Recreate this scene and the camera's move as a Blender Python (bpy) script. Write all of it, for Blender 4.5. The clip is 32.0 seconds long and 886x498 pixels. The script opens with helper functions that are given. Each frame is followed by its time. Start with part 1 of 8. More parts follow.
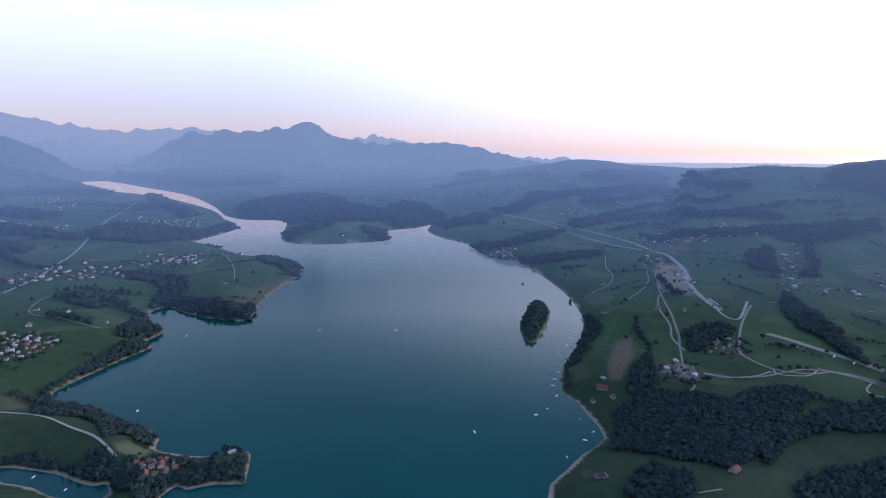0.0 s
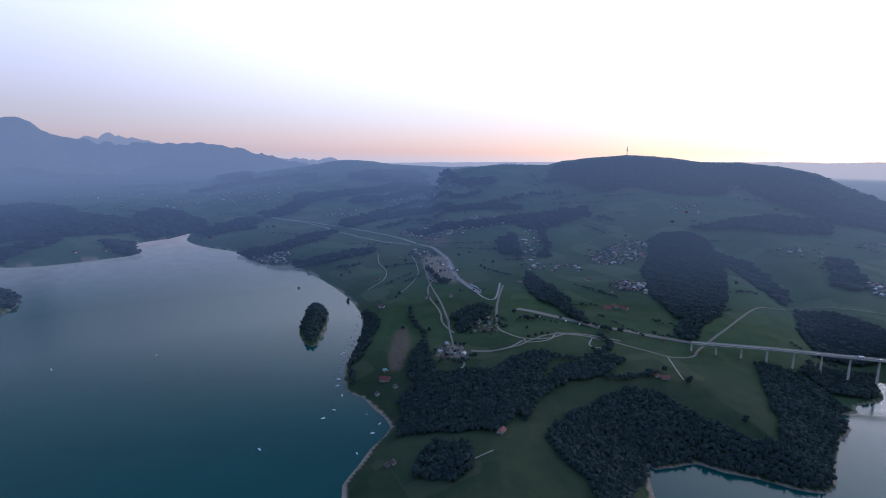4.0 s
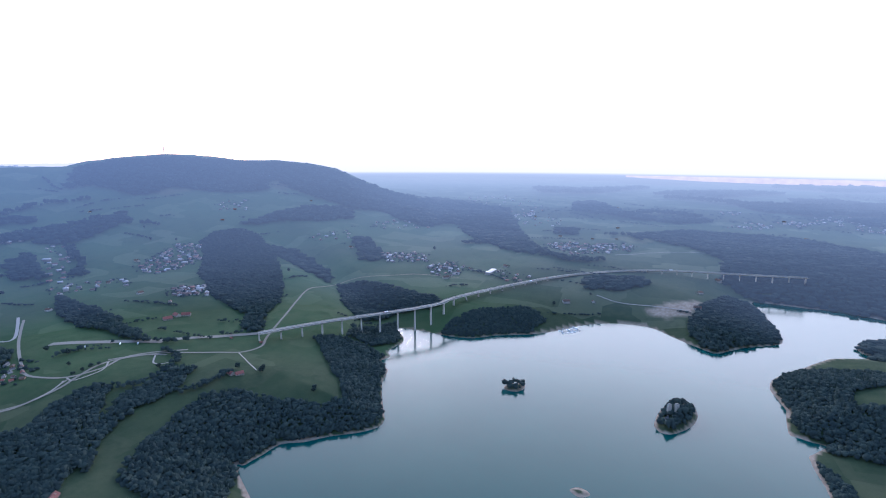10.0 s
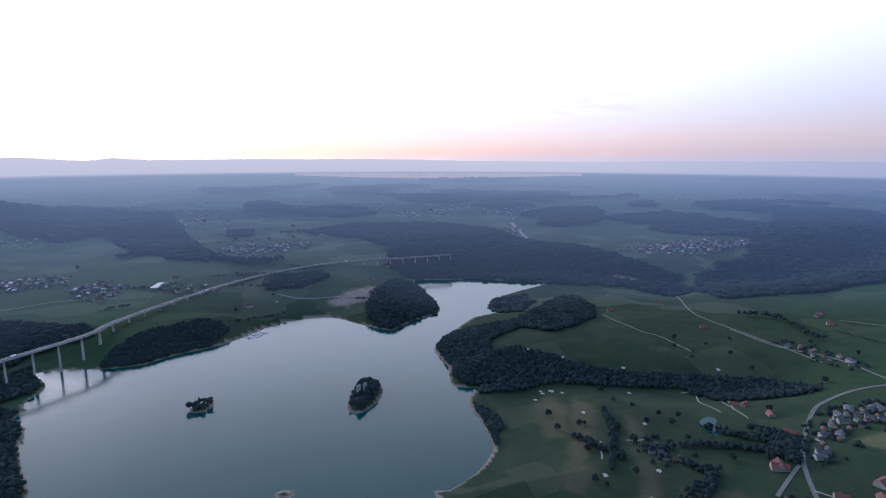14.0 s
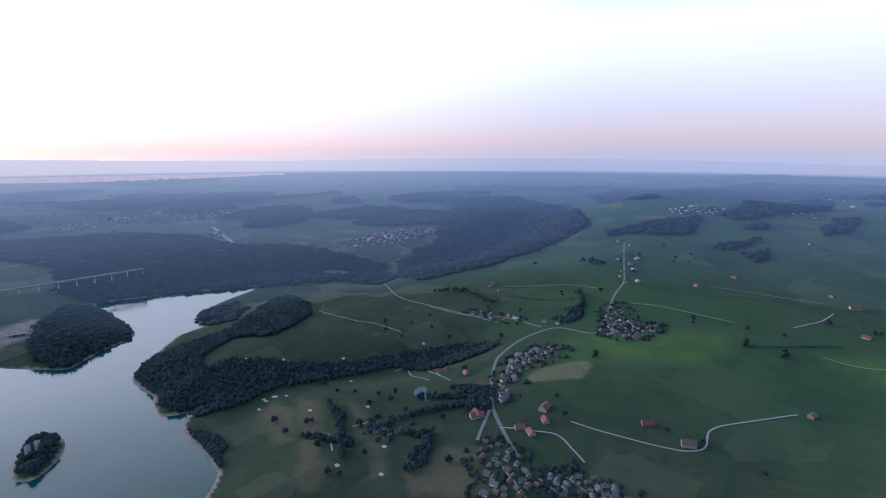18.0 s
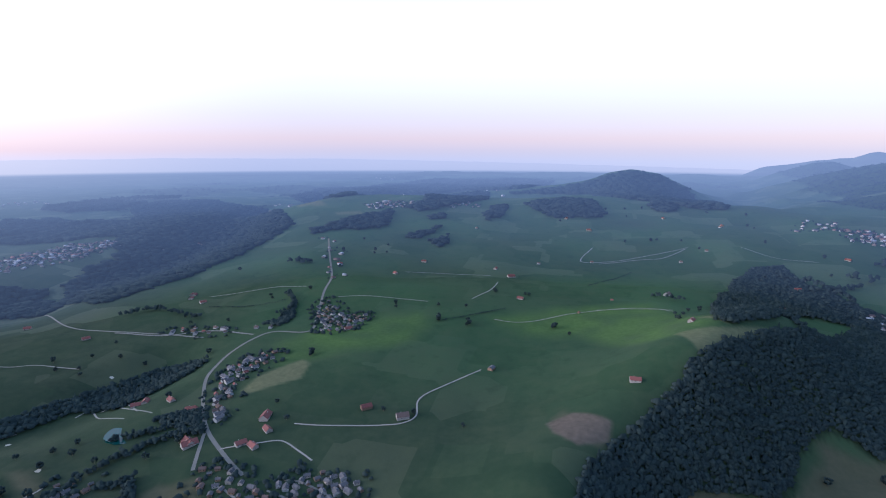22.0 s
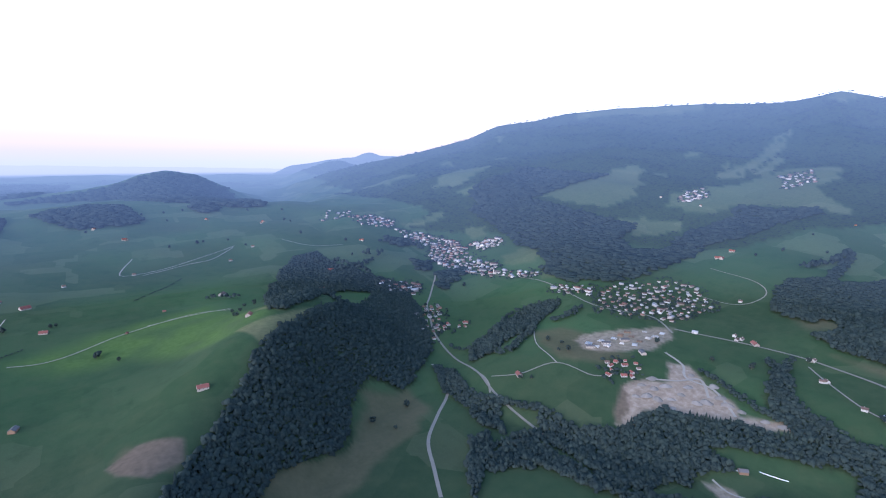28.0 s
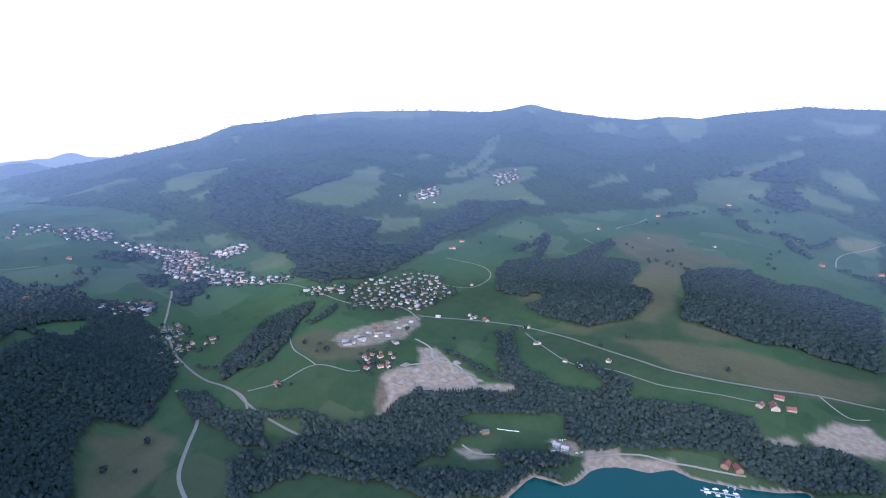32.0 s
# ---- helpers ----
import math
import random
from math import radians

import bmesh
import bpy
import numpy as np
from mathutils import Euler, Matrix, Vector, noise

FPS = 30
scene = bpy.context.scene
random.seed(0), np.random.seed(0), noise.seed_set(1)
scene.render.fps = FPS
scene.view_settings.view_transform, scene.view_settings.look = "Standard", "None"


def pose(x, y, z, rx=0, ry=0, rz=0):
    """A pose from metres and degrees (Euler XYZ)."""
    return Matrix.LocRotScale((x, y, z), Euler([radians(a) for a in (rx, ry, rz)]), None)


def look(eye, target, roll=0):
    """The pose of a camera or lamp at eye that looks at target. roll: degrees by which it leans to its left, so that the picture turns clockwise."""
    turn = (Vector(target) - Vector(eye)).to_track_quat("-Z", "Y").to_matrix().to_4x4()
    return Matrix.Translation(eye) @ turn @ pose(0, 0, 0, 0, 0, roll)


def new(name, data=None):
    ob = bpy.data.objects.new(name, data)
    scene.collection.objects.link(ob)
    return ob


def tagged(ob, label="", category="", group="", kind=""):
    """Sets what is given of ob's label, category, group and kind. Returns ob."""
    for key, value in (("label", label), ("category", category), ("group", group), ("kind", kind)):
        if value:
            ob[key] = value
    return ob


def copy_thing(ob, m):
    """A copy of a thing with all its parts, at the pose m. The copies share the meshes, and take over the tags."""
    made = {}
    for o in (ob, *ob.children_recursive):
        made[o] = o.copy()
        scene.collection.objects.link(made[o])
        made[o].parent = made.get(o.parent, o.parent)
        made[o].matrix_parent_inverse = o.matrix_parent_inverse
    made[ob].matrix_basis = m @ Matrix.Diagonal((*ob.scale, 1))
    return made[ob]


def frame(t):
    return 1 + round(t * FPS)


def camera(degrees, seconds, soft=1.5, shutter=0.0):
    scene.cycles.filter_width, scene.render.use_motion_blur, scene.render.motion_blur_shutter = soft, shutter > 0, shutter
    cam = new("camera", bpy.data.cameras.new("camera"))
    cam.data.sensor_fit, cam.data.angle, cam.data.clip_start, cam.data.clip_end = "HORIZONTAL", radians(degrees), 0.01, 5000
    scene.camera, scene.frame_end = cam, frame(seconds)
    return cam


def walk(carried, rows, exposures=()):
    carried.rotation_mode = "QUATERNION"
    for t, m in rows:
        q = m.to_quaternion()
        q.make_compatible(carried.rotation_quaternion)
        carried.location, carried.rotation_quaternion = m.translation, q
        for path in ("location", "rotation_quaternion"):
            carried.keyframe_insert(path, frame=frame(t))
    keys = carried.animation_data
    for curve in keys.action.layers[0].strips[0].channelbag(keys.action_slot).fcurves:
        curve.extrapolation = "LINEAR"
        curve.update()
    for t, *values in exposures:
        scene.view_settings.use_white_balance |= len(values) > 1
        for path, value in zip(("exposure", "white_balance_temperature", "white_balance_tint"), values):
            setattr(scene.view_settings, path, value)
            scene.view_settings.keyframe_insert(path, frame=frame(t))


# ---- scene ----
cam = camera(79.1, 32.0, soft=1.1)
H = 570.0  # camera over the lake
walk(cam, [
    (0.0, pose(0, 0, H, 79.38, -0.45, 0.00)),
    (0.5, pose(0, 0, H, 79.42, -0.42, -2.15)),
    (1.0, pose(0, 0, H, 79.45, -0.46, -4.81)),
    (1.5, pose(0, 0, H, 79.50, -0.47, -7.54)),
    (2.0, pose(0, 0, H, 79.54, -0.44, -10.68)),
    (2.5, pose(0, 0, H, 79.57, -0.44, -13.78)),
    (3.0, pose(0, 0, H, 79.58, -0.45, -17.55)),
    (3.5, pose(0, 0, H, 79.61, -0.43, -20.97)),
    (5.5, pose(0, 0, H, 79.66, -0.30, -34.39)),
    (6.0, pose(0, 0, H, 79.65, -0.30, -38.06)),
    (6.5, pose(0, 0, H, 79.66, -0.28, -41.36)),
    (7.0, pose(0, 0, H, 79.67, -0.30, -44.88)),
    (7.5, pose(0, 0, H, 79.69, -0.31, -48.20)),
    (8.0, pose(0, 0, H, 79.71, -0.27, -52.22)),
    (8.5, pose(0, 0, H, 79.70, -0.25, -56.16)),
    (9.0, pose(0, 0, H, 79.69, -0.20, -60.92)),
    (9.5, pose(0, 0, H, 79.73, -0.18, -65.37)),
    (10.0, pose(0, 0, H, 79.73, -0.18, -69.98)),
    (10.5, pose(0, 0, H, 79.74, -0.15, -74.11)),
    (11.0, pose(0, 0, H, 79.76, -0.11, -78.66)),
    (11.5, pose(0, 0, H, 79.73, -0.09, -82.72)),
    (12.0, pose(0, 0, H, 79.74, -0.10, -86.87)),
    (12.5, pose(0, 0, H, 79.71, -0.01, -90.89)),
    (13.0, pose(0, 0, H, 79.69, -0.02, -95.41)),
    (13.5, pose(0, 0, H, 79.68, -0.03, -99.59)),
    (14.0, pose(0, 0, H, 79.67, -0.06, -103.94)),
    (14.5, pose(0, 0, H, 79.70, -0.10, -107.90)),
    (16.5, pose(0, 0, H, 79.62, 0.10, -123.28)),
    (17.0, pose(0, 0, H, 79.61, 0.09, -127.20)),
    (17.5, pose(0, 0, H, 79.60, 0.08, -130.75)),
    (18.0, pose(0, 0, H, 79.56, -0.00, -134.66)),
    (18.5, pose(0, 0, H, 79.54, -0.06, -138.45)),
    (19.0, pose(0, 0, H, 79.55, -0.04, -142.49)),
    (19.5, pose(0, 0, H, 79.55, -0.11, -146.17)),
    (20.0, pose(0, 0, H, 79.54, -0.14, -150.14)),
    (20.5, pose(0, 0, H, 79.55, -0.14, -153.95)),
    (21.0, pose(0, 0, H, 79.54, -0.16, -157.98)),
    (21.5, pose(0, 0, H, 79.55, -0.19, -161.56)),
    (22.0, pose(0, 0, H, 79.54, -0.13, -165.77)),
    (22.5, pose(0, 0, H, 79.55, -0.15, -169.85)),
    (23.0, pose(0, 0, H, 79.57, -0.12, -174.19)),
    (23.5, pose(0, 0, H, 79.59, -0.15, -178.08)),
    (24.0, pose(0, 0, H, 79.61, -0.16, -182.26)),
    (24.5, pose(0, 0, H, 79.62, -0.18, -185.91)),
    (25.0, pose(0, 0, H, 79.61, -0.22, -189.65)),
    (25.5, pose(0, 0, H, 79.64, -0.25, -193.18)),
    (27.5, pose(0, 0, H, 79.74, -0.37, -207.96)),
    (28.0, pose(0, 0, H, 79.78, -0.37, -212.10)),
    (28.5, pose(0, 0, H, 79.82, -0.45, -215.71)),
    (29.0, pose(0, 0, H, 79.86, -0.45, -219.40)),
    (29.5, pose(0, 0, H, 79.91, -0.45, -222.73)),
    (30.0, pose(0, 0, H, 79.94, -0.47, -226.43)),
    (30.5, pose(0, 0, H, 79.99, -0.52, -229.77)),
    (31.0, pose(0, 0, H, 80.04, -0.52, -233.13)),
    (31.5, pose(0, 0, H, 80.07, -0.53, -235.84)),
    (32.0, pose(0, 0, H, 80.13, -0.55, -238.71)),
], [
    (0.0, 0.05, 5500.0, 23.0), (3.0, -0.46, 5500.0, 23.0), (5.5, 0.10, 5500.0, 23.0), (8.0, 0.68, 5500.0, 23.0), (11.0, 0.78, 5500.0, 23.0), (13.0, 0.10, 5500.0, 23.0), (14.5, -0.12, 5500.0, 23.0),
    (17.0, -0.08, 5500.0, 23.0), (19.0, 0.24, 5500.0, 23.0), (23.0, 0.34, 5500.0, 23.0), (25.0, 0.50, 5500.0, 23.0), (28.0, 0.72, 5500.0, 23.0), (32.0, 0.88, 5500.0, 23.0)])
# sky colours by height: the first stop lies under the horizon, 0.1 is level
SKY_AWAY = [(0.0, (0.30, 0.38, 0.54)), (0.080, (0.34, 0.40, 0.54)), (0.096, (0.38, 0.39, 0.49)), (0.120, (0.48, 0.39, 0.44)), (0.16, (0.55, 0.50, 0.535)), (0.22, (0.72, 0.71, 0.77)), (0.30, (0.96, 0.99, 1.07)), (0.38, (0.66, 0.78, 0.93)), (0.48, (0.36, 0.50, 0.68)), (0.62, (0.24, 0.43, 0.66)), (1.0, (0.30, 0.50, 0.80))]
SKY_WEST = [(0.0, (0.36, 0.44, 0.60)), (0.080, (0.56, 0.56, 0.66)), (0.098, (0.72, 0.50, 0.49)), (0.125, (0.84, 0.66, 0.64)), (0.17, (1.05, 0.96, 0.94)), (0.30, (1.9, 1.88, 1.86)), (0.45, (3.4, 3.45, 3.4)), (0.65, (2.6, 2.75, 2.7)), (1.0, (0.40, 0.54, 0.82))]
SKY_STRENGTH = 1.0
SUN_POWER = 2.5


# ---- world, sun ----
NEAR = 1800.0  # metres up to which the country keeps its full depth
SUN_BEARING = 66.0  # degrees clockwise from the first view, where the sun has set


def sun_vector(bearing, height):
    b, h = radians(bearing), radians(height)
    return Vector((math.sin(b) * math.cos(h), math.cos(b) * math.cos(h), math.sin(h)))


def node(tree, kind, inputs=None, operation=None):
    n = tree.nodes.new(kind)
    if operation:
        n.operation = operation
    for k, v in (inputs or {}).items():
        if isinstance(v, bpy.types.NodeSocket):
            tree.links.new(v, n.inputs[k])
        else:
            n.inputs[k].default_value = v
    return n


def ramp(tree, fac, stops, interpolation="LINEAR"):
    n = node(tree, "ShaderNodeValToRGB", {"Fac": fac})
    n.color_ramp.interpolation = interpolation
    while len(n.color_ramp.elements) < len(stops):
        n.color_ramp.elements.new(0.5)
    for e, (p, c) in zip(n.color_ramp.elements, stops):
        e.position, e.color = p, (*c, 1) if isinstance(c, tuple) else (c, c, c, 1)
    return n.outputs[0]


def maths(tree, op, a, b=0.0, c=0.0, clamp=False):
    n = node(tree, "ShaderNodeMath", operation=op)
    n.use_clamp = clamp
    for i, v in enumerate((a, b, c)):
        if isinstance(v, bpy.types.NodeSocket):
            tree.links.new(v, n.inputs[i])
        else:
            n.inputs[i].default_value = v
    return n.outputs[0]


def mixed(tree, fac, a, b, blend="MIX"):
    n = node(tree, "ShaderNodeMix")
    n.data_type, n.blend_type = "RGBA", blend
    for i, v in ((0, fac), (6, a), (7, b)):
        if isinstance(v, bpy.types.NodeSocket):
            tree.links.new(v, n.inputs[i])
        else:
            n.inputs[i].default_value = (*v, 1) if isinstance(v, tuple) else v
    return n.outputs[2]


def noise_at(t, scale, detail=3.0, vector=None, rough=0.55):
    n = node(t, "ShaderNodeTexNoise", {"Scale": scale, "Detail": detail, "Roughness": rough})
    t.links.new(vector or node(t, "ShaderNodeNewGeometry").outputs["Position"], n.inputs["Vector"])
    return n.outputs["Fac"]


world = bpy.data.worlds.new("dusk")
scene.world = world
world.use_nodes = True
wt = world.node_tree
wt.nodes.clear()
sky = node(wt, "ShaderNodeTexSky")
sky.sky_type, sky.sun_disc, sky.altitude = "NISHITA", False, 1200
sky.sun_elevation, sky.sun_rotation = radians(8), radians(SUN_BEARING)
way = node(wt, "ShaderNodeTexCoord").outputs["Generated"]
parts = node(wt, "ShaderNodeSeparateXYZ", {0: way})
# dusk sky: blue haze at the horizon, a rosy belt, pale above
climb = maths(wt, "MULTIPLY_ADD", parts.outputs["Z"], 1.0, 0.1, clamp=True)
plain_sky = ramp(wt, climb, SKY_AWAY)
west_sky = ramp(wt, climb, SKY_WEST)
toward = node(wt, "ShaderNodeVectorMath", {0: way, 1: sun_vector(SUN_BEARING, 0)}, operation="DOT_PRODUCT").outputs["Value"]
facing = maths(wt, "MULTIPLY_ADD", toward, 0.5, 0.5)
side_low = ramp(wt, facing, [(0.52, 0.0), (0.99, 1.0)], "EASE")
glow = node(wt, "ShaderNodeVectorMath", {0: way, 1: sun_vector(SUN_BEARING + 16, 0)}, operation="DOT_PRODUCT").outputs["Value"]
side_high = ramp(wt, maths(wt, "MULTIPLY_ADD", glow, 0.5, 0.5), [(0.70, 0.0), (0.94, 1.0)], "EASE")
side = mixed(wt, ramp(wt, climb, [(0.36, 0.0), (0.56, 1.0)]), side_low, side_high)
dome = mixed(wt, side, plain_sky, west_sky)
# a few rosy wisps of cloud low over the plain
streaks = node(wt, "ShaderNodeVectorMath", {0: way, 1: (14.0, 14.0, 70.0)}, operation="MULTIPLY").outputs[0]
fleece = ramp(wt, noise_at(wt, 1.0, 5.0, streaks, 0.6), [(0.47, 0.0), (0.62, 1.0)])
for bearing, height in ((101.5, 2.0), (119.5, 4.0)):
    near_it = node(wt, "ShaderNodeVectorMath", {0: way, 1: sun_vector(bearing, height)}, operation="DOT_PRODUCT").outputs["Value"]
    near_it = ramp(wt, maths(wt, "MULTIPLY_ADD", near_it, 250.0, -249.0), [(0.0, 0.0), (0.6, 1.0)])
    dome = mixed(wt, maths(wt, "MULTIPLY", maths(wt, "MULTIPLY", near_it, fleece), 0.5), dome, (0.78, 0.62, 0.64))
low = node(wt, "ShaderNodeBackground", {"Color": dome, "Strength": SKY_STRENGTH})
high = node(wt, "ShaderNodeBackground", {"Color": sky.outputs[0], "Strength": 0.05})
both = node(wt, "ShaderNodeAddShader", {0: low.outputs[0], 1: high.outputs[0]})
node(wt, "ShaderNodeOutputWorld", {"Surface": both.outputs[0]})

sun = new("sun", bpy.data.lights.new("sun", "SUN"))
sun.data.energy, sun.data.angle, sun.data.color = SUN_POWER, radians(14), (1.0, 0.88, 0.76)
sun.matrix_world = look(sun_vector(SUN_BEARING, 8) * 3000, (0, 0, 0))

# ---- materials ----
def material(name):
    m = bpy.data.materials.new(name)
    m.use_nodes = True
    t = m.node_tree
    t.nodes.clear()
    return m, t


def finish(t, colour, rough=0.9, height=None, bump=0.3, dist=0.3, metal=0.0, specular=0.3, far=False, glow=0.0):
    """A principled surface; the far backdrop gets haze painted in as emission by depth."""
    p = node(t, "ShaderNodeBsdfPrincipled", {"Base Color": colour if isinstance(colour, bpy.types.NodeSocket) else (*colour, 1), "Metallic": metal, "Specular IOR Level": specular})
    if isinstance(rough, bpy.types.NodeSocket):
        t.links.new(rough, p.inputs["Roughness"])
    else:
        p.inputs["Roughness"].default_value = rough
    if height is not None:
        b = node(t, "ShaderNodeBump", {"Height": height, "Strength": bump, "Distance": dist})
        t.links.new(b.outputs[0], p.inputs["Normal"])
    surface = p.outputs[0]
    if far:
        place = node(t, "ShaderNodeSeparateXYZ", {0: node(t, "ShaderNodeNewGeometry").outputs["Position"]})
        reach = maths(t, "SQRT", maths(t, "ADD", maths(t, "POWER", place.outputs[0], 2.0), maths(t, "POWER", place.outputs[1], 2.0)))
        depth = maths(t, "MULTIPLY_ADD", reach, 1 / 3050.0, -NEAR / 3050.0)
        fac = ramp(t, depth, HAZE_BY_DEPTH)
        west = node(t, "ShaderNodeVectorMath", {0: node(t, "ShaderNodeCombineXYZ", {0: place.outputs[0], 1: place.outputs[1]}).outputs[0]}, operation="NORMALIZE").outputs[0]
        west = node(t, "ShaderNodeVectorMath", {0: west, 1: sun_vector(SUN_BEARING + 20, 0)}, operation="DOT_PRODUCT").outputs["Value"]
        # painted haze colour, brighter and warmer towards the sunset
        tone = ramp(t, depth, HAZE_TINTS)
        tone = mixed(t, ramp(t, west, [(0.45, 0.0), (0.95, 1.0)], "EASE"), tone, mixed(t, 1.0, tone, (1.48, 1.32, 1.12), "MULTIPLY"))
        painted_light = node(t, "ShaderNodeEmission", {"Color": tone, "Strength": 1.0})
        surface = node(t, "ShaderNodeMixShader", {0: fac, 1: surface, 2: painted_light.outputs[0]}).outputs[0]
    node(t, "ShaderNodeOutputMaterial", {"Surface": surface})


HAZE_BY_DEPTH = [(0.0, 0.0), (0.08, 0.06), (0.2, 0.13), (0.47, 0.29), (0.68, 0.45), (0.75, 0.54), (0.88, 0.69), (0.925, 0.76), (0.95, 0.84), (0.985, 0.96)]  # share of painted haze emission by depth of the backdrop
# haze colours by depth, emitted by the far surfaces themselves
HAZE_TINTS = [(0.0, (0.15, 0.23, 0.42)), (0.62, (0.165, 0.255, 0.435)), (0.84, (0.23, 0.325, 0.49)), (0.93, (0.27, 0.355, 0.51)), (0.955, (0.40, 0.465, 0.58)), (0.985, (0.46, 0.50, 0.59))]


def ground_material(name, far):
    m, t = material(name)
    pos = node(t, "ShaderNodeNewGeometry").outputs["Position"]
    use, other, cut = (node(t, "ShaderNodeAttribute") for _ in range(3))
    use.attribute_name, other.attribute_name, cut.attribute_name = "use", "other", "cut"
    use = node(t, "ShaderNodeSeparateColor", {0: use.outputs["Color"]})
    other = node(t, "ShaderNodeSeparateColor", {0: other.outputs["Color"]})
    coarse, fine = noise_at(t, 0.006, 4), noise_at(t, 0.09, 5)
    grain = noise_at(t, 0.6, 3)
    # meadows in plots of slightly different greens
    warp = node(t, "ShaderNodeVectorMath", {0: pos, 1: (1.0, 1.0, 0.0)}, operation="MULTIPLY").outputs[0]
    if far:
        plan = node(t, "ShaderNodeAttribute")
        plan.attribute_name = "plan"
        warp = plan.outputs["Vector"]
    plots = node(t, "ShaderNodeTexVoronoi", {"Vector": warp, "Scale": 0.0075 if not far else 0.0060, "Randomness": 0.9})
    plots.distance = "CHEBYCHEV"
    tint = node(t, "ShaderNodeSeparateColor", {0: plots.outputs["Color"]})
    grass = ramp(t, maths(t, "MULTIPLY_ADD", coarse, 0.6, maths(t, "MULTIPLY", fine, 0.45)), [(0.25, (0.0189, 0.0272, 0.0178)), (0.5, (0.0284, 0.0408, 0.0237)), (0.8, (0.0444, 0.0527, 0.0320))])
    grass = mixed(t, maths(t, "MULTIPLY", tint.outputs[0], 0.55), grass, (0.0320, 0.0503, 0.0249))
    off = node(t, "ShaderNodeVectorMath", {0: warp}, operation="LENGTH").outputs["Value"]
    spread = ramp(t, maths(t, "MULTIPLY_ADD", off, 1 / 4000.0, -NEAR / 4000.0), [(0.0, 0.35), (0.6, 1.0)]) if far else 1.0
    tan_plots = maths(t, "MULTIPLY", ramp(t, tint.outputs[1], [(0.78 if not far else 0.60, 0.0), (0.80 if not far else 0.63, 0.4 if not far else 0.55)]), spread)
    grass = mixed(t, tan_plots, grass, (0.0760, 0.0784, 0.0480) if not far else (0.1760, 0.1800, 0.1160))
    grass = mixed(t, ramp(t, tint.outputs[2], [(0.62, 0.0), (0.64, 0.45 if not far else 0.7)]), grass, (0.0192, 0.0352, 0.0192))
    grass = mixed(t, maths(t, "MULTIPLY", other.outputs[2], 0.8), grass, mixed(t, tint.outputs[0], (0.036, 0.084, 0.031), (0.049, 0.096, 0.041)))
    # more painted haze: far grass paled by distance in its base colour
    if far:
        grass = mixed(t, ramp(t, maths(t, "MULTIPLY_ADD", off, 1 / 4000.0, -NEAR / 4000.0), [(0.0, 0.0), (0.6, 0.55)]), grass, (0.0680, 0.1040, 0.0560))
    grass = mixed(t, ramp(t, grain, [(0.35, 0.0), (0.75, 0.35)]), grass, (0.0208, 0.0360, 0.0176))
    worn = noise_at(t, 0.025, 5)
    grass = mixed(t, ramp(t, worn, [(0.45, 0.0), (0.70, 0.3)]), grass, (0.0528, 0.0640, 0.0320))
    grass = mixed(t, ramp(t, worn, [(0.30, 0.28), (0.44, 0.0)]), grass, (0.0176, 0.0336, 0.0168))
    dry = ramp(t, maths(t, "MULTIPLY_ADD", coarse, 0.6, maths(t, "MULTIPLY", fine, 0.4)), [(0.3, (0.058, 0.058, 0.032)), (0.7, (0.098, 0.084, 0.050))])
    soil = ramp(t, fine, [(0.3, (0.085, 0.065, 0.048)), (0.7, (0.125, 0.095, 0.070))])
    straw = ramp(t, fine, [(0.3, (0.10, 0.10, 0.05)), (0.7, (0.145, 0.135, 0.07))])
    stone = ramp(t, maths(t, "ADD", maths(t, "MULTIPLY", fine, 0.7), maths(t, "MULTIPLY", grain, 0.3)), [(0.25, (0.13, 0.095, 0.068)), (0.5, (0.21, 0.165, 0.125)), (0.75, (0.31, 0.258, 0.21))])
    litter = ramp(t, fine, [(0.3, (0.022, 0.034, 0.019)), (0.7, (0.036, 0.055, 0.026))])
    # yellow-green strips: short grass, with the lit crest's brightness painted into the green
    grass = mixed(t, cut.outputs["Fac"], grass, ramp(t, fine, [(0.3, (0.048, 0.086, 0.024)), (0.7, (0.066, 0.108, 0.032))]))
    c = mixed(t, use.outputs[2], grass, dry)
    c = mixed(t, other.outputs[0], c, soil)
    c = mixed(t, other.outputs[1], c, straw)
    c = mixed(t, use.outputs[0], c, litter)
    c = mixed(t, use.outputs[1], c, stone)
    relief = maths(t, "ADD", maths(t, "MULTIPLY", fine, 1.5), grain)
    finish(t, c, 0.95, relief, 0.35, 0.8, specular=0.04, far=far)
    return m


def leaf_material(name, dark, light, far=False):
    m, t = material(name)
    each = node(t, "ShaderNodeNewGeometry").outputs["Random Per Island"]
    spots = noise_at(t, 0.35 if not far else 0.05, 4)
    c = ramp(t, maths(t, "MULTIPLY_ADD", each, 0.6, maths(t, "MULTIPLY", spots, 0.4)), [(0.15, dark), (0.85, light)])
    finish(t, c, 0.95, noise_at(t, 0.9, 4), 0.4, 1.0, specular=0.01, far=far)
    return m


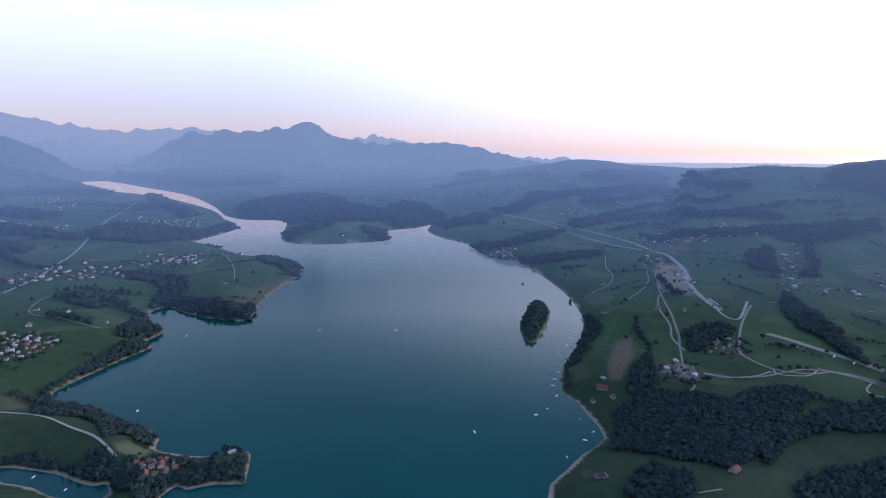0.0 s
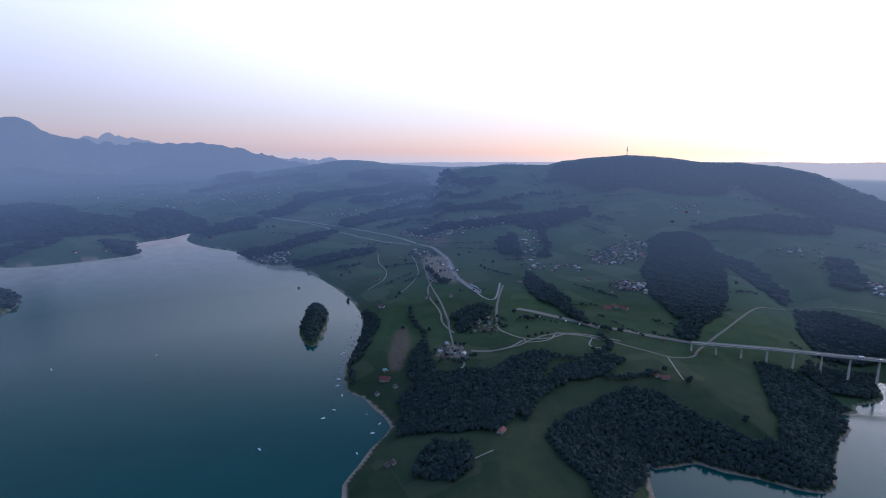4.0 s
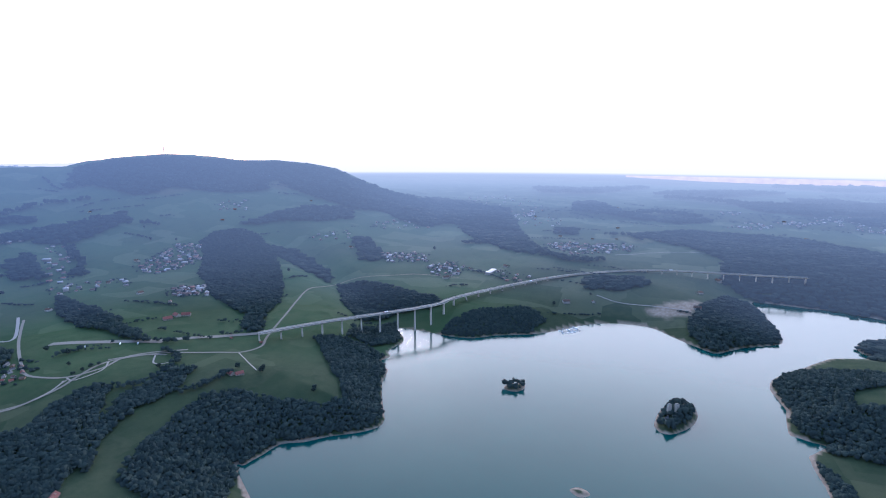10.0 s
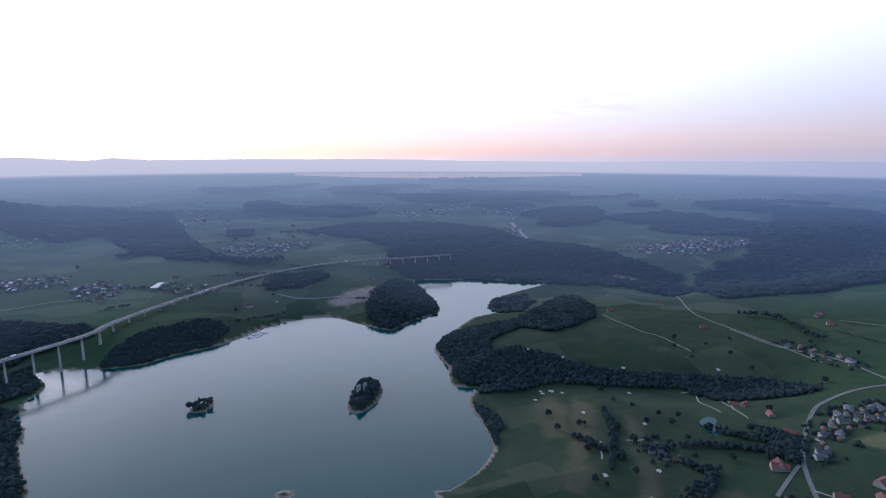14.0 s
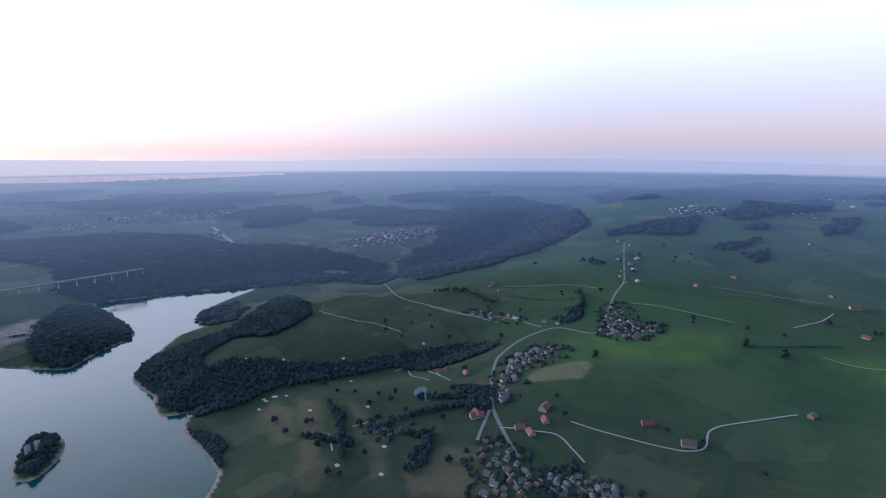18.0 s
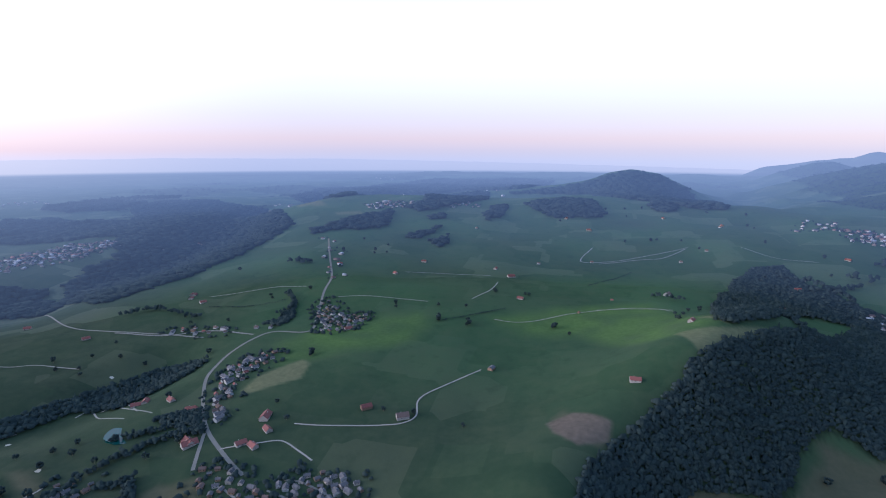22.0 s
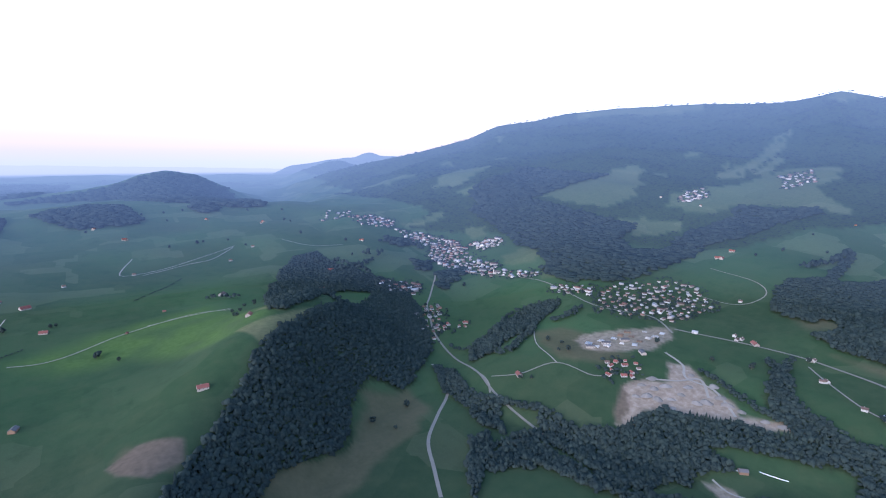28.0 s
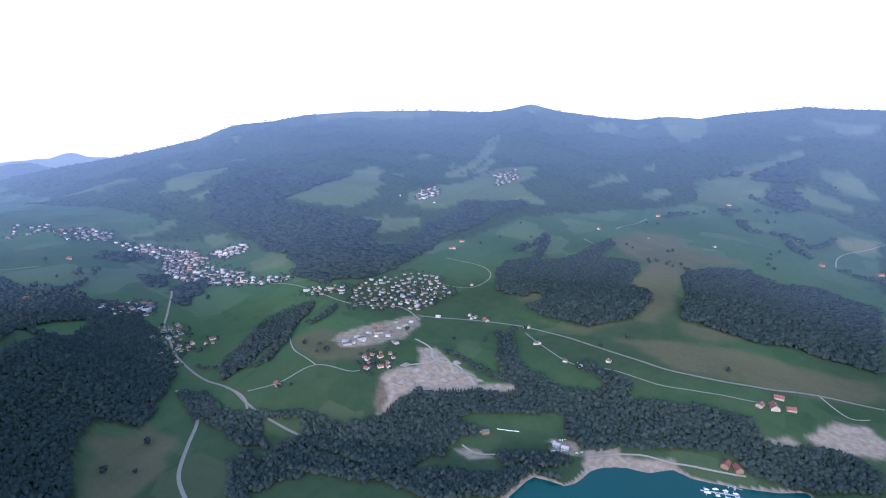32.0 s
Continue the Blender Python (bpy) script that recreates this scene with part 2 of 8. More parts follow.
def plain_material(name, colour, rough=0.8, spread=0.25, scale=0.4, metal=0.0, far=False, specular=0.3):
    """Paint, render, tile or concrete with stains at two scales and a tone of its own on each thing."""
    m, t = material(name)
    own = node(t, "ShaderNodeObjectInfo").outputs["Random"]
    stain = maths(t, "ADD", maths(t, "MULTIPLY", noise_at(t, scale, 4), 0.6), maths(t, "MULTIPLY", noise_at(t, scale * 7, 3), 0.4))
    value = maths(t, "ADD", maths(t, "MULTIPLY", stain, spread * 2), maths(t, "MULTIPLY_ADD", own, spread, 1 - 1.5 * spread))
    c = node(t, "ShaderNodeVectorMath", {0: colour, 1: node(t, "ShaderNodeCombineXYZ", {0: value, 1: value, 2: value}).outputs[0]}, operation="MULTIPLY").outputs[0]
    finish(t, c, rough, stain, 0.2, 0.1, metal=metal, far=far, specular=specular)
    return m


def island_material(name, stops, far=False, rough=0.8):
    """Small far things joined in one mesh, each with a tone of its own."""
    m, t = material(name)
    each = node(t, "ShaderNodeNewGeometry").outputs["Random Per Island"]
    finish(t, ramp(t, each, stops, "CONSTANT"), rough, far=far)
    return m


def water_material():
    m, t = material("lake_water")
    pos = node(t, "ShaderNodeNewGeometry").outputs["Position"]
    broad = noise_at(t, 0.004, 3)
    ripple = maths(t, "ADD", noise_at(t, 0.35, 3), maths(t, "MULTIPLY", noise_at(t, 0.05, 3), 0.6))
    c = ramp(t, broad, [(0.3, (0.003, 0.041, 0.038)), (0.7, (0.004, 0.050, 0.045))])
    p = node(t, "ShaderNodeBsdfPrincipled", {"Base Color": c, "Roughness": 0.13, "IOR": 1.33, "Specular IOR Level": 0.23})
    b = node(t, "ShaderNodeBump", {"Height": ripple, "Strength": 0.10, "Distance": 0.4})
    t.links.new(b.outputs[0], p.inputs["Normal"])
    node(t, "ShaderNodeOutputMaterial", {"Surface": p.outputs[0]})
    return m


def far_water_material():
    """The lake as it lies far off; the low sky's pale reflection is painted in as emission."""
    m, t = material("far_lake_water")
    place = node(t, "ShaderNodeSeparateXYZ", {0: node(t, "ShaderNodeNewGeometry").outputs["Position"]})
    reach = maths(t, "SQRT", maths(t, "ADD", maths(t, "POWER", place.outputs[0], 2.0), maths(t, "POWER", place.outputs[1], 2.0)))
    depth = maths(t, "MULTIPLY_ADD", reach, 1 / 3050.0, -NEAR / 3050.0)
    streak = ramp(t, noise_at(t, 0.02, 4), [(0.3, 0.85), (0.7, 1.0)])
    # colour of the painted sky reflection by depth, emitted below
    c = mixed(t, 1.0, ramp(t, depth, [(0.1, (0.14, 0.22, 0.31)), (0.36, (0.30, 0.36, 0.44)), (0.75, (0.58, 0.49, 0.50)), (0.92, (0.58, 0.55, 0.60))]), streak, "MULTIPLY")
    painted_light = node(t, "ShaderNodeEmission", {"Color": c, "Strength": 1.0})
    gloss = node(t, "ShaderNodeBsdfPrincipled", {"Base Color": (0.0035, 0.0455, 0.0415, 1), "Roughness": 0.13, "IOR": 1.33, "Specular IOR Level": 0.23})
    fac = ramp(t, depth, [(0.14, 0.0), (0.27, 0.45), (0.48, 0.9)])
    node(t, "ShaderNodeOutputMaterial", {"Surface": node(t, "ShaderNodeMixShader", {0: fac, 1: gloss.outputs[0], 2: painted_light.outputs[0]}).outputs[0]})
    return m


GROUND = ground_material("meadow_ground", False)
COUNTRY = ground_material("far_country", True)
WATER = water_material()
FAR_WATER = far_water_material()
BROADLEAF = leaf_material("broadleaf", (0.019, 0.028, 0.028), (0.034, 0.047, 0.041))
SPRUCE = leaf_material("spruce_needles", (0.018, 0.027, 0.025), (0.030, 0.042, 0.035))
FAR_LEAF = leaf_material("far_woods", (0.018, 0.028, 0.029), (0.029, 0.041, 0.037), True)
BARK = plain_material("bark", (0.07, 0.055, 0.04))
ASPHALT = plain_material("asphalt", (0.15, 0.138, 0.115), 0.9, 0.2, 0.08)
TRACK = plain_material("gravel_track", (0.24, 0.215, 0.18), 0.95, 0.2, 0.1)
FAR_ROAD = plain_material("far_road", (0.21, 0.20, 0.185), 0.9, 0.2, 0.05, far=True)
CONCRETE = plain_material("pale_concrete", (0.41, 0.385, 0.35), 0.85, 0.15, 0.15)
RED_TILE = plain_material("red_roof_tiles", (0.165, 0.058, 0.046), 0.85, 0.35, 0.5)
BROWN_TILE = plain_material("brown_roof_tiles", (0.100, 0.066, 0.054), 0.9, 0.35, 0.5)
GREY_TILE = plain_material("grey_roof_tiles", (0.085, 0.080, 0.080), 0.95, 0.35, 0.5)
PALE_METAL = plain_material("pale_metal_roof", (0.30, 0.30, 0.30), 0.5, 0.12, 0.2)
GREEN_METAL = plain_material("green_metal_roof", (0.10, 0.22, 0.20), 0.6, 0.2, 0.3)
WHITE_WALL = plain_material("white_render", (0.30, 0.29, 0.275), 0.9, 0.2, 0.3)
CREAM_WALL = plain_material("cream_render", (0.25, 0.225, 0.195), 0.9, 0.25, 0.3)
TIMBER = plain_material("weathered_timber", (0.16, 0.105, 0.07), 0.9, 0.3, 0.6)
STONE_WALL = plain_material("old_stone", (0.30, 0.28, 0.25), 0.95, 0.3, 0.6)
GLASS = plain_material("dark_window_glass", (0.03, 0.035, 0.045), 0.15, 0.2, 1.0, specular=0.5)
DOOR_WOOD = plain_material("brown_door", (0.12, 0.07, 0.045), 0.7, 0.2, 1.0)
BOAT_WHITE = plain_material("white_boat_hull", (0.75, 0.76, 0.78), 0.4, 0.12, 0.8)
BOAT_COVER = plain_material("blue_boat_cover", (0.07, 0.13, 0.26), 0.8, 0.3, 0.8)
PONTOON = plain_material("grey_pontoon_planks", (0.30, 0.29, 0.28), 0.9, 0.25, 0.6)
STEEL = plain_material("grey_steel", (0.32, 0.33, 0.35), 0.5, 0.15, 0.6, metal=0.6)
SAND = plain_material("pale_bunker_sand", (0.33, 0.30, 0.24), 0.95, 0.12, 0.3)
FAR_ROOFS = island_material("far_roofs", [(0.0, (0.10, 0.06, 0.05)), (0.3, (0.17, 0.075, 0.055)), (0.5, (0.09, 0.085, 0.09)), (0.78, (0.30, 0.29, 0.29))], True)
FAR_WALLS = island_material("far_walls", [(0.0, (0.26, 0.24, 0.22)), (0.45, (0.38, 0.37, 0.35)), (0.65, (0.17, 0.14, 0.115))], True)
CAR_PAINTS = [plain_material("car_paint_" + n, c, 0.35, 0.08, 1.0) for n, c in (("white", (0.7, 0.7, 0.7)), ("dark", (0.03, 0.035, 0.045)), ("red", (0.30, 0.04, 0.03)), ("silver", (0.40, 0.41, 0.43)))]
TYRE = plain_material("tyre_rubber", (0.02, 0.02, 0.02), 0.9, 0.1, 2.0)

# ---- lie of the land: metres, camera over the origin, lake at height 0 ----
def smooth(a, b, v):
    s = np.clip((v - a) / (b - a), 0, 1)
    return s * s * (3 - 2 * s)


def hash2(ix, iy, seed):
    n = (ix.astype(np.int64) * 374761393 + iy.astype(np.int64) * 668265263 + seed * 69069) & 0x7FFFFFFF
    n = ((n ^ (n >> 13)) * 1274126177) & 0x7FFFFFFF
    return ((n ^ (n >> 16)) & 0xFFFF) / 65535.0


def value_noise(x, y, size, seed=0):
    """Smooth noise from -1 to 1 with bumps of the given size."""
    u, v = x / size, y / size
    ix, iy = np.floor(u), np.floor(v)
    fx, fy = u - ix, v - iy
    fx, fy = fx * fx * (3 - 2 * fx), fy * fy * (3 - 2 * fy)
    a, b = hash2(ix, iy, seed), hash2(ix + 1, iy, seed)
    c, d = hash2(ix, iy + 1, seed), hash2(ix + 1, iy + 1, seed)
    return (a + (b - a) * fx + (c - a) * fy + (a - b - c + d) * fx * fy) * 2 - 1


def inside(poly, x, y):
    """Which points lie inside a closed outline."""
    p = np.asarray(poly, float)
    res = np.zeros(x.shape, bool)
    box = (x >= p[:, 0].min()) & (x <= p[:, 0].max()) & (y >= p[:, 1].min()) & (y <= p[:, 1].max())
    xs, ys = x[box], y[box]
    r = np.zeros(xs.shape, bool)
    for (x0, y0), (x1, y1) in zip(p, np.roll(p, -1, 0)):
        if y0 != y1:
            r ^= ((y0 > ys) != (y1 > ys)) & (xs < (x1 - x0) * (ys - y0) / (y1 - y0) + x0)
    res[box] = r
    return res


def line_distance(pts, x, y, closed=False, reach=None):
    """Distance of points from a chain of straight pieces."""
    p = np.asarray(pts, float)
    q = np.roll(p, -1, 0) if closed else p[1:]
    best = np.full(x.shape, 1e9)
    if reach is not None:
        box = (x > p[:, 0].min() - reach) & (x < p[:, 0].max() + reach) & (y > p[:, 1].min() - reach) & (y < p[:, 1].max() + reach)
        best[box] = line_distance(pts, x[box], y[box], closed)
        return best
    for (x0, y0), (x1, y1) in zip(p, q):
        dx, dy = x1 - x0, y1 - y0
        s = np.clip(((x - x0) * dx + (y - y0) * dy) / max(dx * dx + dy * dy, 1e-9), 0, 1)
        best = np.minimum(best, (x - x0 - s * dx) ** 2 + (y - y0 - s * dy) ** 2)
    return np.sqrt(best)


def rounded(pts, closed=True, steps=4):
    """A smooth curve through the points of an outline or a road."""
    p = np.asarray(pts, float)
    n = len(p)
    out = []
    for i in range(n if closed else n - 1):
        k = [(i - 1) % n, i, (i + 1) % n, (i + 2) % n] if closed else [max(i - 1, 0), i, i + 1, min(i + 2, n - 1)]
        a, b, c, d = p[k]
        for s in np.arange(steps) / steps:
            out.append(0.5 * (2 * b + (c - a) * s + (2 * a - 5 * b + 4 * c - d) * s * s + (3 * b - a - 3 * c + d) * s ** 3))
    if not closed:
        out.append(p[-1])
    return np.array(out)


def shore_distance(x, y):
    """Metres from the waterline: positive on land, negative in the water."""
    d = np.full(x.shape, 5e3)
    for poly, reach in WATERS:
        e = line_distance(poly, x, y, True, reach)
        d = np.minimum(d, np.where(inside(poly, x, y), -e, e))
    for poly in ISLES:
        e = line_distance(poly, x, y, True, 400)
        d = np.where(inside(poly, x, y), np.maximum(d, e), np.where(d < 0, np.maximum(d, -e), d))
    return d


def mountain_height(x, y, base):
    """The ranges round the place: crest lines by bearing, sinking towards the lake and onto the base."""
    r = np.hypot(x, y)
    az = np.degrees(np.arctan2(x, y))
    az = np.where(az < -60, az + 360, az)
    best = base.copy()
    rough = value_noise(x, y, 900, 3) * 0.6 + value_noise(x, y, 350, 4) * 0.3 + value_noise(x, y, 140, 5) * 0.15
    spurs = -1.6 * np.abs(value_noise(x, y, 2600, 51)) - 0.9 * np.abs(value_noise(x, y, 1100, 52))
    gullies = -1.3 * np.abs(value_noise(x, y, 620, 53)) - 0.6 * np.abs(value_noise(x, y, 260, 54))
    jags = 0.18 * value_noise(az, az * 0, 0.9, 61) + 0.15 * value_noise(az, az * 0, 0.45, 62)
    for crest, far, front, back, power, bumps in RANGES:
        a, e = np.array(crest, float).T
        top = H + far * np.tan(np.radians(np.interp(az, a, e) + (jags if bumps > 150 else 0.12 * jags)))
        wide = smooth(a[0] - 2.5, a[0], az) * (1 - smooth(a[-1], a[-1] + 2.5, az))
        s = np.where(r < far, 1 - (far - r) / front, 1 - (r - far) / back)
        s = np.clip(s, 0, 1)
        v = base + (top - base) * wide * s ** power + (0.6 * rough + 1.3 * (spurs if bumps > 150 else gullies)) * bumps * s * wide * np.clip(np.abs(far - r) / front * 5, 0, 1)
        best = np.maximum(best, v)
    return best


def land_height(x, y, d=None):
    x, y = np.asarray(x, float), np.asarray(y, float)
    r = np.hypot(x, y)
    az = np.degrees(np.arctan2(x, y))
    az = np.where(az < -60, az + 360, az)
    d = shore_distance(x, y) if d is None else d
    z = np.minimum(np.maximum(d, 0) * 0.22, 3) + 70 * (1 - np.exp(-np.maximum(d - 12, 0) / 190))
    on = np.clip(d / 150, 0, 1)
    z += on * (8 * value_noise(x, y, 420, 1) + 4.5 * value_noise(x, y, 150, 2) + 1.2 * value_noise(x, y, 55, 6))
    # the eastern meadows climb away from the lake
    east = smooth(126, 158, az) * (1 - smooth(262, 280, az))
    z += on * east * (0.07 * np.clip(r - 800, 0, 2600) * (1 - 0.8 * smooth(3300, 5200, r) * (1 - smooth(195, 210, az))) + 26 * value_noise(x, y, 700, 8) + 12 * value_noise(x, y, 260, 9))
    # the wooded ridge and the side valley beyond it
    z += on * RIDGE[0] * np.exp(-(line_distance(RIDGE[2], x, y) / RIDGE[1]) ** 2)
    # its crest and its steep eastern flank
    z += on * 48 * np.exp(-(line_distance(CREST, x, y) / 120) ** 2) - on * 42 * np.exp(-(line_distance(FLANK_FOOT, x, y) / 140) ** 2)
    for depth, width, line in VALLEYS:
        z -= on * depth * np.exp(-(line_distance(line, x, y) / width) ** 2)
    z = np.where(d > 0, np.maximum(z, np.minimum(d * 0.2, 6)), z)
    z = z * (1 - 0.85 * smooth(7000, 10800, r) * smooth(55, 70, az) * (1 - smooth(150, 165, az)))
    # the plain sinks below the rim of the world
    sink = H + r * np.tan(np.radians(-2.55 + 0.55 * (1 - np.exp(-np.maximum(r - 11500, 0) / 9000))))
    z = np.where(r > 11500, np.minimum(z, sink), z)
    m = mountain_height(x, y, z)
    z = np.where(d > 0, z + (m - z) * smooth(0, 400, d), z)
    return np.where(d < 0, np.maximum(d * 0.3, -18), z)


def squeeze(x, y, z):
    """The far country drawn in behind the first 1.8 km, each point along its own line of sight; returns the place and the scale."""
    r = np.maximum(np.hypot(x, y), 1e-6)
    s = np.maximum(r - NEAR, 0)
    g = np.where(r > NEAR, NEAR + 2600 * (1 - np.exp(-s / 2600)) + 450 * (1 - np.exp(-s / 20000)), r)
    k = g / r
    return x * k, y * k, H + (z - H) * k, k

# shoreline of the lake, clockwise
SHORE_SOUTH = ((-462, 797), (-428, 814), (-387, 830), (-339, 832), (-340, 852), (-352, 904), (-366, 933), (-406, 925), (-444, 915), (-501, 924), (-545, 937), (-556, 973), (-586, 1003), (-625, 1023), (-693, 1057), (-756, 1091), (-848, 1116), (-902, 1160), (-908, 1202), (-892, 1260), (-871, 1343), (-850, 1411), (-832, 1472), (-879, 1508), (-863, 1597), (-942, 1666), (-1013, 1799), (-984, 1868), (-915, 1808), (-833, 1759), (-718, 1712), (-646, 1720), (-662, 1862), (-673, 2012), (-660, 2236), (-642, 2372), (-706, 2574), (-855, 2718))
SHORE_WEST = ((-1066, 2815), (-1356, 3109), (-1506, 3219), (-1468, 3505), (-1452, 3760), (-1593, 4076), (-1729, 4234), (-1991, 4715), (-2404, 5257), (-3110, 5987), (-3605, 6308), (-4244, 6926), (-4981, 7681), (-5723, 8493), (-5481, 8821), (-4089, 7445), (-3355, 6744), (-2716, 5952), (-2149, 5071), (-1804, 4446), (-1533, 4212), (-1357, 4222), (-1197, 4099), (-1084, 3597), (-986, 3263), (-818, 3152), (-621, 3180), (-461, 3246), (-330, 3335), (-385, 3658), (-332, 3765), (-215, 3826), (-138, 3944), (-65, 4101), (-111, 3750), (-10, 3438), (162, 3195), (197, 2945))
SHORE_BAYS = ((288, 2747), (386, 2708), (441, 2514), (475, 2271), (497, 2045), (488, 1791), (443, 1616), (376, 1448), (322, 1347), (296, 1258), (292, 1180), (312, 1151), (320, 1085), (330, 992), (269, 930), (224, 875), (198, 847), (179, 802), (145, 582), (164, 451), (289, 345), (426, 298), (697, 642), (720, 652), (764, 642), (807, 634), (829, 595), (866, 559), (896, 515), (931, 484), (970, 486), (1052, 533), (1134, 573), (1215, 595), (1254, 642), (1305, 630), (1334, 655), (1413, 644))
SHORE_EAST = ((1464, 663), (1528, 714), (1541, 647), (1519, 544), (1527, 455), (1577, 395), (1625, 295), (1664, 246), (1737, 180), (1799, 128), (1839, 32), (1832, -64), (1768, -118), (1709, -168), (1656, -222), (1651, -247), (1731, -326), (1790, -423), (1855, -449), (2023, -453), (2212, -444), (2302, -443), (2273, -611), (2254, -732), (2176, -867), (2133, -1019), (2081, -942), (2012, -806), (1929, -687), (1885, -652), (1805, -630), (1762, -657), (1722, -539), (1587, -426), (1507, -355), (1423, -331), (1321, -343), (1198, -321))
SHORE_LAST = ((1173, -383), (1119, -336), (1018, -336), (926, -330), (893, -319), (837, -269), (801, -210), (787, -184), (543, -339), (334, -398), (82, -463), (-203, -435), (-446, -401), (-764, -328), (-842, -314), (-846, -257), (-884, -238), (-914, -232), (-941, -213), (-962, -177), (-967, -138), (-1001, -104), (-990, -69), (-1002, -3), (-1024, 65), (-1042, 115), (-800, -28), (-599, 160), (-485, 280), (-415, 461))
COVE = ((-790, 873), (-747, 870), (-677, 856), (-634, 837), (-590, 822), (-573, 830), (-553, 793), (-636, 793), (-687, 817), (-734, 828), (-758, 834))
FAR_LAKE = ((14090, 629), (13905, -1551), (13318, -4357), (12178, -6582), (11344, -3715), (11933, -1331))
ISLE_WOODED = ((258, 1695), (311, 1881), (349, 1962), (388, 1940), (386, 1841), (348, 1697), (302, 1572), (268, 1522), (251, 1581))
ISLE_ROCK = ((339, 2238), (353, 2278), (357, 2238), (342, 2190))
ISLE_CASTLE = ((1156, -62), (1220, -76), (1267, -100), (1274, -137), (1239, -154), (1183, -145), (1134, -115), (1112, -85), (1127, -66))
ISLE_TREE = ((1208, 281), (1238, 277), (1252, 257), (1250, 236), (1219, 234), (1200, 252))
ISLE_REEF = ((859, 79), (869, 67), (864, 50), (852, 45), (841, 60), (849, 75))
WATERS = [(rounded(SHORE_SOUTH + SHORE_WEST + SHORE_BAYS + SHORE_EAST + SHORE_LAST, steps=2), 2500), (rounded(COVE, steps=2), 600), (rounded(FAR_LAKE, steps=2), 900)]
ISLES = [rounded(p, steps=3) for p in (ISLE_WOODED, ISLE_ROCK, ISLE_CASTLE, ISLE_TREE, ISLE_REEF)]
GIBLOUX = ((24.9, -1.93), (29.5, -1.41), (35.1, -1.33), (36.6, -0.91), (39.0, -0.61), (42.9, -0.24), (45.8, -0.39), (50.1, -0.88), (53.0, -0.86), (56.3, -1.22), (59.0, -1.73), (61.6, -2.99), (64.2, -3.98), (66.6, -4.57), (72.1, -5.98), (78.1, -7.36))
WEST_HILLS = ((2.2, -2.75), (6.9, -1.99), (10.4, -1.48), (12.7, -1.10), (14.3, -0.91), (16.8, -1.05), (18.7, -1.35), (20.9, -1.48), (23.9, -1.64), (28.3, -1.54), (30.5, -1.24), (34.4, -1.34), (36.7, -1.28))
ALPS_FRONT = ((-32.2, -2.08), (-29.0, -0.83), (-26.5, 0.73), (-25.0, 1.59), (-22.9, 1.27), (-21.8, 1.87), (-20.0, 1.69), (-18.2, 1.89), (-16.8, 2.25), (-15.7, 1.99), (-15.2, 2.61), (-14.5, 2.79), (-13.8, 2.64), (-12.9, 2.43), (-11.9, 1.78), (-10.7, 1.23), (-8.5, 0.79), (-6.1, 0.36), (-5.0, 0.60), (-1.4, 0.80), (2.1, 0.60), (5.7, -0.25), (8.9, -1.09), (12.7, -1.56))
ALPS_FAR = ((-38.7, 2.77), (-37.7, 2.59), (-36.6, 2.46), (-35.1, 2.10), (-33.9, 2.05), (-31.9, 1.48), (-30.6, 1.41), (-29.2, 1.65), (-26.4, 1.92), (-25.0, 1.85), (-21.6, 1.50), (-13.0, 1.65), (-9.6, 1.01), (-7.0, 1.38), (-5.0, 0.94), (-0.2, 0.40), (6.9, -0.64), (12.6, -0.87))
LEFT_SPUR = ((-58.0, 2.50), (-50.0, 1.80), (-38.9, 1.02), (-37.5, 0.51), (-35.7, -0.60), (-33.4, -1.57), (-31.3, -2.19))
JURA = ((6.7, -1.44), (18.5, -1.25), (58.4, -0.75), (60.4, -0.78), (64.6, -0.60), (65.3, -0.51), (70.7, -0.85), (72.6, -0.59), (75.5, -0.82), (82.3, -0.79), (96.4, -0.80), (108.1, -1.01), (118.8, -1.05), (128.0, -0.91), (134.6, -0.88), (137.5, -0.83), (155.1, -0.91), (170.7, -1.23), (186.0, -1.55), (204.0, -1.90), (225.0, -2.00))
COMBERT = ((163.2, -5.01), (170.4, -4.36), (172.8, -4.06), (178.2, -3.39), (181.1, -2.78), (182.9, -2.06), (184.9, -1.70), (187.5, -2.14), (190.3, -3.53), (193.7, -5.09), (196.9, -5.75))
BACK_RIDGE = ((187.0, -3.65), (192.5, -3.09), (195.7, -2.63), (197.6, -1.83), (200.0, -0.99), (201.5, -0.82), (203.4, -1.47), (206.9, -1.85))
FAR_PEAK = ((196.6, -1.35), (200.5, -0.67), (202.8, -0.40), (203.9, 0.07), (204.6, 0.12), (205.5, -0.23), (207.6, -0.41))
BERRA = ((195.2, -3.75), (198.2, -2.74), (201.5, -1.71), (203.8, -1.16), (206.8, -0.62), (210.0, 0.17), (214.8, 1.46), (217.7, 2.79), (221.7, 3.35), (224.5, 4.01), (229.4, 4.49), (232.6, 4.59), (237.5, 4.71), (243.4, 4.60), (245.8, 4.96), (247.1, 5.30), (247.7, 5.41), (248.5, 5.23), (250.6, 4.66), (255.6, 3.96), (258.2, 3.77), (260.8, 3.99), (263.7, 3.78), (266.5, 4.17), (270.0, 4.41), (272.1, 4.57), (274.1, 4.34), (277.4, 4.11), (285.0, 5.00), (300.0, 4.00))
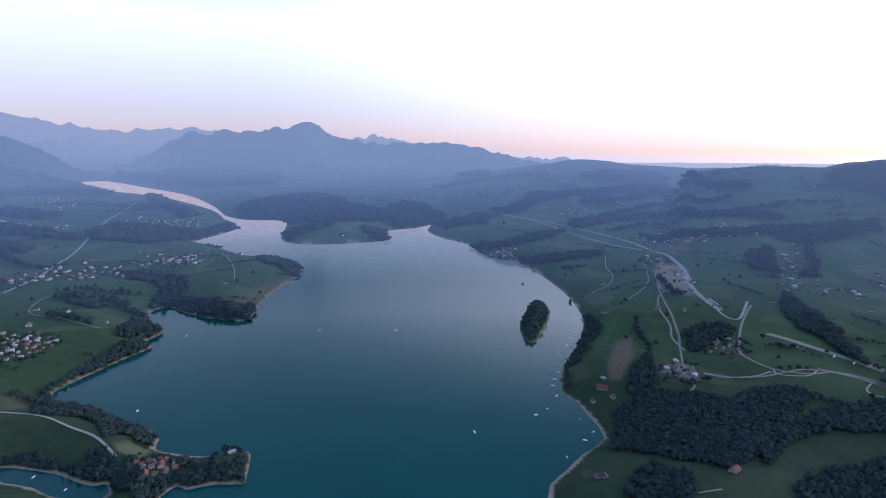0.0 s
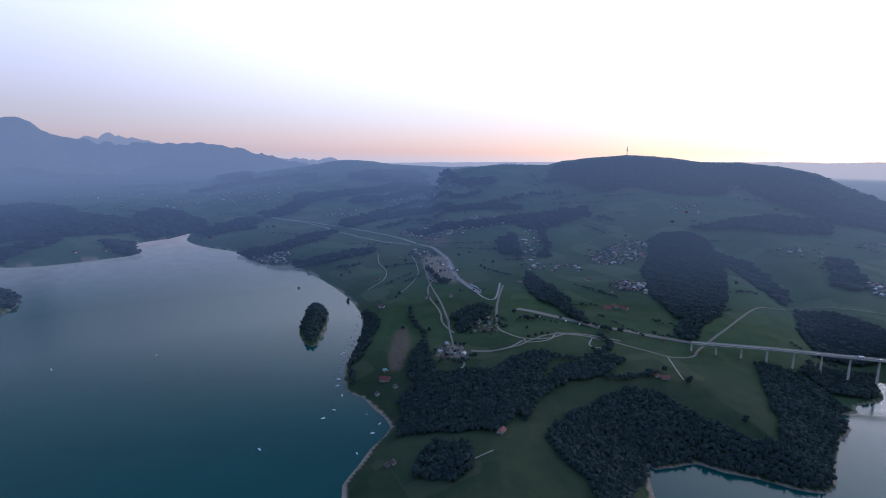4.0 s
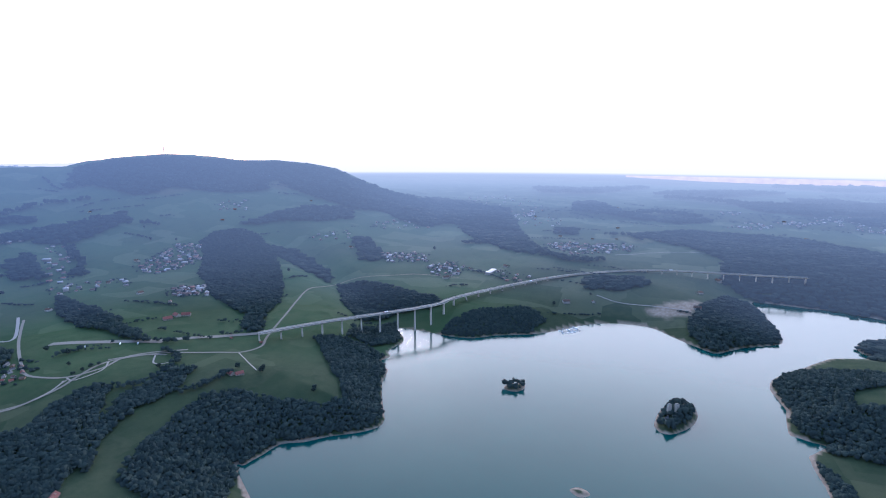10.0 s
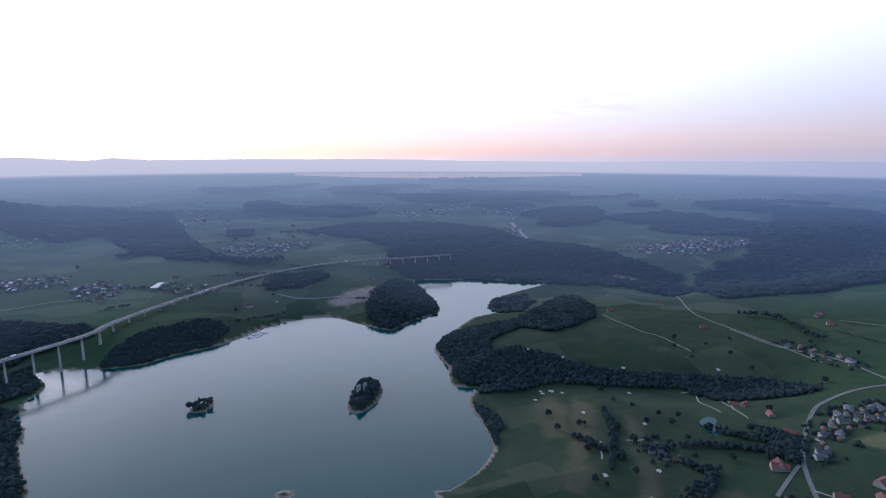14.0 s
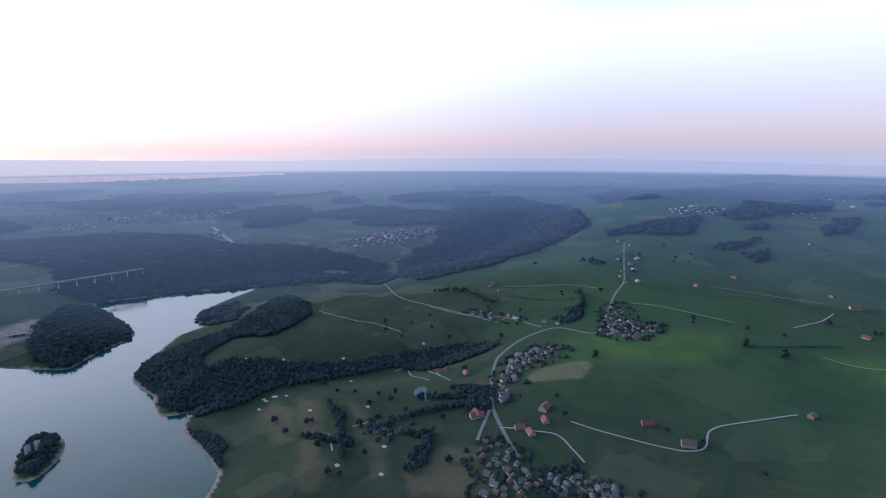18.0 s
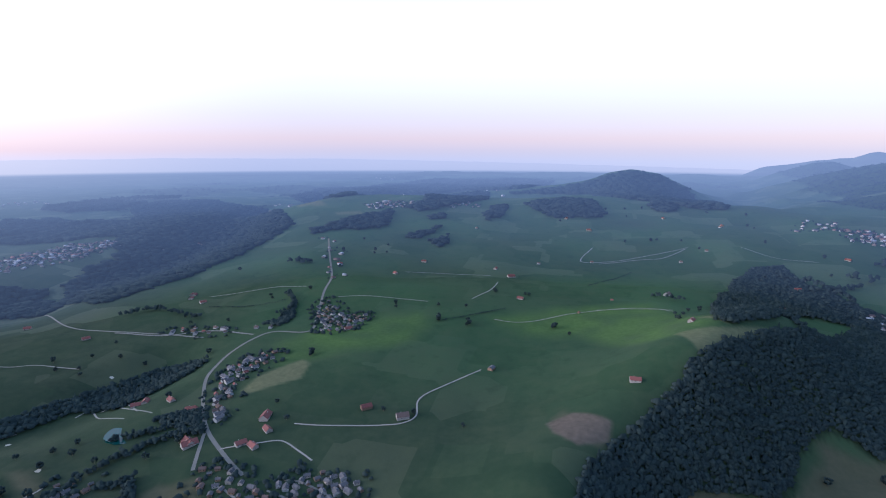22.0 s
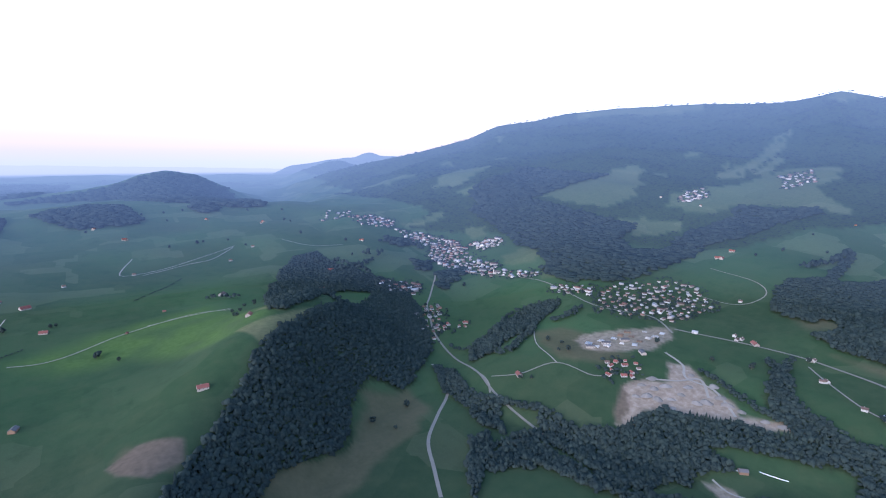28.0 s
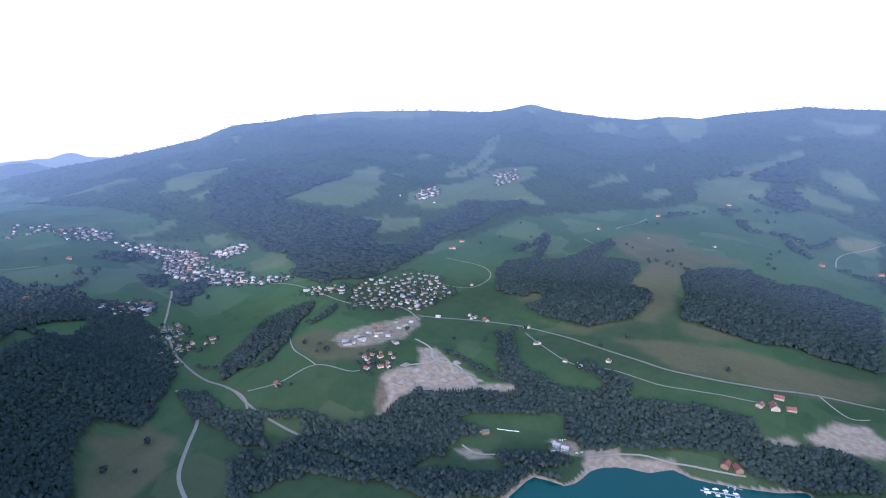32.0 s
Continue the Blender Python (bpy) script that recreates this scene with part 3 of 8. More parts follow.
RANGES = [(GIBLOUX, 5200, 2700, 2500, 1.3, 25), (WEST_HILLS, 8500, 4500, 4000, 1.2, 30), (ALPS_FRONT, 15000, 4500, 3000, 1.0, 300), (ALPS_FAR, 22000, 5000, 3000, 1.0, 320), (LEFT_SPUR, 10500, 3500, 3000, 1.0, 200), (JURA, 45000, 9000, 5000, 0.8, 120), (COMBERT, 4900, 1500, 2200, 1.2, 15), (BACK_RIDGE, 8800, 2500, 2500, 1.0, 40), (FAR_PEAK, 16000, 3500, 2500, 1.0, 60), (BERRA, 6400, 4600, 3500, 1.35, 55)]
RIDGE = (70, 230, ((-33, -640), (-105, -784), (-195, -978), (-314, -1228), (-416, -1248)))
CREST = ((-2, -676), (-51, -805), (-137, -949), (-242, -1079), (-354, -1258), (-483, -1419))
FLANK_FOOT = ((-168, -734), (-302, -831), (-436, -975), (-566, -1032), (-713, -1146))
VALLEYS = [(75, 330, ((-214, -672), (-400, -638), (-544, -848), (-798, -1311), (-1218, -1909), (-1547, -2878), (-1886, -5519))),
           (60, 300, ((-425, -678), (-636, -609), (-730, -455), (-810, -325))),
           (70, 260, ((2071, -700), (2100, -1066), (1893, -1317), (1898, -1606), (1766, -1893), (1839, -2450), (2155, -3431))),
           (35, 110, ((1032, -369), (1098, -515), (1053, -659), (974, -798), (929, -994))),
           (45, 120, ((1403, 646), (1590, 826), (1762, 1025), (1984, 1254), (2366, 1772)))]
WOODS = []
WOODS.append(('mixed', ((386, 1083), (432, 1096), (484, 1102), (550, 1087), (603, 1049), (662, 1069), (731, 1085), (776, 1060), (764, 1025), (672, 961), (628, 898), (555, 845), (476, 805), (434, 834), (376, 881), (321, 929), (360, 1018))))
WOODS.append(('mixed', ((363, 838), (401, 809), (413, 771), (373, 716), (336, 705), (293, 767), (317, 806))))
WOODS.append(('mixed', ((590, 784), (648, 809), (712, 820), (760, 833), (824, 844), (889, 799), (907, 709), (926, 618), (972, 580), (1048, 644), (1141, 736), (1258, 850), (1307, 820), (1323, 726), (1287, 633), (1181, 588), (1091, 554), (974, 488), (935, 479), (895, 514), (852, 561), (820, 600), (803, 636), (753, 639), (709, 645), (687, 633))))
WOODS.append(('mixed', ((566, 774), (547, 702), (552, 635), (523, 564), (557, 543), (597, 576), (683, 640), (674, 722))))
WOODS.append(('mixed', ((689, 953), (745, 984), (816, 984), (891, 982), (918, 947), (824, 909), (756, 912), (692, 915))))
WOODS.append(('mixed', ((556, 867), (606, 921), (689, 953), (692, 915), (621, 881), (549, 819))))
WOODS.append(('mixed', ((-1060, 1900), (-1009, 1965), (-892, 1895), (-764, 1833), (-659, 1815), (-626, 1730), (-654, 1693), (-780, 1726), (-903, 1786), (-1003, 1797))))
WOODS.append(('mixed', ((-884, 2513), (-905, 2786), (-762, 2646), (-666, 2465), (-648, 2329), (-717, 2398), (-818, 2433))))
WOODS.append(('mixed', ((-1763, 4527), (-1817, 5022), (-1691, 5479), (-1368, 5828), (-1062, 5505), (-827, 4803), (-480, 4398), (-395, 4000), (-576, 3794), (-880, 3717), (-1351, 4203), (-1597, 4267))))
WOODS.append(('mixed', ((-1038, 3506), (-939, 3636), (-741, 3616), (-753, 3489), (-879, 3398), (-934, 3204))))
WOODS.append(('mixed', ((-556, 3659), (-401, 3658), (-333, 3294), (-434, 3310))))
WOODS.append(('mixed', ((-2315, 2768), (-2187, 2717), (-2033, 2573), (-2042, 2496), (-2089, 2488))))
WOODS.append(('mixed', ((-1975, 2974), (-2073, 3345), (-1909, 3435), (-1684, 3420), (-1570, 3326), (-1529, 2965), (-1778, 2857))))
WOODS.append(('mixed', ((-670, 862), (-604, 872), (-541, 857), (-489, 810), (-482, 777), (-550, 813), (-612, 835))))
WOODS.append(('mixed', ((-485, 803), (-459, 841), (-407, 856), (-386, 879), (-361, 915), (-342, 863), (-344, 830), (-393, 823), (-442, 804), (-471, 781))))
WOODS.append(('mixed', ((-910, 1117), (-879, 1134), (-738, 1083), (-625, 1013), (-567, 981), (-547, 936), (-584, 942), (-673, 1000), (-774, 1032))))
WOODS.append(('mixed', ((-908, 1175), (-900, 1297), (-906, 1405), (-891, 1516), (-836, 1490), (-844, 1402), (-868, 1315), (-893, 1232))))
WOODS.append(('mixed', ((-951, 1494), (-1005, 1691), (-986, 1758), (-872, 1609), (-879, 1524))))
WOODS.append(('mixed', ((-449, 4562), (-340, 5103), (31, 4257), (-56, 4055), (-335, 3797), (-391, 3959))))
WOODS.append(('mixed', ((174, 3100), (370, 2954), (619, 3284), (724, 3285), (607, 3038), (360, 2863), (211, 2920))))
WOODS.append(('mixed', ((389, 2734), (612, 2624), (805, 2661), (767, 2574), (565, 2530), (418, 2631))))
WOODS.append(('mixed', ((323, 3704), (28, 3685), (-55, 4003), (205, 4121))))
WOODS.append(('mixed', ((455, 1738), (517, 1792), (508, 1627), (449, 1510), (356, 1338), (324, 1324), (377, 1452), (432, 1586))))
WOODS.append(('mixed', ((419, 1128), (479, 1250), (543, 1325), (513, 1210), (484, 1102), (431, 1092))))
WOODS.append(('mixed', ((660, 1375), (750, 1484), (842, 1521), (811, 1416), (731, 1382), (672, 1319))))
WOODS.append(('mixed', ((2122, 2095), (2283, 2146), (2404, 2086), (2372, 1930), (2262, 1753), (1955, 1495), (1627, 1229), (1485, 1137), (1354, 1088), (1209, 995), (1197, 1051), (1312, 1140), (1434, 1376), (1687, 1683), (1913, 1870))))
WOODS.append(('mixed', ((2311, 1790), (2341, 1686), (2204, 1474), (1973, 1234), (1891, 1209), (2084, 1480), (2171, 1670))))
WOODS.append(('mixed', ((1883, 1142), (1911, 1034), (1828, 851), (1730, 637), (1667, 615), (1630, 763), (1579, 780), (1532, 856), (1648, 983))))
WOODS.append(('mixed', ((1431, 820), (1544, 734), (1452, 661), (1389, 654), (1343, 702), (1349, 792))))
WOODS.append(('bush', ((1526, 565), (1588, 549), (1687, 481), (1775, 323), (1720, 255), (1632, 297), (1573, 394), (1515, 470))))
WOODS.append(('mixed', ((2102, 187), (2216, 162), (2276, -48), (2165, -58), (2061, 62), (2038, 148))))
WOODS.append(('mixed', ((2461, 2133), (2831, 2132), (3084, 2113), (3318, 1891), (3085, 1743), (2829, 1872), (2596, 2032))))
WOODS.append(('spruce', ((2944, 4090), (3205, 3956), (3479, 3740), (3930, 3280), (4251, 2838), (4369, 2629), (4481, 2420), (4678, 2069), (4641, 1579), (4065, 1058), (3918, 852), (3374, 726), (3420, 957), (3606, 1276), (3647, 1712), (3365, 1922), (3371, 2235), (3388, 2441), (3577, 2690), (3435, 2744), (3273, 2559), (2983, 2803), (2901, 3024), (2648, 3063), (2633, 3317), (2741, 3850))))
WOODS.append(('mixed', ((2606, 1479), (2687, 1439), (2364, 1182), (2192, 1111), (2182, 1203))))
WOODS.append(('mixed', ((3535, 1083), (3844, 872), (3506, 757), (2664, 457), (2545, 464), (2815, 735), (3177, 937))))
WOODS.append(('mixed', ((3435, 19), (3794, -350), (3649, -808), (3195, -1149), (2793, -1158), (2664, -1354), (2453, -1440), (2247, -1472), (2094, -1552), (1990, -1607), (1878, -1399), (2009, -1188), (2074, -1009), (2186, -738), (2314, -512), (2380, -368), (2448, -625), (2539, -766), (2669, -712), (2792, -403), (3062, -280))))
WOODS.append(('mixed', ((1681, -204), (1761, -171), (1872, -183), (2018, -240), (2265, -346), (2226, -429), (1993, -446), (1848, -443), (1785, -418), (1731, -325), (1651, -246))))
WOODS.append(('mixed', ((1460, -343), (1523, -377), (1559, -430), (1548, -512), (1545, -636), (1440, -615), (1391, -526), (1370, -475), (1297, -460), (1298, -515), (1241, -572), (1155, -645), (1084, -743), (1032, -847), (981, -961), (946, -1031), (841, -1041), (842, -985), (905, -847), (989, -810), (1040, -712), (1090, -605), (1127, -527), (1110, -431), (1140, -364), (1240, -336), (1318, -349), (1378, -338))))
WOODS.append(('mixed', ((1840, -637), (1907, -699), (1934, -809), (1830, -802), (1689, -719), (1713, -641))))
WOODS.append(('mixed', ((1525, -619), (1704, -760), (1840, -930), (1823, -966), (1556, -902), (1447, -846), (1354, -728), (1343, -656), (1417, -596))))
WOODS.append(('mixed', ((3534, -525), (3711, -705), (3627, -931), (3216, -1094), (2897, -1174), (2693, -1260), (2492, -1432), (2196, -1437), (1993, -1515), (1804, -1493), (1739, -1377), (1883, -1310), (2064, -1259), (2135, -1085), (2190, -894), (2281, -735), (2282, -506), (2329, -416), (2452, -344))))
WOODS.append(('mixed', ((1828, -1513), (1991, -1686), (1953, -1841), (1841, -2016), (1790, -2092), (1911, -2382), (1824, -2536), (1475, -2459), (1399, -2230), (1412, -1966), (1400, -1708), (1448, -1486), (1513, -1364))))
WOODS.append(('mixed', ((3076, -2160), (3154, -2517), (3260, -2954), (2506, -2745), (2184, -2550), (2190, -2398), (2515, -2326), (2759, -2200))))
WOODS.append(('mixed', ((2629, -2566), (3098, -3286), (3300, -3871), (2967, -3999), (2330, -3601), (1957, -2805), (1670, -2317), (1541, -1976), (1814, -1995), (1877, -1899), (1987, -1914))))
WOODS.append(('bush', ((1103, -343), (1045, -370), (970, -370), (912, -335), (951, -326), (1012, -325))))
WOODS.append(('mixed', ((-15, -647), (-21, -700), (-48, -773), (-102, -854), (-158, -929), (-197, -984), (-240, -1048), (-304, -1132), (-389, -1221), (-554, -1388), (-780, -1671), (-876, -1631), (-843, -1475), (-783, -1336), (-735, -1219), (-657, -1138), (-598, -1088), (-546, -1045), (-518, -1060), (-488, -1070), (-445, -1043), (-392, -984), (-356, -902), (-308, -869), (-244, -844), (-191, -815), (-158, -776), (-144, -751))))
WOODS.append(('mixed', ((-289, -1225), (-438, -1679), (-495, -1887), (-610, -2078), (-713, -2110), (-718, -1932), (-792, -1783), (-914, -1702), (-961, -1659), (-817, -1606), (-727, -1640), (-584, -1630), (-442, -1322), (-330, -1210))))
WOODS.append(('mixed', ((-799, -1136), (-933, -1202), (-1096, -1246), (-1186, -1195), (-1127, -1151), (-951, -1100), (-837, -1074), (-759, -1066))))
WOODS.append(('mixed', ((-688, -1139), (-716, -1078), (-684, -957), (-699, -852), (-740, -774), (-767, -706), (-810, -647), (-881, -641), (-945, -627), (-967, -558), (-1030, -500), (-1051, -434), (-1081, -396), (-1000, -358), (-943, -422), (-874, -476), (-771, -507), (-718, -520), (-651, -554), (-697, -584), (-703, -656), (-697, -725), (-642, -778), (-628, -835), (-640, -915), (-638, -1007))))
WOODS.append(('mixed', ((-1133, -528), (-1244, -574), (-1293, -572), (-1150, -498), (-1124, -408), (-1129, -304), (-1165, -251), (-1139, -221), (-1151, -142), (-1166, -58), (-1172, 13), (-1122, 35), (-1153, 116), (-1155, 167), (-1124, 212), (-1055, 204), (-1051, 114), (-1045, 81), (-1041, 21), (-1067, -18), (-1050, -103), (-1006, -199), (-973, -255), (-994, -308), (-1045, -326), (-1037, -413), (-1067, -439), (-1082, -489))))
WOODS.append(('mixed', ((-1349, -1438), (-1319, -1282), (-1413, -1201), (-1542, -1173), (-1790, -1182), (-2026, -1231), (-2135, -1169), (-2323, -1129), (-2566, -1070), (-2653, -1110), (-2537, -1221), (-2498, -1384), (-2384, -1339), (-2150, -1385), (-1871, -1310), (-1751, -1367), (-1803, -1493), (-2057, -1589), (-1981, -1711), (-1953, -1893), (-1968, -2105), (-1941, -2345), (-1819, -2439), (-1724, -2465), (-1562, -1955), (-1495, -1649), (-1439, -1522))))
WOODS.append(('mixed', ((-1703, -804), (-1810, -764), (-1877, -702), (-1961, -622), (-2195, -536), (-2168, -506), (-1992, -524), (-2003, -383), (-1909, -362), (-1812, -378), (-1792, -301), (-1677, -280), (-1526, -296), (-1429, -395), (-1442, -464), (-1447, -534), (-1480, -601), (-1539, -561), (-1611, -598), (-1596, -710), (-1635, -766))))
WOODS.append(('mixed', ((-1966, -226), (-2062, -148), (-2149, -29), (-2111, 58), (-2194, 176), (-2094, 332), (-1568, 267), (-1607, 183), (-1611, 86), (-1547, -3), (-1570, -99), (-1578, -178), (-1794, -192))))
WOODS.append(('mixed', ((301, -3225), (170, -3362), (22, -3435), (-143, -3078), (-110, -2946), (93, -2903), (203, -3021))))
WOODS.append(('spruce', ((584, -4594), (153, -4748), (-93, -4770), (-409, -4791), (-623, -4752), (-859, -4705), (-789, -3231), (-653, -3195), (-497, -3467), (-289, -3529), (-84, -4176), (143, -4449))))
WOODS.append(('mixed', ((484, -2842), (433, -3136), (392, -3002), (451, -2786))))
WOODS.append(('mixed', ((929, -2969), (865, -3363), (804, -4731), (589, -3510), (757, -3071))))
WOODS.append(('mixed', ((1233, -2314), (1181, -2496), (1126, -2640), (965, -2607), (940, -2460), (1057, -2405))))
WOODS.append(('mixed', ((-1718, -816), (-1813, -815), (-1862, -741), (-2192, -799), (-2144, -771), (-1865, -711), (-1715, -646), (-1557, -632), (-1582, -744))))
WOODS.append(('spruce', ((-1747, -2290), (-1897, -2717), (-2520, -2937), (-2619, -2289), (-2095, -2245), (-1960, -2273))))
WOODS.append(('bush', ((811, -1229), (781, -1253), (799, -1341), (799, -1387), (749, -1276), (746, -1193))))
WOODS.append(('mixed', ((1172, -2498), (1164, -2602), (1091, -2692), (1005, -2658), (929, -2518), (999, -2452), (1084, -2412))))
WOODS.append(('mixed', ((958, -3048), (908, -3342), (1069, -4956), (797, -4772), (621, -3562), (740, -3213), (854, -2980))))
WOODS.append(('mixed', ((1259, -2349), (1180, -2440), (1134, -2376), (1209, -2266))))
WOODS.append(('mixed', ((2765, -4998), (2993, -6277), (2523, -6628), (1967, -8114), (1278, -8802), (383, -8043), (437, -4865), (1341, -6227), (1857, -5693), (1493, -3263))))
WOODS.append(('mixed', ((-413, -3297), (-535, -3479), (-517, -3134), (-412, -3107))))
WOODS.append(('mixed', ((-1065, -1956), (-1167, -1950), (-1072, -1808), (-1031, -1834))))
WOODS.append(('mixed', ((-1107, -1797), (-1249, -1823), (-1228, -1751), (-1112, -1672), (-1029, -1617), (-1021, -1658))))
WOODS.append(('mixed', ((-3689, -110), (-4178, 18), (-4482, 176), (-3758, 166), (-3724, 77), (-3671, -57))))
WOODS.append(('mixed', ((-3526, 7), (-3587, 78), (-3495, 163), (-3253, 159), (-3301, 66), (-3326, 5))))
WOODS.append(('spruce', ((-891, -643), (-933, -632), (-988, -547), (-1032, -476), (-1088, -411), (-1099, -355), (-1054, -338), (-1013, -413), (-954, -481), (-905, -535), (-874, -621))))
WOODS.append(('bush', ((751, -765), (709, -815), (655, -788), (679, -745))))
WOODS.append(('bush', ((-1325, 2113), (-1231, 2167), (-1000, 2072), (-965, 1932), (-1053, 1884), (-1067, 2024))))
WOODS.append(('mixed', ((-1915, 2889), (-2115, 3470), (-1856, 3400), (-1584, 3137), (-1564, 3624), (-1569, 3900), (-1449, 3729), (-1523, 3408), (-1550, 2825))))
WOODS.append(('mixed', ((-2320, 2774), (-2182, 2699), (-1997, 2520), (-2118, 2524))))
WOODS.append(('mixed', ((-2327, 3052), (-2024, 2991), (-1971, 2879), (-2181, 2856))))
WOODS.append(('bush', ((-846, 1029), (-910, 1125), (-919, 1166), (-846, 1117), (-788, 1077), (-746, 1087), (-691, 1045), (-671, 1020), (-630, 1015), (-606, 995), (-602, 967), (-623, 966), (-628, 928), (-672, 985), (-744, 1036), (-762, 1013), (-833, 1014))))
WOODS.append(('mixed', ((-656, 830), (-678, 866), (-633, 871), (-644, 901), (-623, 907), (-602, 884), (-564, 865), (-533, 811), (-565, 816))))
WOODS.append(('bush', ((-517, 904), (-465, 897), (-428, 871), (-457, 866), (-500, 884))))
WOODS.append(('bush', ((-792, 878), (-796, 897), (-771, 906), (-709, 887), (-684, 870), (-734, 868))))
WOODS.append(('mixed', ((-529, 805), (-494, 823), (-467, 845), (-436, 849), (-401, 871), (-426, 929), (-394, 883), (-371, 823), (-429, 807), (-470, 789), (-492, 773))))
WOODS.append(('bush', ((670, 1395), (743, 1480), (850, 1548), (850, 1479), (809, 1420), (755, 1430), (665, 1313), (638, 1307))))
WOODS.append(('mixed', ((1489, 2149), (1544, 2184), (1503, 2095), (1447, 2066))))
WOODS.append(('mixed', ((-534, -711), (-615, -746), (-679, -731), (-687, -589), (-697, -518), (-758, -477), (-788, -400), (-832, -333), (-780, -310), (-680, -426), (-679, -504), (-656, -590), (-632, -661), (-558, -680))))
WOODS.append(('mixed', ((-666, -930), (-704, -900), (-758, -790), (-780, -658), (-819, -571), (-846, -499), (-808, -475), (-768, -571), (-742, -687), (-726, -803), (-682, -873))))
WOODS.append(('mixed', ((-571, -803), (-624, -802), (-572, -738), (-502, -681), (-482, -684))))
WOODS.append(('mixed', ((-865, -401), (-899, -347), (-920, -268), (-889, -244), (-853, -272), (-821, -343))))
WOODS.append(('mixed', ((425, 4457), (556, 4523), (706, 4767), (838, 5139), (841, 5340), (929, 5449), (1039, 5535), (1030, 5258), (843, 4752), (720, 4458), (590, 4268), (465, 4219))))
WOODS.append(('mixed', ((839, 3548), (1099, 3852), (1310, 4015), (1498, 4057), (1713, 4136), (1606, 3388), (1796, 3338), (2037, 3206), (1985, 3125), (1732, 3221), (1539, 3250), (1603, 3873), (1390, 3886), (1132, 3712), (846, 3381))))
WOODS.append(('mixed', ((772, 4925), (992, 5296), (1139, 5327), (1406, 5405), (1685, 5452), (2160, 5976), (2607, 6251), (2492, 5981), (1980, 5486), (1607, 5208), (1319, 5082), (1074, 5039), (875, 4809))))
WOODS.append(('mixed', ((1625, 4947), (1981, 5332), (2394, 5748), (2073, 4245), (2311, 4081), (2243, 3963), (2000, 4046), (2237, 5305), (1899, 5044), (1600, 4729))))
WOODS.append(('mixed', ((1746, 6780), (2224, 7148), (2870, 7261), (2768, 6633), (2309, 6198), (1950, 6096), (1690, 6236))))
WOODS.append(('mixed', ((337, 10163), (626, 10796), (868, 10884), (619, 7848), (393, 7893), (280, 8127))))
WOODS.append(('mixed', ((1222, 4724), (1424, 4942), (1625, 4947), (1499, 4718), (1247, 4572))))
WOODS.append(('mixed', ((1192, 3247), (1336, 3064), (1429, 2945), (1570, 2924), (1795, 2894), (1975, 2838), (1920, 2730), (1747, 2752), (1573, 2791), (1402, 2819), (1266, 2908), (1175, 3022))))
WOODS.append(('mixed', ((1709, 2693), (1887, 2775), (2088, 2808), (2279, 2809), (2206, 2684), (2104, 2649), (1937, 2604), (1767, 2599))))
WOODS.append(('mixed', ((159, 3113), (255, 3115), (365, 3013), (523, 3190), (656, 3293), (763, 3301), (687, 3169), (549, 3043), (432, 2961), (330, 2933), (215, 2960))))
WOODS.append(('mixed', ((22, 3757), (137, 3954), (242, 4227), (340, 4270), (377, 4017), (271, 3833), (150, 3685), (45, 3655))))
WOODS.append(('mixed', ((-134, 4355), (-21, 4404), (27, 4222), (-1, 3992), (-134, 4087))))
WOODS.append(('mixed', ((459, 2715), (568, 2655), (696, 2662), (801, 2657), (792, 2584), (693, 2559), (579, 2548), (488, 2627))))
WOODS.append(('mixed', ((1490, 2521), (1576, 2514), (1436, 2265), (1331, 2214), (1376, 2358))))
WOODS.append(('mixed', ((1240, 1890), (1189, 1712), (1164, 1565), (1099, 1397), (1029, 1278), (994, 1263), (1050, 1395), (1088, 1549), (1140, 1710))))
WOODS.append(('mixed', ((3570, 1751), (4219, 1817), (5585, 2102), (5162, 1761), (4820, 1336), (4687, 1079), (4038, 935), (3922, 1077), (3760, 1176), (3557, 1257), (3292, 1340), (3380, 1512))))
WOODS.append(('mixed', ((3428, 1122), (3380, 945), (3265, 766), (3004, 624), (2597, 531), (2653, 613), (2857, 768), (3060, 946))))
WOODS.append(('mixed', ((-5493, 9095), (-6008, 11007), (-4705, 9952), (-3860, 10180), (-3110, 10147), (-2473, 8189), (-2335, 7105), (-2802, 6968), (-3350, 7045), (-4338, 7989))))
WOODS.append(('mixed', ((-4559, 5541), (-4448, 5863), (-4185, 6105), (-3907, 6067), (-3431, 5593), (-3740, 5443), (-4214, 5539), (-4259, 5164))))
WOODS.append(('mixed', ((-3479, 4230), (-3153, 4123), (-2733, 3834), (-2754, 3642), (-3174, 3826))))
WOODS.append(('mixed', ((-2761, 3362), (-2471, 3212), (-2279, 3133), (-2312, 2957), (-2535, 3038))))
WOODS.append(('mixed', ((-2063, 3083), (-2127, 3495), (-1840, 3440), (-1589, 3446), (-1576, 3261), (-1619, 2898), (-1855, 2880))))
WOODS.append(('mixed', ((-2368, 2832), (-2192, 2722), (-2012, 2561), (-2154, 2568))))
WOODS.append(('mixed', ((-3521, 6397), (-2846, 5425), (-2348, 4700), (-1909, 4162), (-1850, 3851), (-2214, 4335), (-2672, 4938))))
WOODS.append(('mixed', ((-1284, 1737), (-1257, 1796), (-1195, 1789), (-1131, 1778), (-1157, 1715))))
WOODS.append(('mixed', ((-1350, 2146), (-1190, 2107), (-1039, 2123), (-974, 1981), (-1097, 2013), (-1231, 2059))))
WOODS.append(('mixed', ((5433, 597), (5784, 442), (4997, 224), (4579, 63), (4437, -120), (4246, -51), (4480, 153), (4577, 347), (4737, 509))))
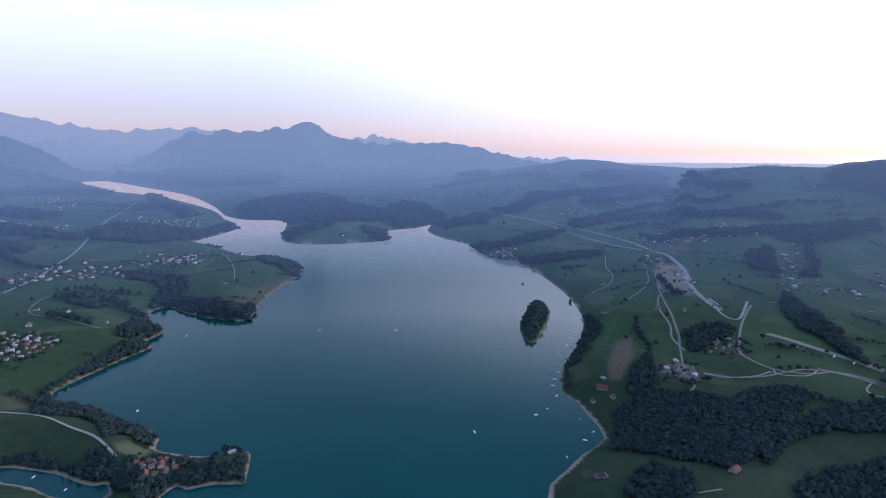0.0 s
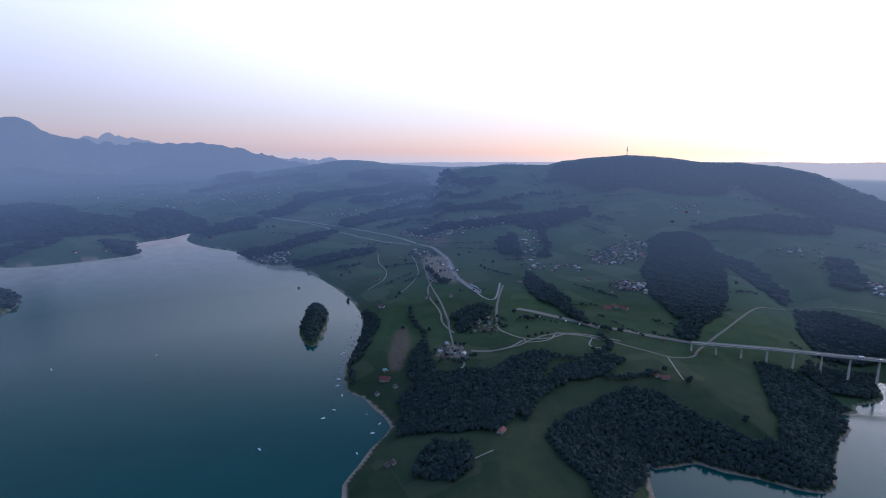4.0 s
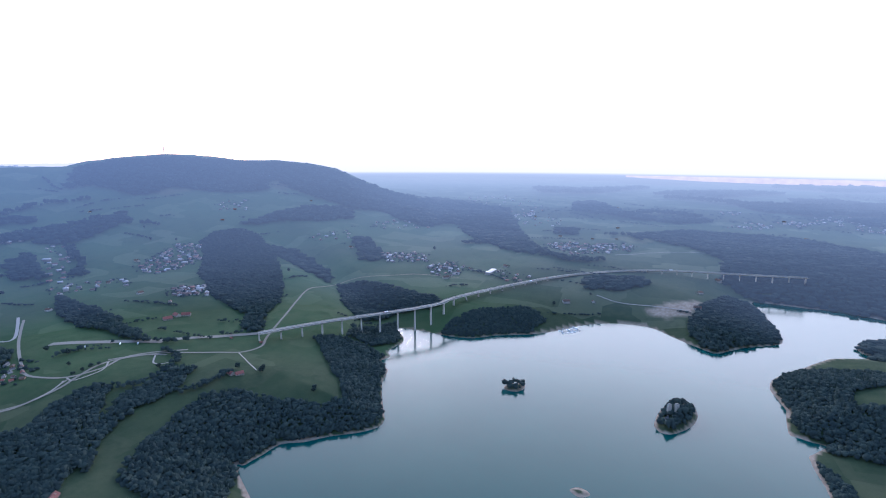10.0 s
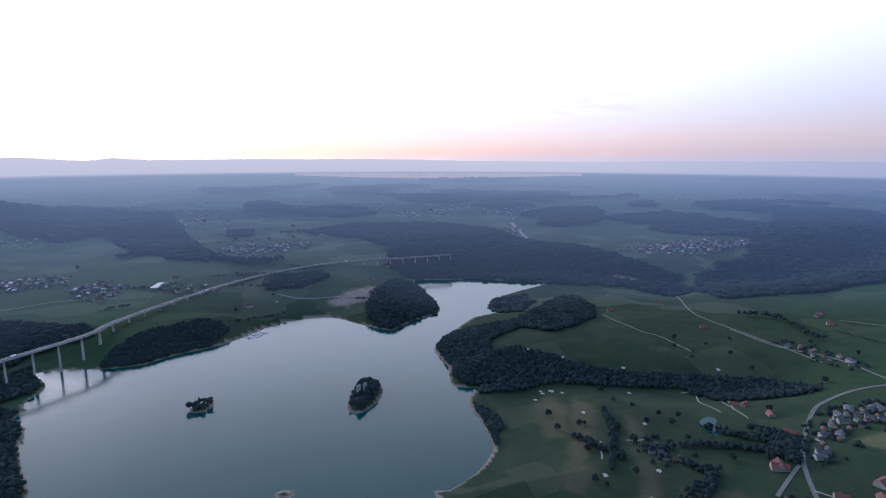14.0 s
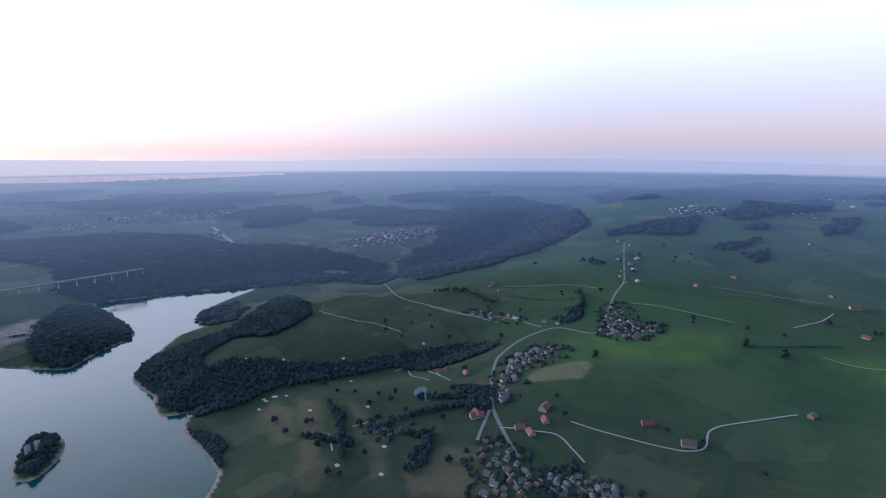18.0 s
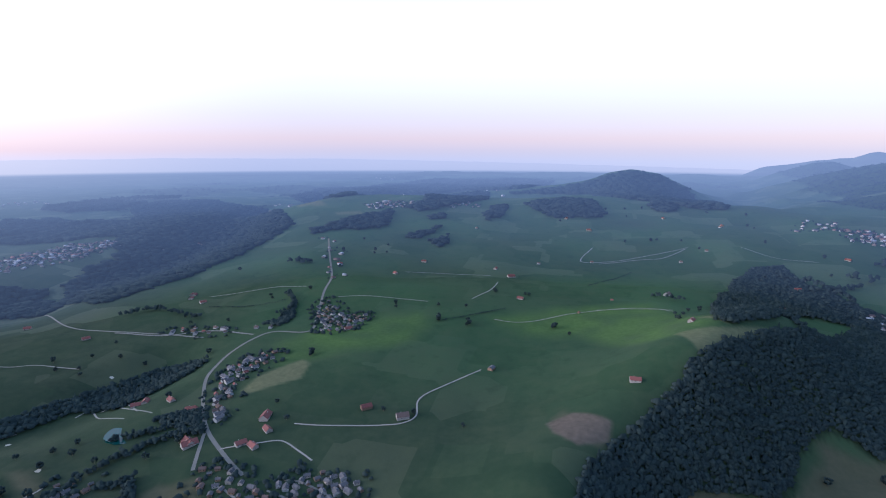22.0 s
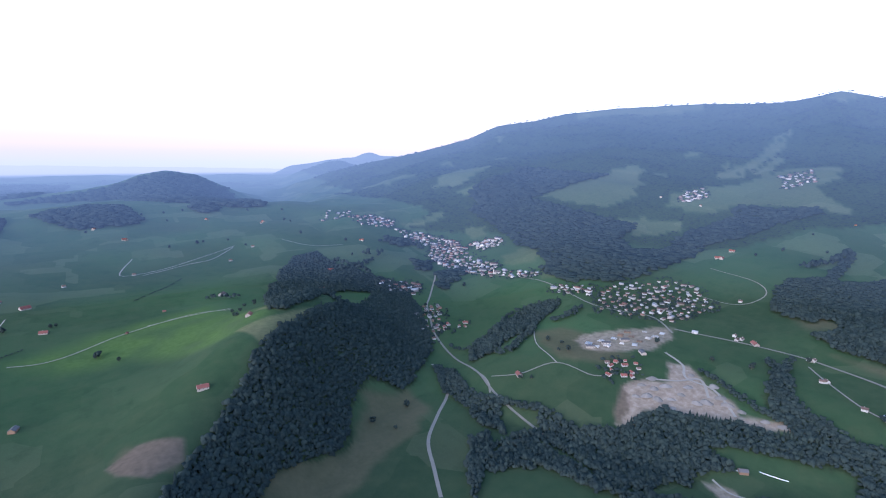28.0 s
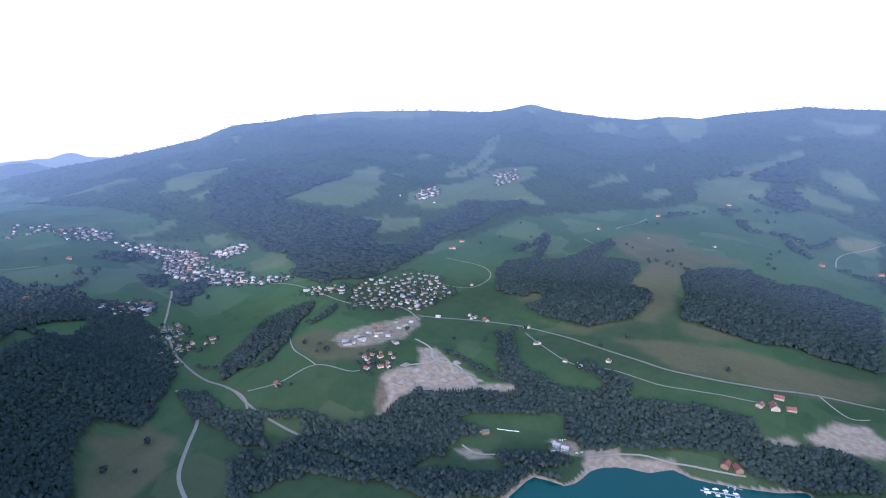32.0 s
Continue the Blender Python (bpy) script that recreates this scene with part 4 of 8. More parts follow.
WOODS.append(('mixed', ((4111, -1860), (4255, -2067), (4297, -2327), (3335, -1820), (3237, -1586), (3345, -1524))))
WOODS.append(('mixed', ((5981, -1307), (6454, -1995), (6161, -2446), (5973, -2877), (5525, -2803), (4944, -2309), (5217, -2168), (5132, -1732), (5190, -1283))))
WOODS.append(('mixed', ((7688, 1407), (7677, 590), (8610, -214), (6829, 524), (6742, 1088))))
WOODS.append(('mixed', ((7060, -178), (7927, -975), (7684, -1670), (6579, -813))))
WOODS.append(('mixed', ((10113, -2002), (10436, -3203), (9992, -4110), (8745, -2690))))
WOODS.append(('mixed', ((4273, -116), (4381, -380), (4274, -538), (4079, -275))))
WOODS.append(('mixed', ((4715, -1427), (5028, -1918), (4711, -2044), (4350, -1590))))
WOODS.append(('mixed', ((3549, 509), (3620, 387), (3373, 353), (3349, 447))))
WOODS.append(('mixed', ((6556, -1497), (6790, -1922), (5940, -2058), (6103, -2549), (5978, -3039), (5248, -2601), (4978, -2181), (5224, -1806), (5872, -1555))))
WOODS.append(('mixed', ((5955, -863), (5988, -1153), (5430, -1299), (5812, -1589), (5405, -1716), (4943, -1345), (5173, -989))))
WOODS.append(('mixed', ((3932, -1759), (4450, -2122), (4334, -2301), (3886, -2287), (3326, -1931), (3316, -1713), (3502, -1623))))
WOODS.append(('mixed', ((3541, -2105), (3776, -2458), (3808, -2768), (3609, -2984), (3045, -2729), (2922, -2574), (3168, -2508), (3270, -2223))))
WOODS.append(('mixed', ((4378, -2854), (4791, -3266), (4589, -3281), (4173, -2969))))
WOODS.append(('mixed', ((4360, -3532), (4542, -4091), (4350, -4299), (3882, -4138), (3633, -3591), (3918, -3382))))
WOODS.append(('mixed', ((2360, -2332), (2801, -2924), (3645, -3725), (3864, -4296), (3315, -4369), (2639, -3793), (2306, -3622), (1581, -2659), (1424, -2454), (1414, -2280), (1460, -2110), (1468, -1945), (1433, -1742), (1523, -1627), (1769, -1590), (1978, -1630), (2064, -1856), (2016, -2062), (1902, -2211), (1913, -2423), (2147, -2547), (2224, -2476))))
WOODS.append(('mixed', ((2823, -4949), (3021, -5933), (2737, -6524), (1935, -5699), (1681, -6452), (1883, -8497), (1413, -8701), (902, -7467), (766, -7472), (493, -4855), (788, -5385), (1288, -5864), (1423, -5156), (1868, -5081), (1525, -3224), (2561, -4596))))
WOODS.append(('mixed', ((957, -2967), (924, -3165), (1175, -4695), (982, -4825), (800, -4797), (784, -4530), (696, -3209), (794, -2998), (864, -2886))))
WOODS.append(('mixed', ((496, -2816), (491, -3080), (445, -3194), (412, -3078), (426, -2882), (461, -2796))))
WOODS.append(('mixed', ((1258, -2326), (1201, -2496), (1170, -2614), (1079, -2734), (1020, -2870), (928, -2505), (1001, -2422), (1142, -2378))))
WOODS.append(('mixed', ((770, -2337), (740, -2432), (684, -2497), (661, -2459), (712, -2348))))
WOODS.append(('mixed', ((641, -2307), (590, -2315), (580, -2404), (558, -2269), (587, -2203))))
WOODS.append(('mixed', ((508, -2884), (485, -3174), (427, -3209), (411, -3035), (466, -2850))))
WOODS.append(('mixed', ((317, -3225), (208, -3295), (78, -3446), (-62, -3389), (-135, -3081), (-85, -3014), (69, -2949), (144, -2939), (165, -3069))))
WOODS.append(('mixed', ((770, -2766), (713, -2875), (690, -2757), (738, -2693))))
WOODS.append(('mixed', ((-426, -3428), (-584, -3760), (-515, -3182), (-431, -3223))))
WOODS.append(('mixed', ((-355, -1515), (-428, -1743), (-514, -1838), (-612, -2028), (-713, -2122), (-709, -1967), (-710, -1817), (-816, -1782), (-777, -1743), (-659, -1766), (-628, -1827), (-547, -1707), (-399, -1314), (-350, -1247))))
WOODS.append(('mixed', ((-1077, -2195), (-1190, -2258), (-1214, -2197), (-1119, -2145))))
HEDGES = []
HEDGES.append((40, ((875, 3631), (1161, 3955), (1452, 4201), (1867, 4576), (1764, 3753), (1994, 3744))))
HEDGES.append((40, ((1041, 3289), (1348, 3553), (1479, 3343), (1762, 3287), (2169, 3389), (2395, 3263))))
HEDGES.append((60, ((1520, 2812), (1732, 2871), (1946, 2874), (2148, 2822), (2206, 2724))))
HEDGES.append((60, ((530, 4289), (723, 4669), (938, 5043), (1409, 5227))))
HEDGES.append((50, ((923, 4960), (1420, 5065), (2086, 5740), (1994, 4459))))
HEDGES.append((250, ((-5177, 9287), (-4418, 9763), (-3417, 9805), (-2590, 8434))))
HEDGES.append((200, ((-3786, 7317), (-3168, 7493), (-2367, 7444))))
HEDGES.append((150, ((-24, 6734), (579, 7240), (1301, 7064))))
HEDGES.append((40, ((1567, 2533), (1436, 2352), (1390, 2191))))
HEDGES.append((30, ((1165, 1757), (1079, 1590), (1045, 1437), (1041, 1304), (1009, 1224))))
HEDGES.append((25, ((1770, 2555), (1540, 2152))))
HEDGES.append((80, ((2616, 3731), (2771, 3293), (3215, 2696))))
HEDGES.append((12, ((-1357, 1829), (-1287, 1872), (-1189, 1877), (-1037, 1935))))
HEDGES.append((20, ((-1295, 1767), (-1204, 1804), (-1078, 1786))))
HEDGES.append((14, ((-1205, 1588), (-1080, 1555), (-1046, 1529))))
HEDGES.append((16, ((-2028, 2412), (-1660, 2130), (-1574, 2205))))
HEDGES.append((18, ((-1303, 2948), (-1137, 2924), (-946, 2819))))
HEDGES.append((20, ((2163, 2619), (2227, 2556), (2235, 2497))))
HEDGES.append((16, ((779, 1032), (809, 1000), (868, 995), (944, 1031), (974, 1107))))
HEDGES.append((14, ((818, 891), (868, 873), (936, 865))))
HEDGES.append((12, ((1003, 1302), (1005, 1205), (1020, 1139), (1047, 1103))))
HEDGES.append((30, ((3383, 170), (3388, 36), (3242, -30))))
HEDGES.append((60, ((2795, 867), (2899, 694), (2940, 623), (2673, 447), (2490, 277), (2533, 158))))
HEDGES.append((80, ((4433, 128), (4708, -195), (4454, -413))))
HEDGES.append((80, ((3821, -1602), (4125, -1879), (4276, -2323), (3836, -2236), (3402, -1723))))
HEDGES.append((100, ((3658, -2326), (3547, -2744), (3107, -2769))))
HEDGES.append((100, ((4240, -3513), (4356, -4322), (3861, -4448))))
HEDGES.append((120, ((5178, -3417), (5127, -2586), (5024, -1802))))
HEDGES.append((120, ((6346, -333), (5629, -1248), (6020, -2016))))
HEDGES.append((10, ((869, -475), (746, -504))))
HEDGES.append((10, ((921, -572), (825, -534), (723, -470))))
HEDGES.append((12, ((753, -559), (748, -623), (722, -659))))
HEDGES.append((12, ((663, -618), (613, -557), (615, -521))))
HEDGES.append((20, ((728, -769), (671, -769), (632, -740))))
HEDGES.append((14, ((695, -752), (727, -730), (759, -710), (777, -698))))
HEDGES.append((3, ((348, -1321), (285, -1380), (189, -1480))))
HEDGES.append((3, ((-43, -1789), (-197, -2027))))
HEDGES.append((10, ((800, -1290), (795, -1368), (867, -1451))))
HEDGES.append((6, ((1292, -1218), (1230, -1294), (1024, -1245))))
HEDGES.append((10, ((778, -2385), (712, -2436), (656, -2538))))
HEDGES.append((9, ((616, -2232), (583, -2405))))
HEDGES.append((12, ((-679, -1829), (-812, -1879), (-894, -1954))))
HEDGES.append((16, ((-1115, -2244), (-1220, -2213), (-1217, -2128))))
HEDGES.append((25, ((-541, -1653), (-524, -1361), (-621, -1404), (-763, -1438))))
HEDGES.append((16, ((-1099, -2264), (-1203, -2171))))
HEDGES.append((12, ((-657, -1971), (-732, -1938), (-809, -1795))))
HEDGES.append((14, ((-2803, -103), (-2714, -52), (-2760, 98), (-2683, 179), (-2920, 271))))
HEDGES.append((8, ((-2659, 77), (-2525, 173))))
HEDGES.append((16, ((-2488, 244), (-2409, 384))))
HEDGES.append((8, ((-2717, -407), (-3012, -141), (-3136, 51))))
HEDGES.append((20, ((-957, -1171), (-1068, -1155), (-854, -1030), (-819, -1115))))
HEDGES.append((12, ((-475, -652), (-542, -727), (-604, -757), (-689, -755))))
HEDGES.append((16, ((-1125, -496), (-1170, -531), (-1333, -576))))
HEDGES.append((10, ((-778, -1186), (-808, -1147), (-886, -1149), (-1032, -1254), (-1138, -1218))))
HEDGES.append((12, ((627, 1654), (579, 1511), (559, 1372), (505, 1226))))
HEDGES.append((10, ((545, 2421), (577, 2382), (641, 2361))))
HEDGES.append((10, ((875, 2100), (838, 1884), (892, 1873))))
HEDGES.append((22, ((684, 1427), (758, 1500), (838, 1525))))
HEDGES.append((5, ((1066, -1336), (950, -1333), (871, -1374), (835, -1415))))
HEDGES.append((6, ((1051, -1785), (961, -1792))))
HEDGES.append((12, ((782, -2380), (703, -2429), (662, -2501))))
HEDGES.append((10, ((-880, -2010), (-952, -2001))))
HEDGES.append((30, ((-1061, -2207), (-1156, -2230), (-1195, -2175))))
HEDGES.append((10, ((-215, -1671), (-302, -1608))))
HEDGES.append((12, ((-2907, -182), (-2884, -107))))
HEDGES.append((22, ((-2829, -97), (-2734, -77), (-2727, 9), (-2735, 72), (-2595, 108), (-2558, 142))))
HEDGES.append((16, ((-1926, -833), (-2007, -806), (-2099, -795), (-2176, -794))))
HEDGES.append((25, ((-3317, -73), (-3273, -8), (-3204, 111))))
HEDGES.append((40, ((-3627, -322), (-3744, -184))))
HEDGES.append((14, ((-1113, -663), (-1099, -600), (-1087, -542), (-1083, -501), (-1095, -450))))
HEDGES.append((25, ((-1285, -600), (-1235, -544), (-1153, -496), (-1130, -428), (-1117, -378))))
HEDGES.append((40, ((-1210, -333), (-1190, -277), (-1165, -239))))
HEDGES.append((14, ((724, -662), (694, -705), (632, -748))))
HEDGES.append((12, ((700, -592), (653, -605), (630, -547))))
HEDGES.append((20, ((-896, 1783), (-777, 1750), (-670, 1743), (-684, 1855))))
HEDGES.append((20, ((-947, 2775), (-834, 2729), (-656, 2428))))
HEDGES.append((30, ((-911, 1164), (-905, 1248), (-891, 1316), (-868, 1395), (-864, 1484))))
HEDGES.append((18, ((-1073, 1751), (-956, 1698), (-872, 1583))))
HEDGES.append((16, ((-957, 1125), (-878, 1086), (-798, 1089), (-718, 1079))))
HEDGES.append((12, ((320, 1348), (318, 1253), (301, 1211))))
HEDGES.append((25, ((356, 1381), (413, 1504), (506, 1674))))
HEDGES.append((18, ((-1062, -1084), (-1118, -1077), (-1171, -1095))))
CLEARINGS = []
CLEARINGS.append((((-1859, -4332), (-2023, -4364), (-2121, -4200), (-2225, -3969), (-2143, -3865), (-1998, -3963), (-1897, -4098))))
CLEARINGS.append((((-1938, -3195), (-2072, -3342), (-2302, -3491), (-2487, -3341), (-2458, -3204), (-2286, -3199), (-2121, -3155), (-1975, -3126))))
CLEARINGS.append((((-2050, -2574), (-2214, -2563), (-2193, -2489), (-2029, -2497))))
CLEARINGS.append((((-2702, -4385), (-2692, -4155), (-2628, -4100))))
CLEARINGS.append((((-3247, -4260), (-3451, -4348), (-3249, -4137))))
CLEARINGS.append((((-2028, -2211), (-2243, -2275), (-2509, -2343), (-2695, -2316), (-2925, -2285), (-2672, -2100), (-2532, -1913), (-2367, -1929), (-2292, -1809), (-2098, -1881), (-2021, -2011))))
CLEARINGS.append((((-4528, -4395), (-4847, -4163), (-5053, -3747), (-5060, -3291), (-4761, -3530), (-4576, -3930), (-4351, -4224))))
CLEARINGS.append((((-2437, -1666), (-2610, -1574), (-2924, -1527), (-3293, -1599), (-3440, -1348), (-3130, -1240), (-2881, -1255), (-2726, -1027), (-2637, -992), (-2596, -1285), (-2452, -1408), (-2343, -1444), (-2294, -1640))))
CLEARINGS.append((((-2061, -1679), (-2142, -1617), (-2179, -1471), (-2127, -1419), (-1973, -1457))))
CLEARINGS.append((((-3026, -1829), (-3341, -1838), (-3889, -1968), (-4539, -2136), (-4755, -2212), (-3925, -1914), (-3339, -1749), (-2932, -1730))))
CLEARINGS.append((((-3373, -2272), (-3468, -2249), (-3432, -2185), (-3326, -2205))))
CLEARINGS.append((((-5398, -1576), (-5777, -1608), (-5816, -1426), (-5361, -1512))))
CLEARINGS.append((((-6122, -1048), (-6227, -939), (-6216, -643), (-5837, -563), (-5279, -571), (-5128, -673), (-4981, -692), (-5539, -735), (-5702, -898))))
CLEARINGS.append((((-5190, 44), (-5259, 188), (-4952, 183), (-5033, 95))))
CLEARINGS.append((((-3062, -325), (-3594, -336), (-3758, -270), (-4162, -98), (-4571, 38), (-4678, 180), (-4431, 177), (-4036, -9), (-3713, -77), (-3631, 2), (-3244, -56), (-3080, -207))))
CLEARINGS.append((((-3582, 88), (-3678, 147), (-3660, 166), (-3517, 164), (-3484, 112))))
CLEARINGS.append((((-3147, -627), (-3355, -556), (-3263, -456), (-3040, -523))))
CLEARINGS.append((((-3112, -916), (-3574, -884), (-3466, -823), (-3095, -880))))
CLEARINGS.append((((-1855, -4253), (-2031, -4202), (-2219, -3955), (-2083, -3903), (-1931, -3945))))
CLEARINGS.append((((-1922, -3187), (-2086, -3358), (-2393, -3405), (-2450, -3213), (-2229, -3217), (-2007, -3106))))
CLEARINGS.append((((-2649, -4307), (-2687, -4111), (-2624, -4044))))
CLEARINGS.append((((-3403, -4445), (-3463, -4345), (-3256, -4143))))
CLEARINGS.append((((-2750, -3652), (-2869, -3561), (-2758, -3447))))
CLEARINGS.append((((-2060, -2602), (-2220, -2514), (-2146, -2447), (-2021, -2519))))
CLEARINGS.append((((-1285, -2511), (-1457, -2539), (-1616, -2585), (-1562, -2469), (-1389, -2426))))
CLEARINGS.append((((-1532, -2234), (-1580, -2120), (-1509, -2014), (-1459, -2102))))
CLEARINGS.append((((-1416, -1780), (-1568, -1713), (-1532, -1639), (-1389, -1564), (-1334, -1657))))
CLEARINGS.append((((-1372, -1481), (-1492, -1468), (-1344, -1306), (-1300, -1405))))
CLEARINGS.append((((-2957, -1738), (-3197, -1720), (-3528, -1809), (-3344, -1742), (-2986, -1672))))
CLEARINGS.append((((-3730, -1964), (-4280, -2131), (-4689, -2165), (-4195, -2070), (-3696, -1897))))
CLEARINGS.append((((-3378, -2285), (-3491, -2223), (-3382, -2170))))
CLEARINGS.append((((-2787, -2089), (-2883, -2037), (-2735, -1947))))
CLEARINGS.append((((-3457, -905), (-3692, -829), (-3518, -765), (-3352, -854))))
CLEARINGS.append((((-3924, -767), (-4057, -724), (-3819, -667))))
CLEARINGS.append((((-3150, -1882), (-3366, -1950), (-3192, -1843))))
CLEARINGS.append((((-2045, -2233), (-2410, -2308), (-2871, -2295), (-2827, -2157), (-2437, -1971), (-2378, -1851), (-2089, -1809), (-2034, -1936))))
CLEARINGS.append((((-2422, -1722), (-2692, -1697), (-2886, -1613), (-3245, -1588), (-3288, -1400), (-2848, -1200), (-2707, -1309), (-2486, -1426), (-2330, -1538))))
CLEARINGS.append((((-1890, -2896), (-2046, -2749), (-2320, -2755), (-2313, -2637), (-2024, -2606), (-1864, -2729))))
CLEARINGS.append((((-2134, -2221), (-2370, -2404), (-2624, -2336), (-2384, -2283))))
CLEARINGS.append((((-2041, -1699), (-2135, -1591), (-2197, -1469), (-2071, -1457), (-1881, -1474))))
CLEARINGS.append((((-6045, -1035), (-39635, -4362), (-5776, -578), (-5072, -628), (-5156, -731))))
CLEARINGS.append((((-5916, 227), (-5939, 750), (-5681, 718), (-5642, 500), (-5807, 267))))
CLEARINGS.append((((-3490, 74), (-3747, 185), (-3654, 314), (-3487, 424), (-3403, 275))))
CLEARINGS.append((((-4192, 255), (-4304, 409), (-3894, 511), (-3700, 527), (-3753, 372), (-3944, 275))))
CLEARINGS.append((((-5459, -1625), (-5905, -1460), (-5621, -1358), (-5298, -1465))))
CLEARINGS.append((((-4388, -4619), (-4895, -4066), (-5309, -3414), (-5058, -3252), (-4697, -3902))))
CLEARINGS.append((((-5754, -2493), (-5825, -2388), (-5927, -2191), (-5494, -2250))))
CLEARINGS.append((((-2043, -3346), (-2466, -3672), (-2460, -3213), (-1996, -2983), (-1955, -3149))))
CLEARINGS.append((((-1886, -4342), (-2036, -4097), (-2218, -3906), (-2041, -3956), (-1854, -4034))))
CLEARINGS.append((((-2046, -2607), (-2220, -2545), (-2168, -2464), (-2032, -2518))))
CLEARINGS.append((((-3140, -1665), (-3706, -1824), (-3620, -1735), (-3184, -1605), (-2945, -1722))))
CLEARINGS.append((((-3354, -2279), (-3500, -2223), (-3393, -2155), (-3292, -2188))))
CLEARINGS.append((((-6039, -1201), (-5729, -1245), (-5835, -1103))))
CLEARINGS.append((((-1843, -1154), (-2099, -1079), (-2368, -979), (-2507, -833), (-2752, -626), (-2971, -396), (-3145, -312), (-3552, -390), (-3996, -212), (-4595, 67), (-4516, 168), (-3846, -62), (-3491, -76), (-3269, 100), (-3245, 291), (-3062, 447), (-1056, 205), (-656, -485), (-830, -766), (-1270, -1162), (-1449, -951))))
CLEARINGS.append((((-159, -774), (-443, -1041), (-672, -1130), (-834, -1404), (-678, -1575), (-268, -1193), (267, -1788), (465, -3522), (-206, -4179), (-1467, -5714), (-1545, -4376), (-1612, -3703), (-1373, -2987), (-1587, -2808), (-1543, -2601), (-1322, -2459), (-1445, -2266), (-1566, -1963), (-1605, -1771), (-1423, -1411), (-1383, -1210), (-1604, -1065), (-1878, -1035), (-2562, -854), (-1032, -288))))
CLEARINGS.append((((-801, -3281), (-1651, -5475), (-1611, -4470), (-1592, -3636), (-1627, -3284), (-1553, -2712), (-1295, -2486), (-1023, -2407), (-664, -2388))))
PATCHES = []
PATCHES.append(('ploughed', ((420, 1277), (509, 1474), (554, 1491), (494, 1303), (422, 1183), (397, 1198))))
PATCHES.append(('ploughed', ((1183, 2932), (1239, 2847), (1210, 2570), (1113, 2484), (1104, 2625))))
PATCHES.append(('gravel', ((1923, -45), (1997, -128), (2037, -233), (1887, -190), (1882, -104))))
PATCHES.append(('straw', ((641, -876), (642, -940), (582, -1028), (557, -1008), (543, -943), (617, -873))))
PATCHES.append(('ploughed', ((36, -846), (-7, -878), (-69, -850), (-62, -805), (-16, -774), (21, -805))))
PATCHES.append(('dry', ((-171, -790), (-234, -849), (-325, -874), (-408, -962), (-443, -1041), (-563, -1051), (-570, -971), (-505, -894), (-408, -854), (-327, -778), (-283, -768), (-159, -774))))
PATCHES.append(('dry', ((-1570, -688), (-1661, -637), (-1586, -565), (-1507, -612))))
PATCHES.append(('dry', ((-1833, -373), (-1987, -340), (-1987, -246), (-1691, -206), (-1524, -235), (-1506, -284), (-1768, -296))))
PATCHES.append(('dry', ((-1415, -521), (-1434, -396), (-1503, -291), (-1392, -384))))
PATCHES.append(('dry', ((-1561, -182), (-1575, -99), (-1552, -29), (-1480, -89), (-1493, -158))))
PATCHES.append(('dry', ((-2233, -545), (-2353, -482), (-2420, -312), (-2268, -227), (-2142, -371))))
PATCHES.append(('dry', ((-1382, -306), (-1464, -37), (-1513, 261), (-1389, 245), (-1311, 7), (-1282, -141))))
PATCHES.append(('straw', ((-2965, 274), (-3017, 442), (-2823, 420), (-2781, 283))))
PATCHES.append(('dry', ((-972, -1078), (-1038, -1039), (-1075, -935), (-1041, -802), (-957, -826), (-902, -897), (-928, -1005))))
PATCHES.append(('dry', ((30, -852), (3, -889), (-65, -854), (-70, -834), (-49, -790), (-1, -791))))
PATCHES.append(('dry', ((1059, -479), (1069, -523), (952, -511), (871, -453), (886, -427))))
PATCHES.append(('dry', ((736, -521), (719, -558), (638, -504), (656, -473))))
PATCHES.append(('dry', ((627, -584), (568, -636), (479, -562), (531, -516))))
PATCHES.append(('dry', ((741, -390), (784, -437), (731, -448), (690, -399), (711, -383))))
PATCHES.append(('dry', ((2717, 3085), (2940, 3062), (2887, 2895), (2663, 2887))))
PATCHES.append(('dry', ((3360, 2646), (3621, 2732), (3504, 2479), (3284, 2428))))
PATCHES.append(('straw', ((1163, 5107), (1570, 5408), (1580, 5065), (1176, 4714))))
PATCHES.append(('straw', ((3259, 165), (3521, -70), (3395, -170), (3140, -28))))
PATCHES.append(('gravel', ((-823, -661), (-884, -668), (-922, -725), (-977, -712), (-1024, -687), (-1087, -726), (-1122, -692), (-1075, -635), (-1066, -570), (-1044, -521), (-1006, -537), (-960, -584), (-938, -629), (-901, -646), (-844, -638))))
PATCHES.append(('yard', ((-1011, -952), (-1089, -957), (-1172, -903), (-1272, -854), (-1220, -808), (-1100, -788), (-1027, -846), (-986, -906))))
PATCHES.append(('gravel', ((-1046, -532), (-1080, -473), (-1090, -414), (-1033, -508))))
PATCHES.append(('gravel', ((-1184, 100), (-1258, 149), (-1279, 205), (-1222, 228), (-1160, 221), (-1160, 168), (-1169, 126))))
PATCHES.append(('yard', ((-1136, 25), (-1178, 81), (-1164, 99), (-1130, 63), (-1124, 30))))
PATCHES.append(('yard', ((-842, -485), (-864, -434), (-847, -401), (-819, -434))))
PATCHES.append(('yard', ((-960, -331), (-989, -282), (-952, -260), (-926, -301))))
PATCHES.append(('gravel', ((-962, -262), (-1001, -241), (-1012, -200), (-989, -183), (-1023, -108), (-996, -84), (-967, -138), (-962, -177), (-941, -213), (-888, -240))))
PATCHES.append(('yard', ((901, 2240), (987, 2383), (1063, 2289), (903, 1863), (826, 1910))))
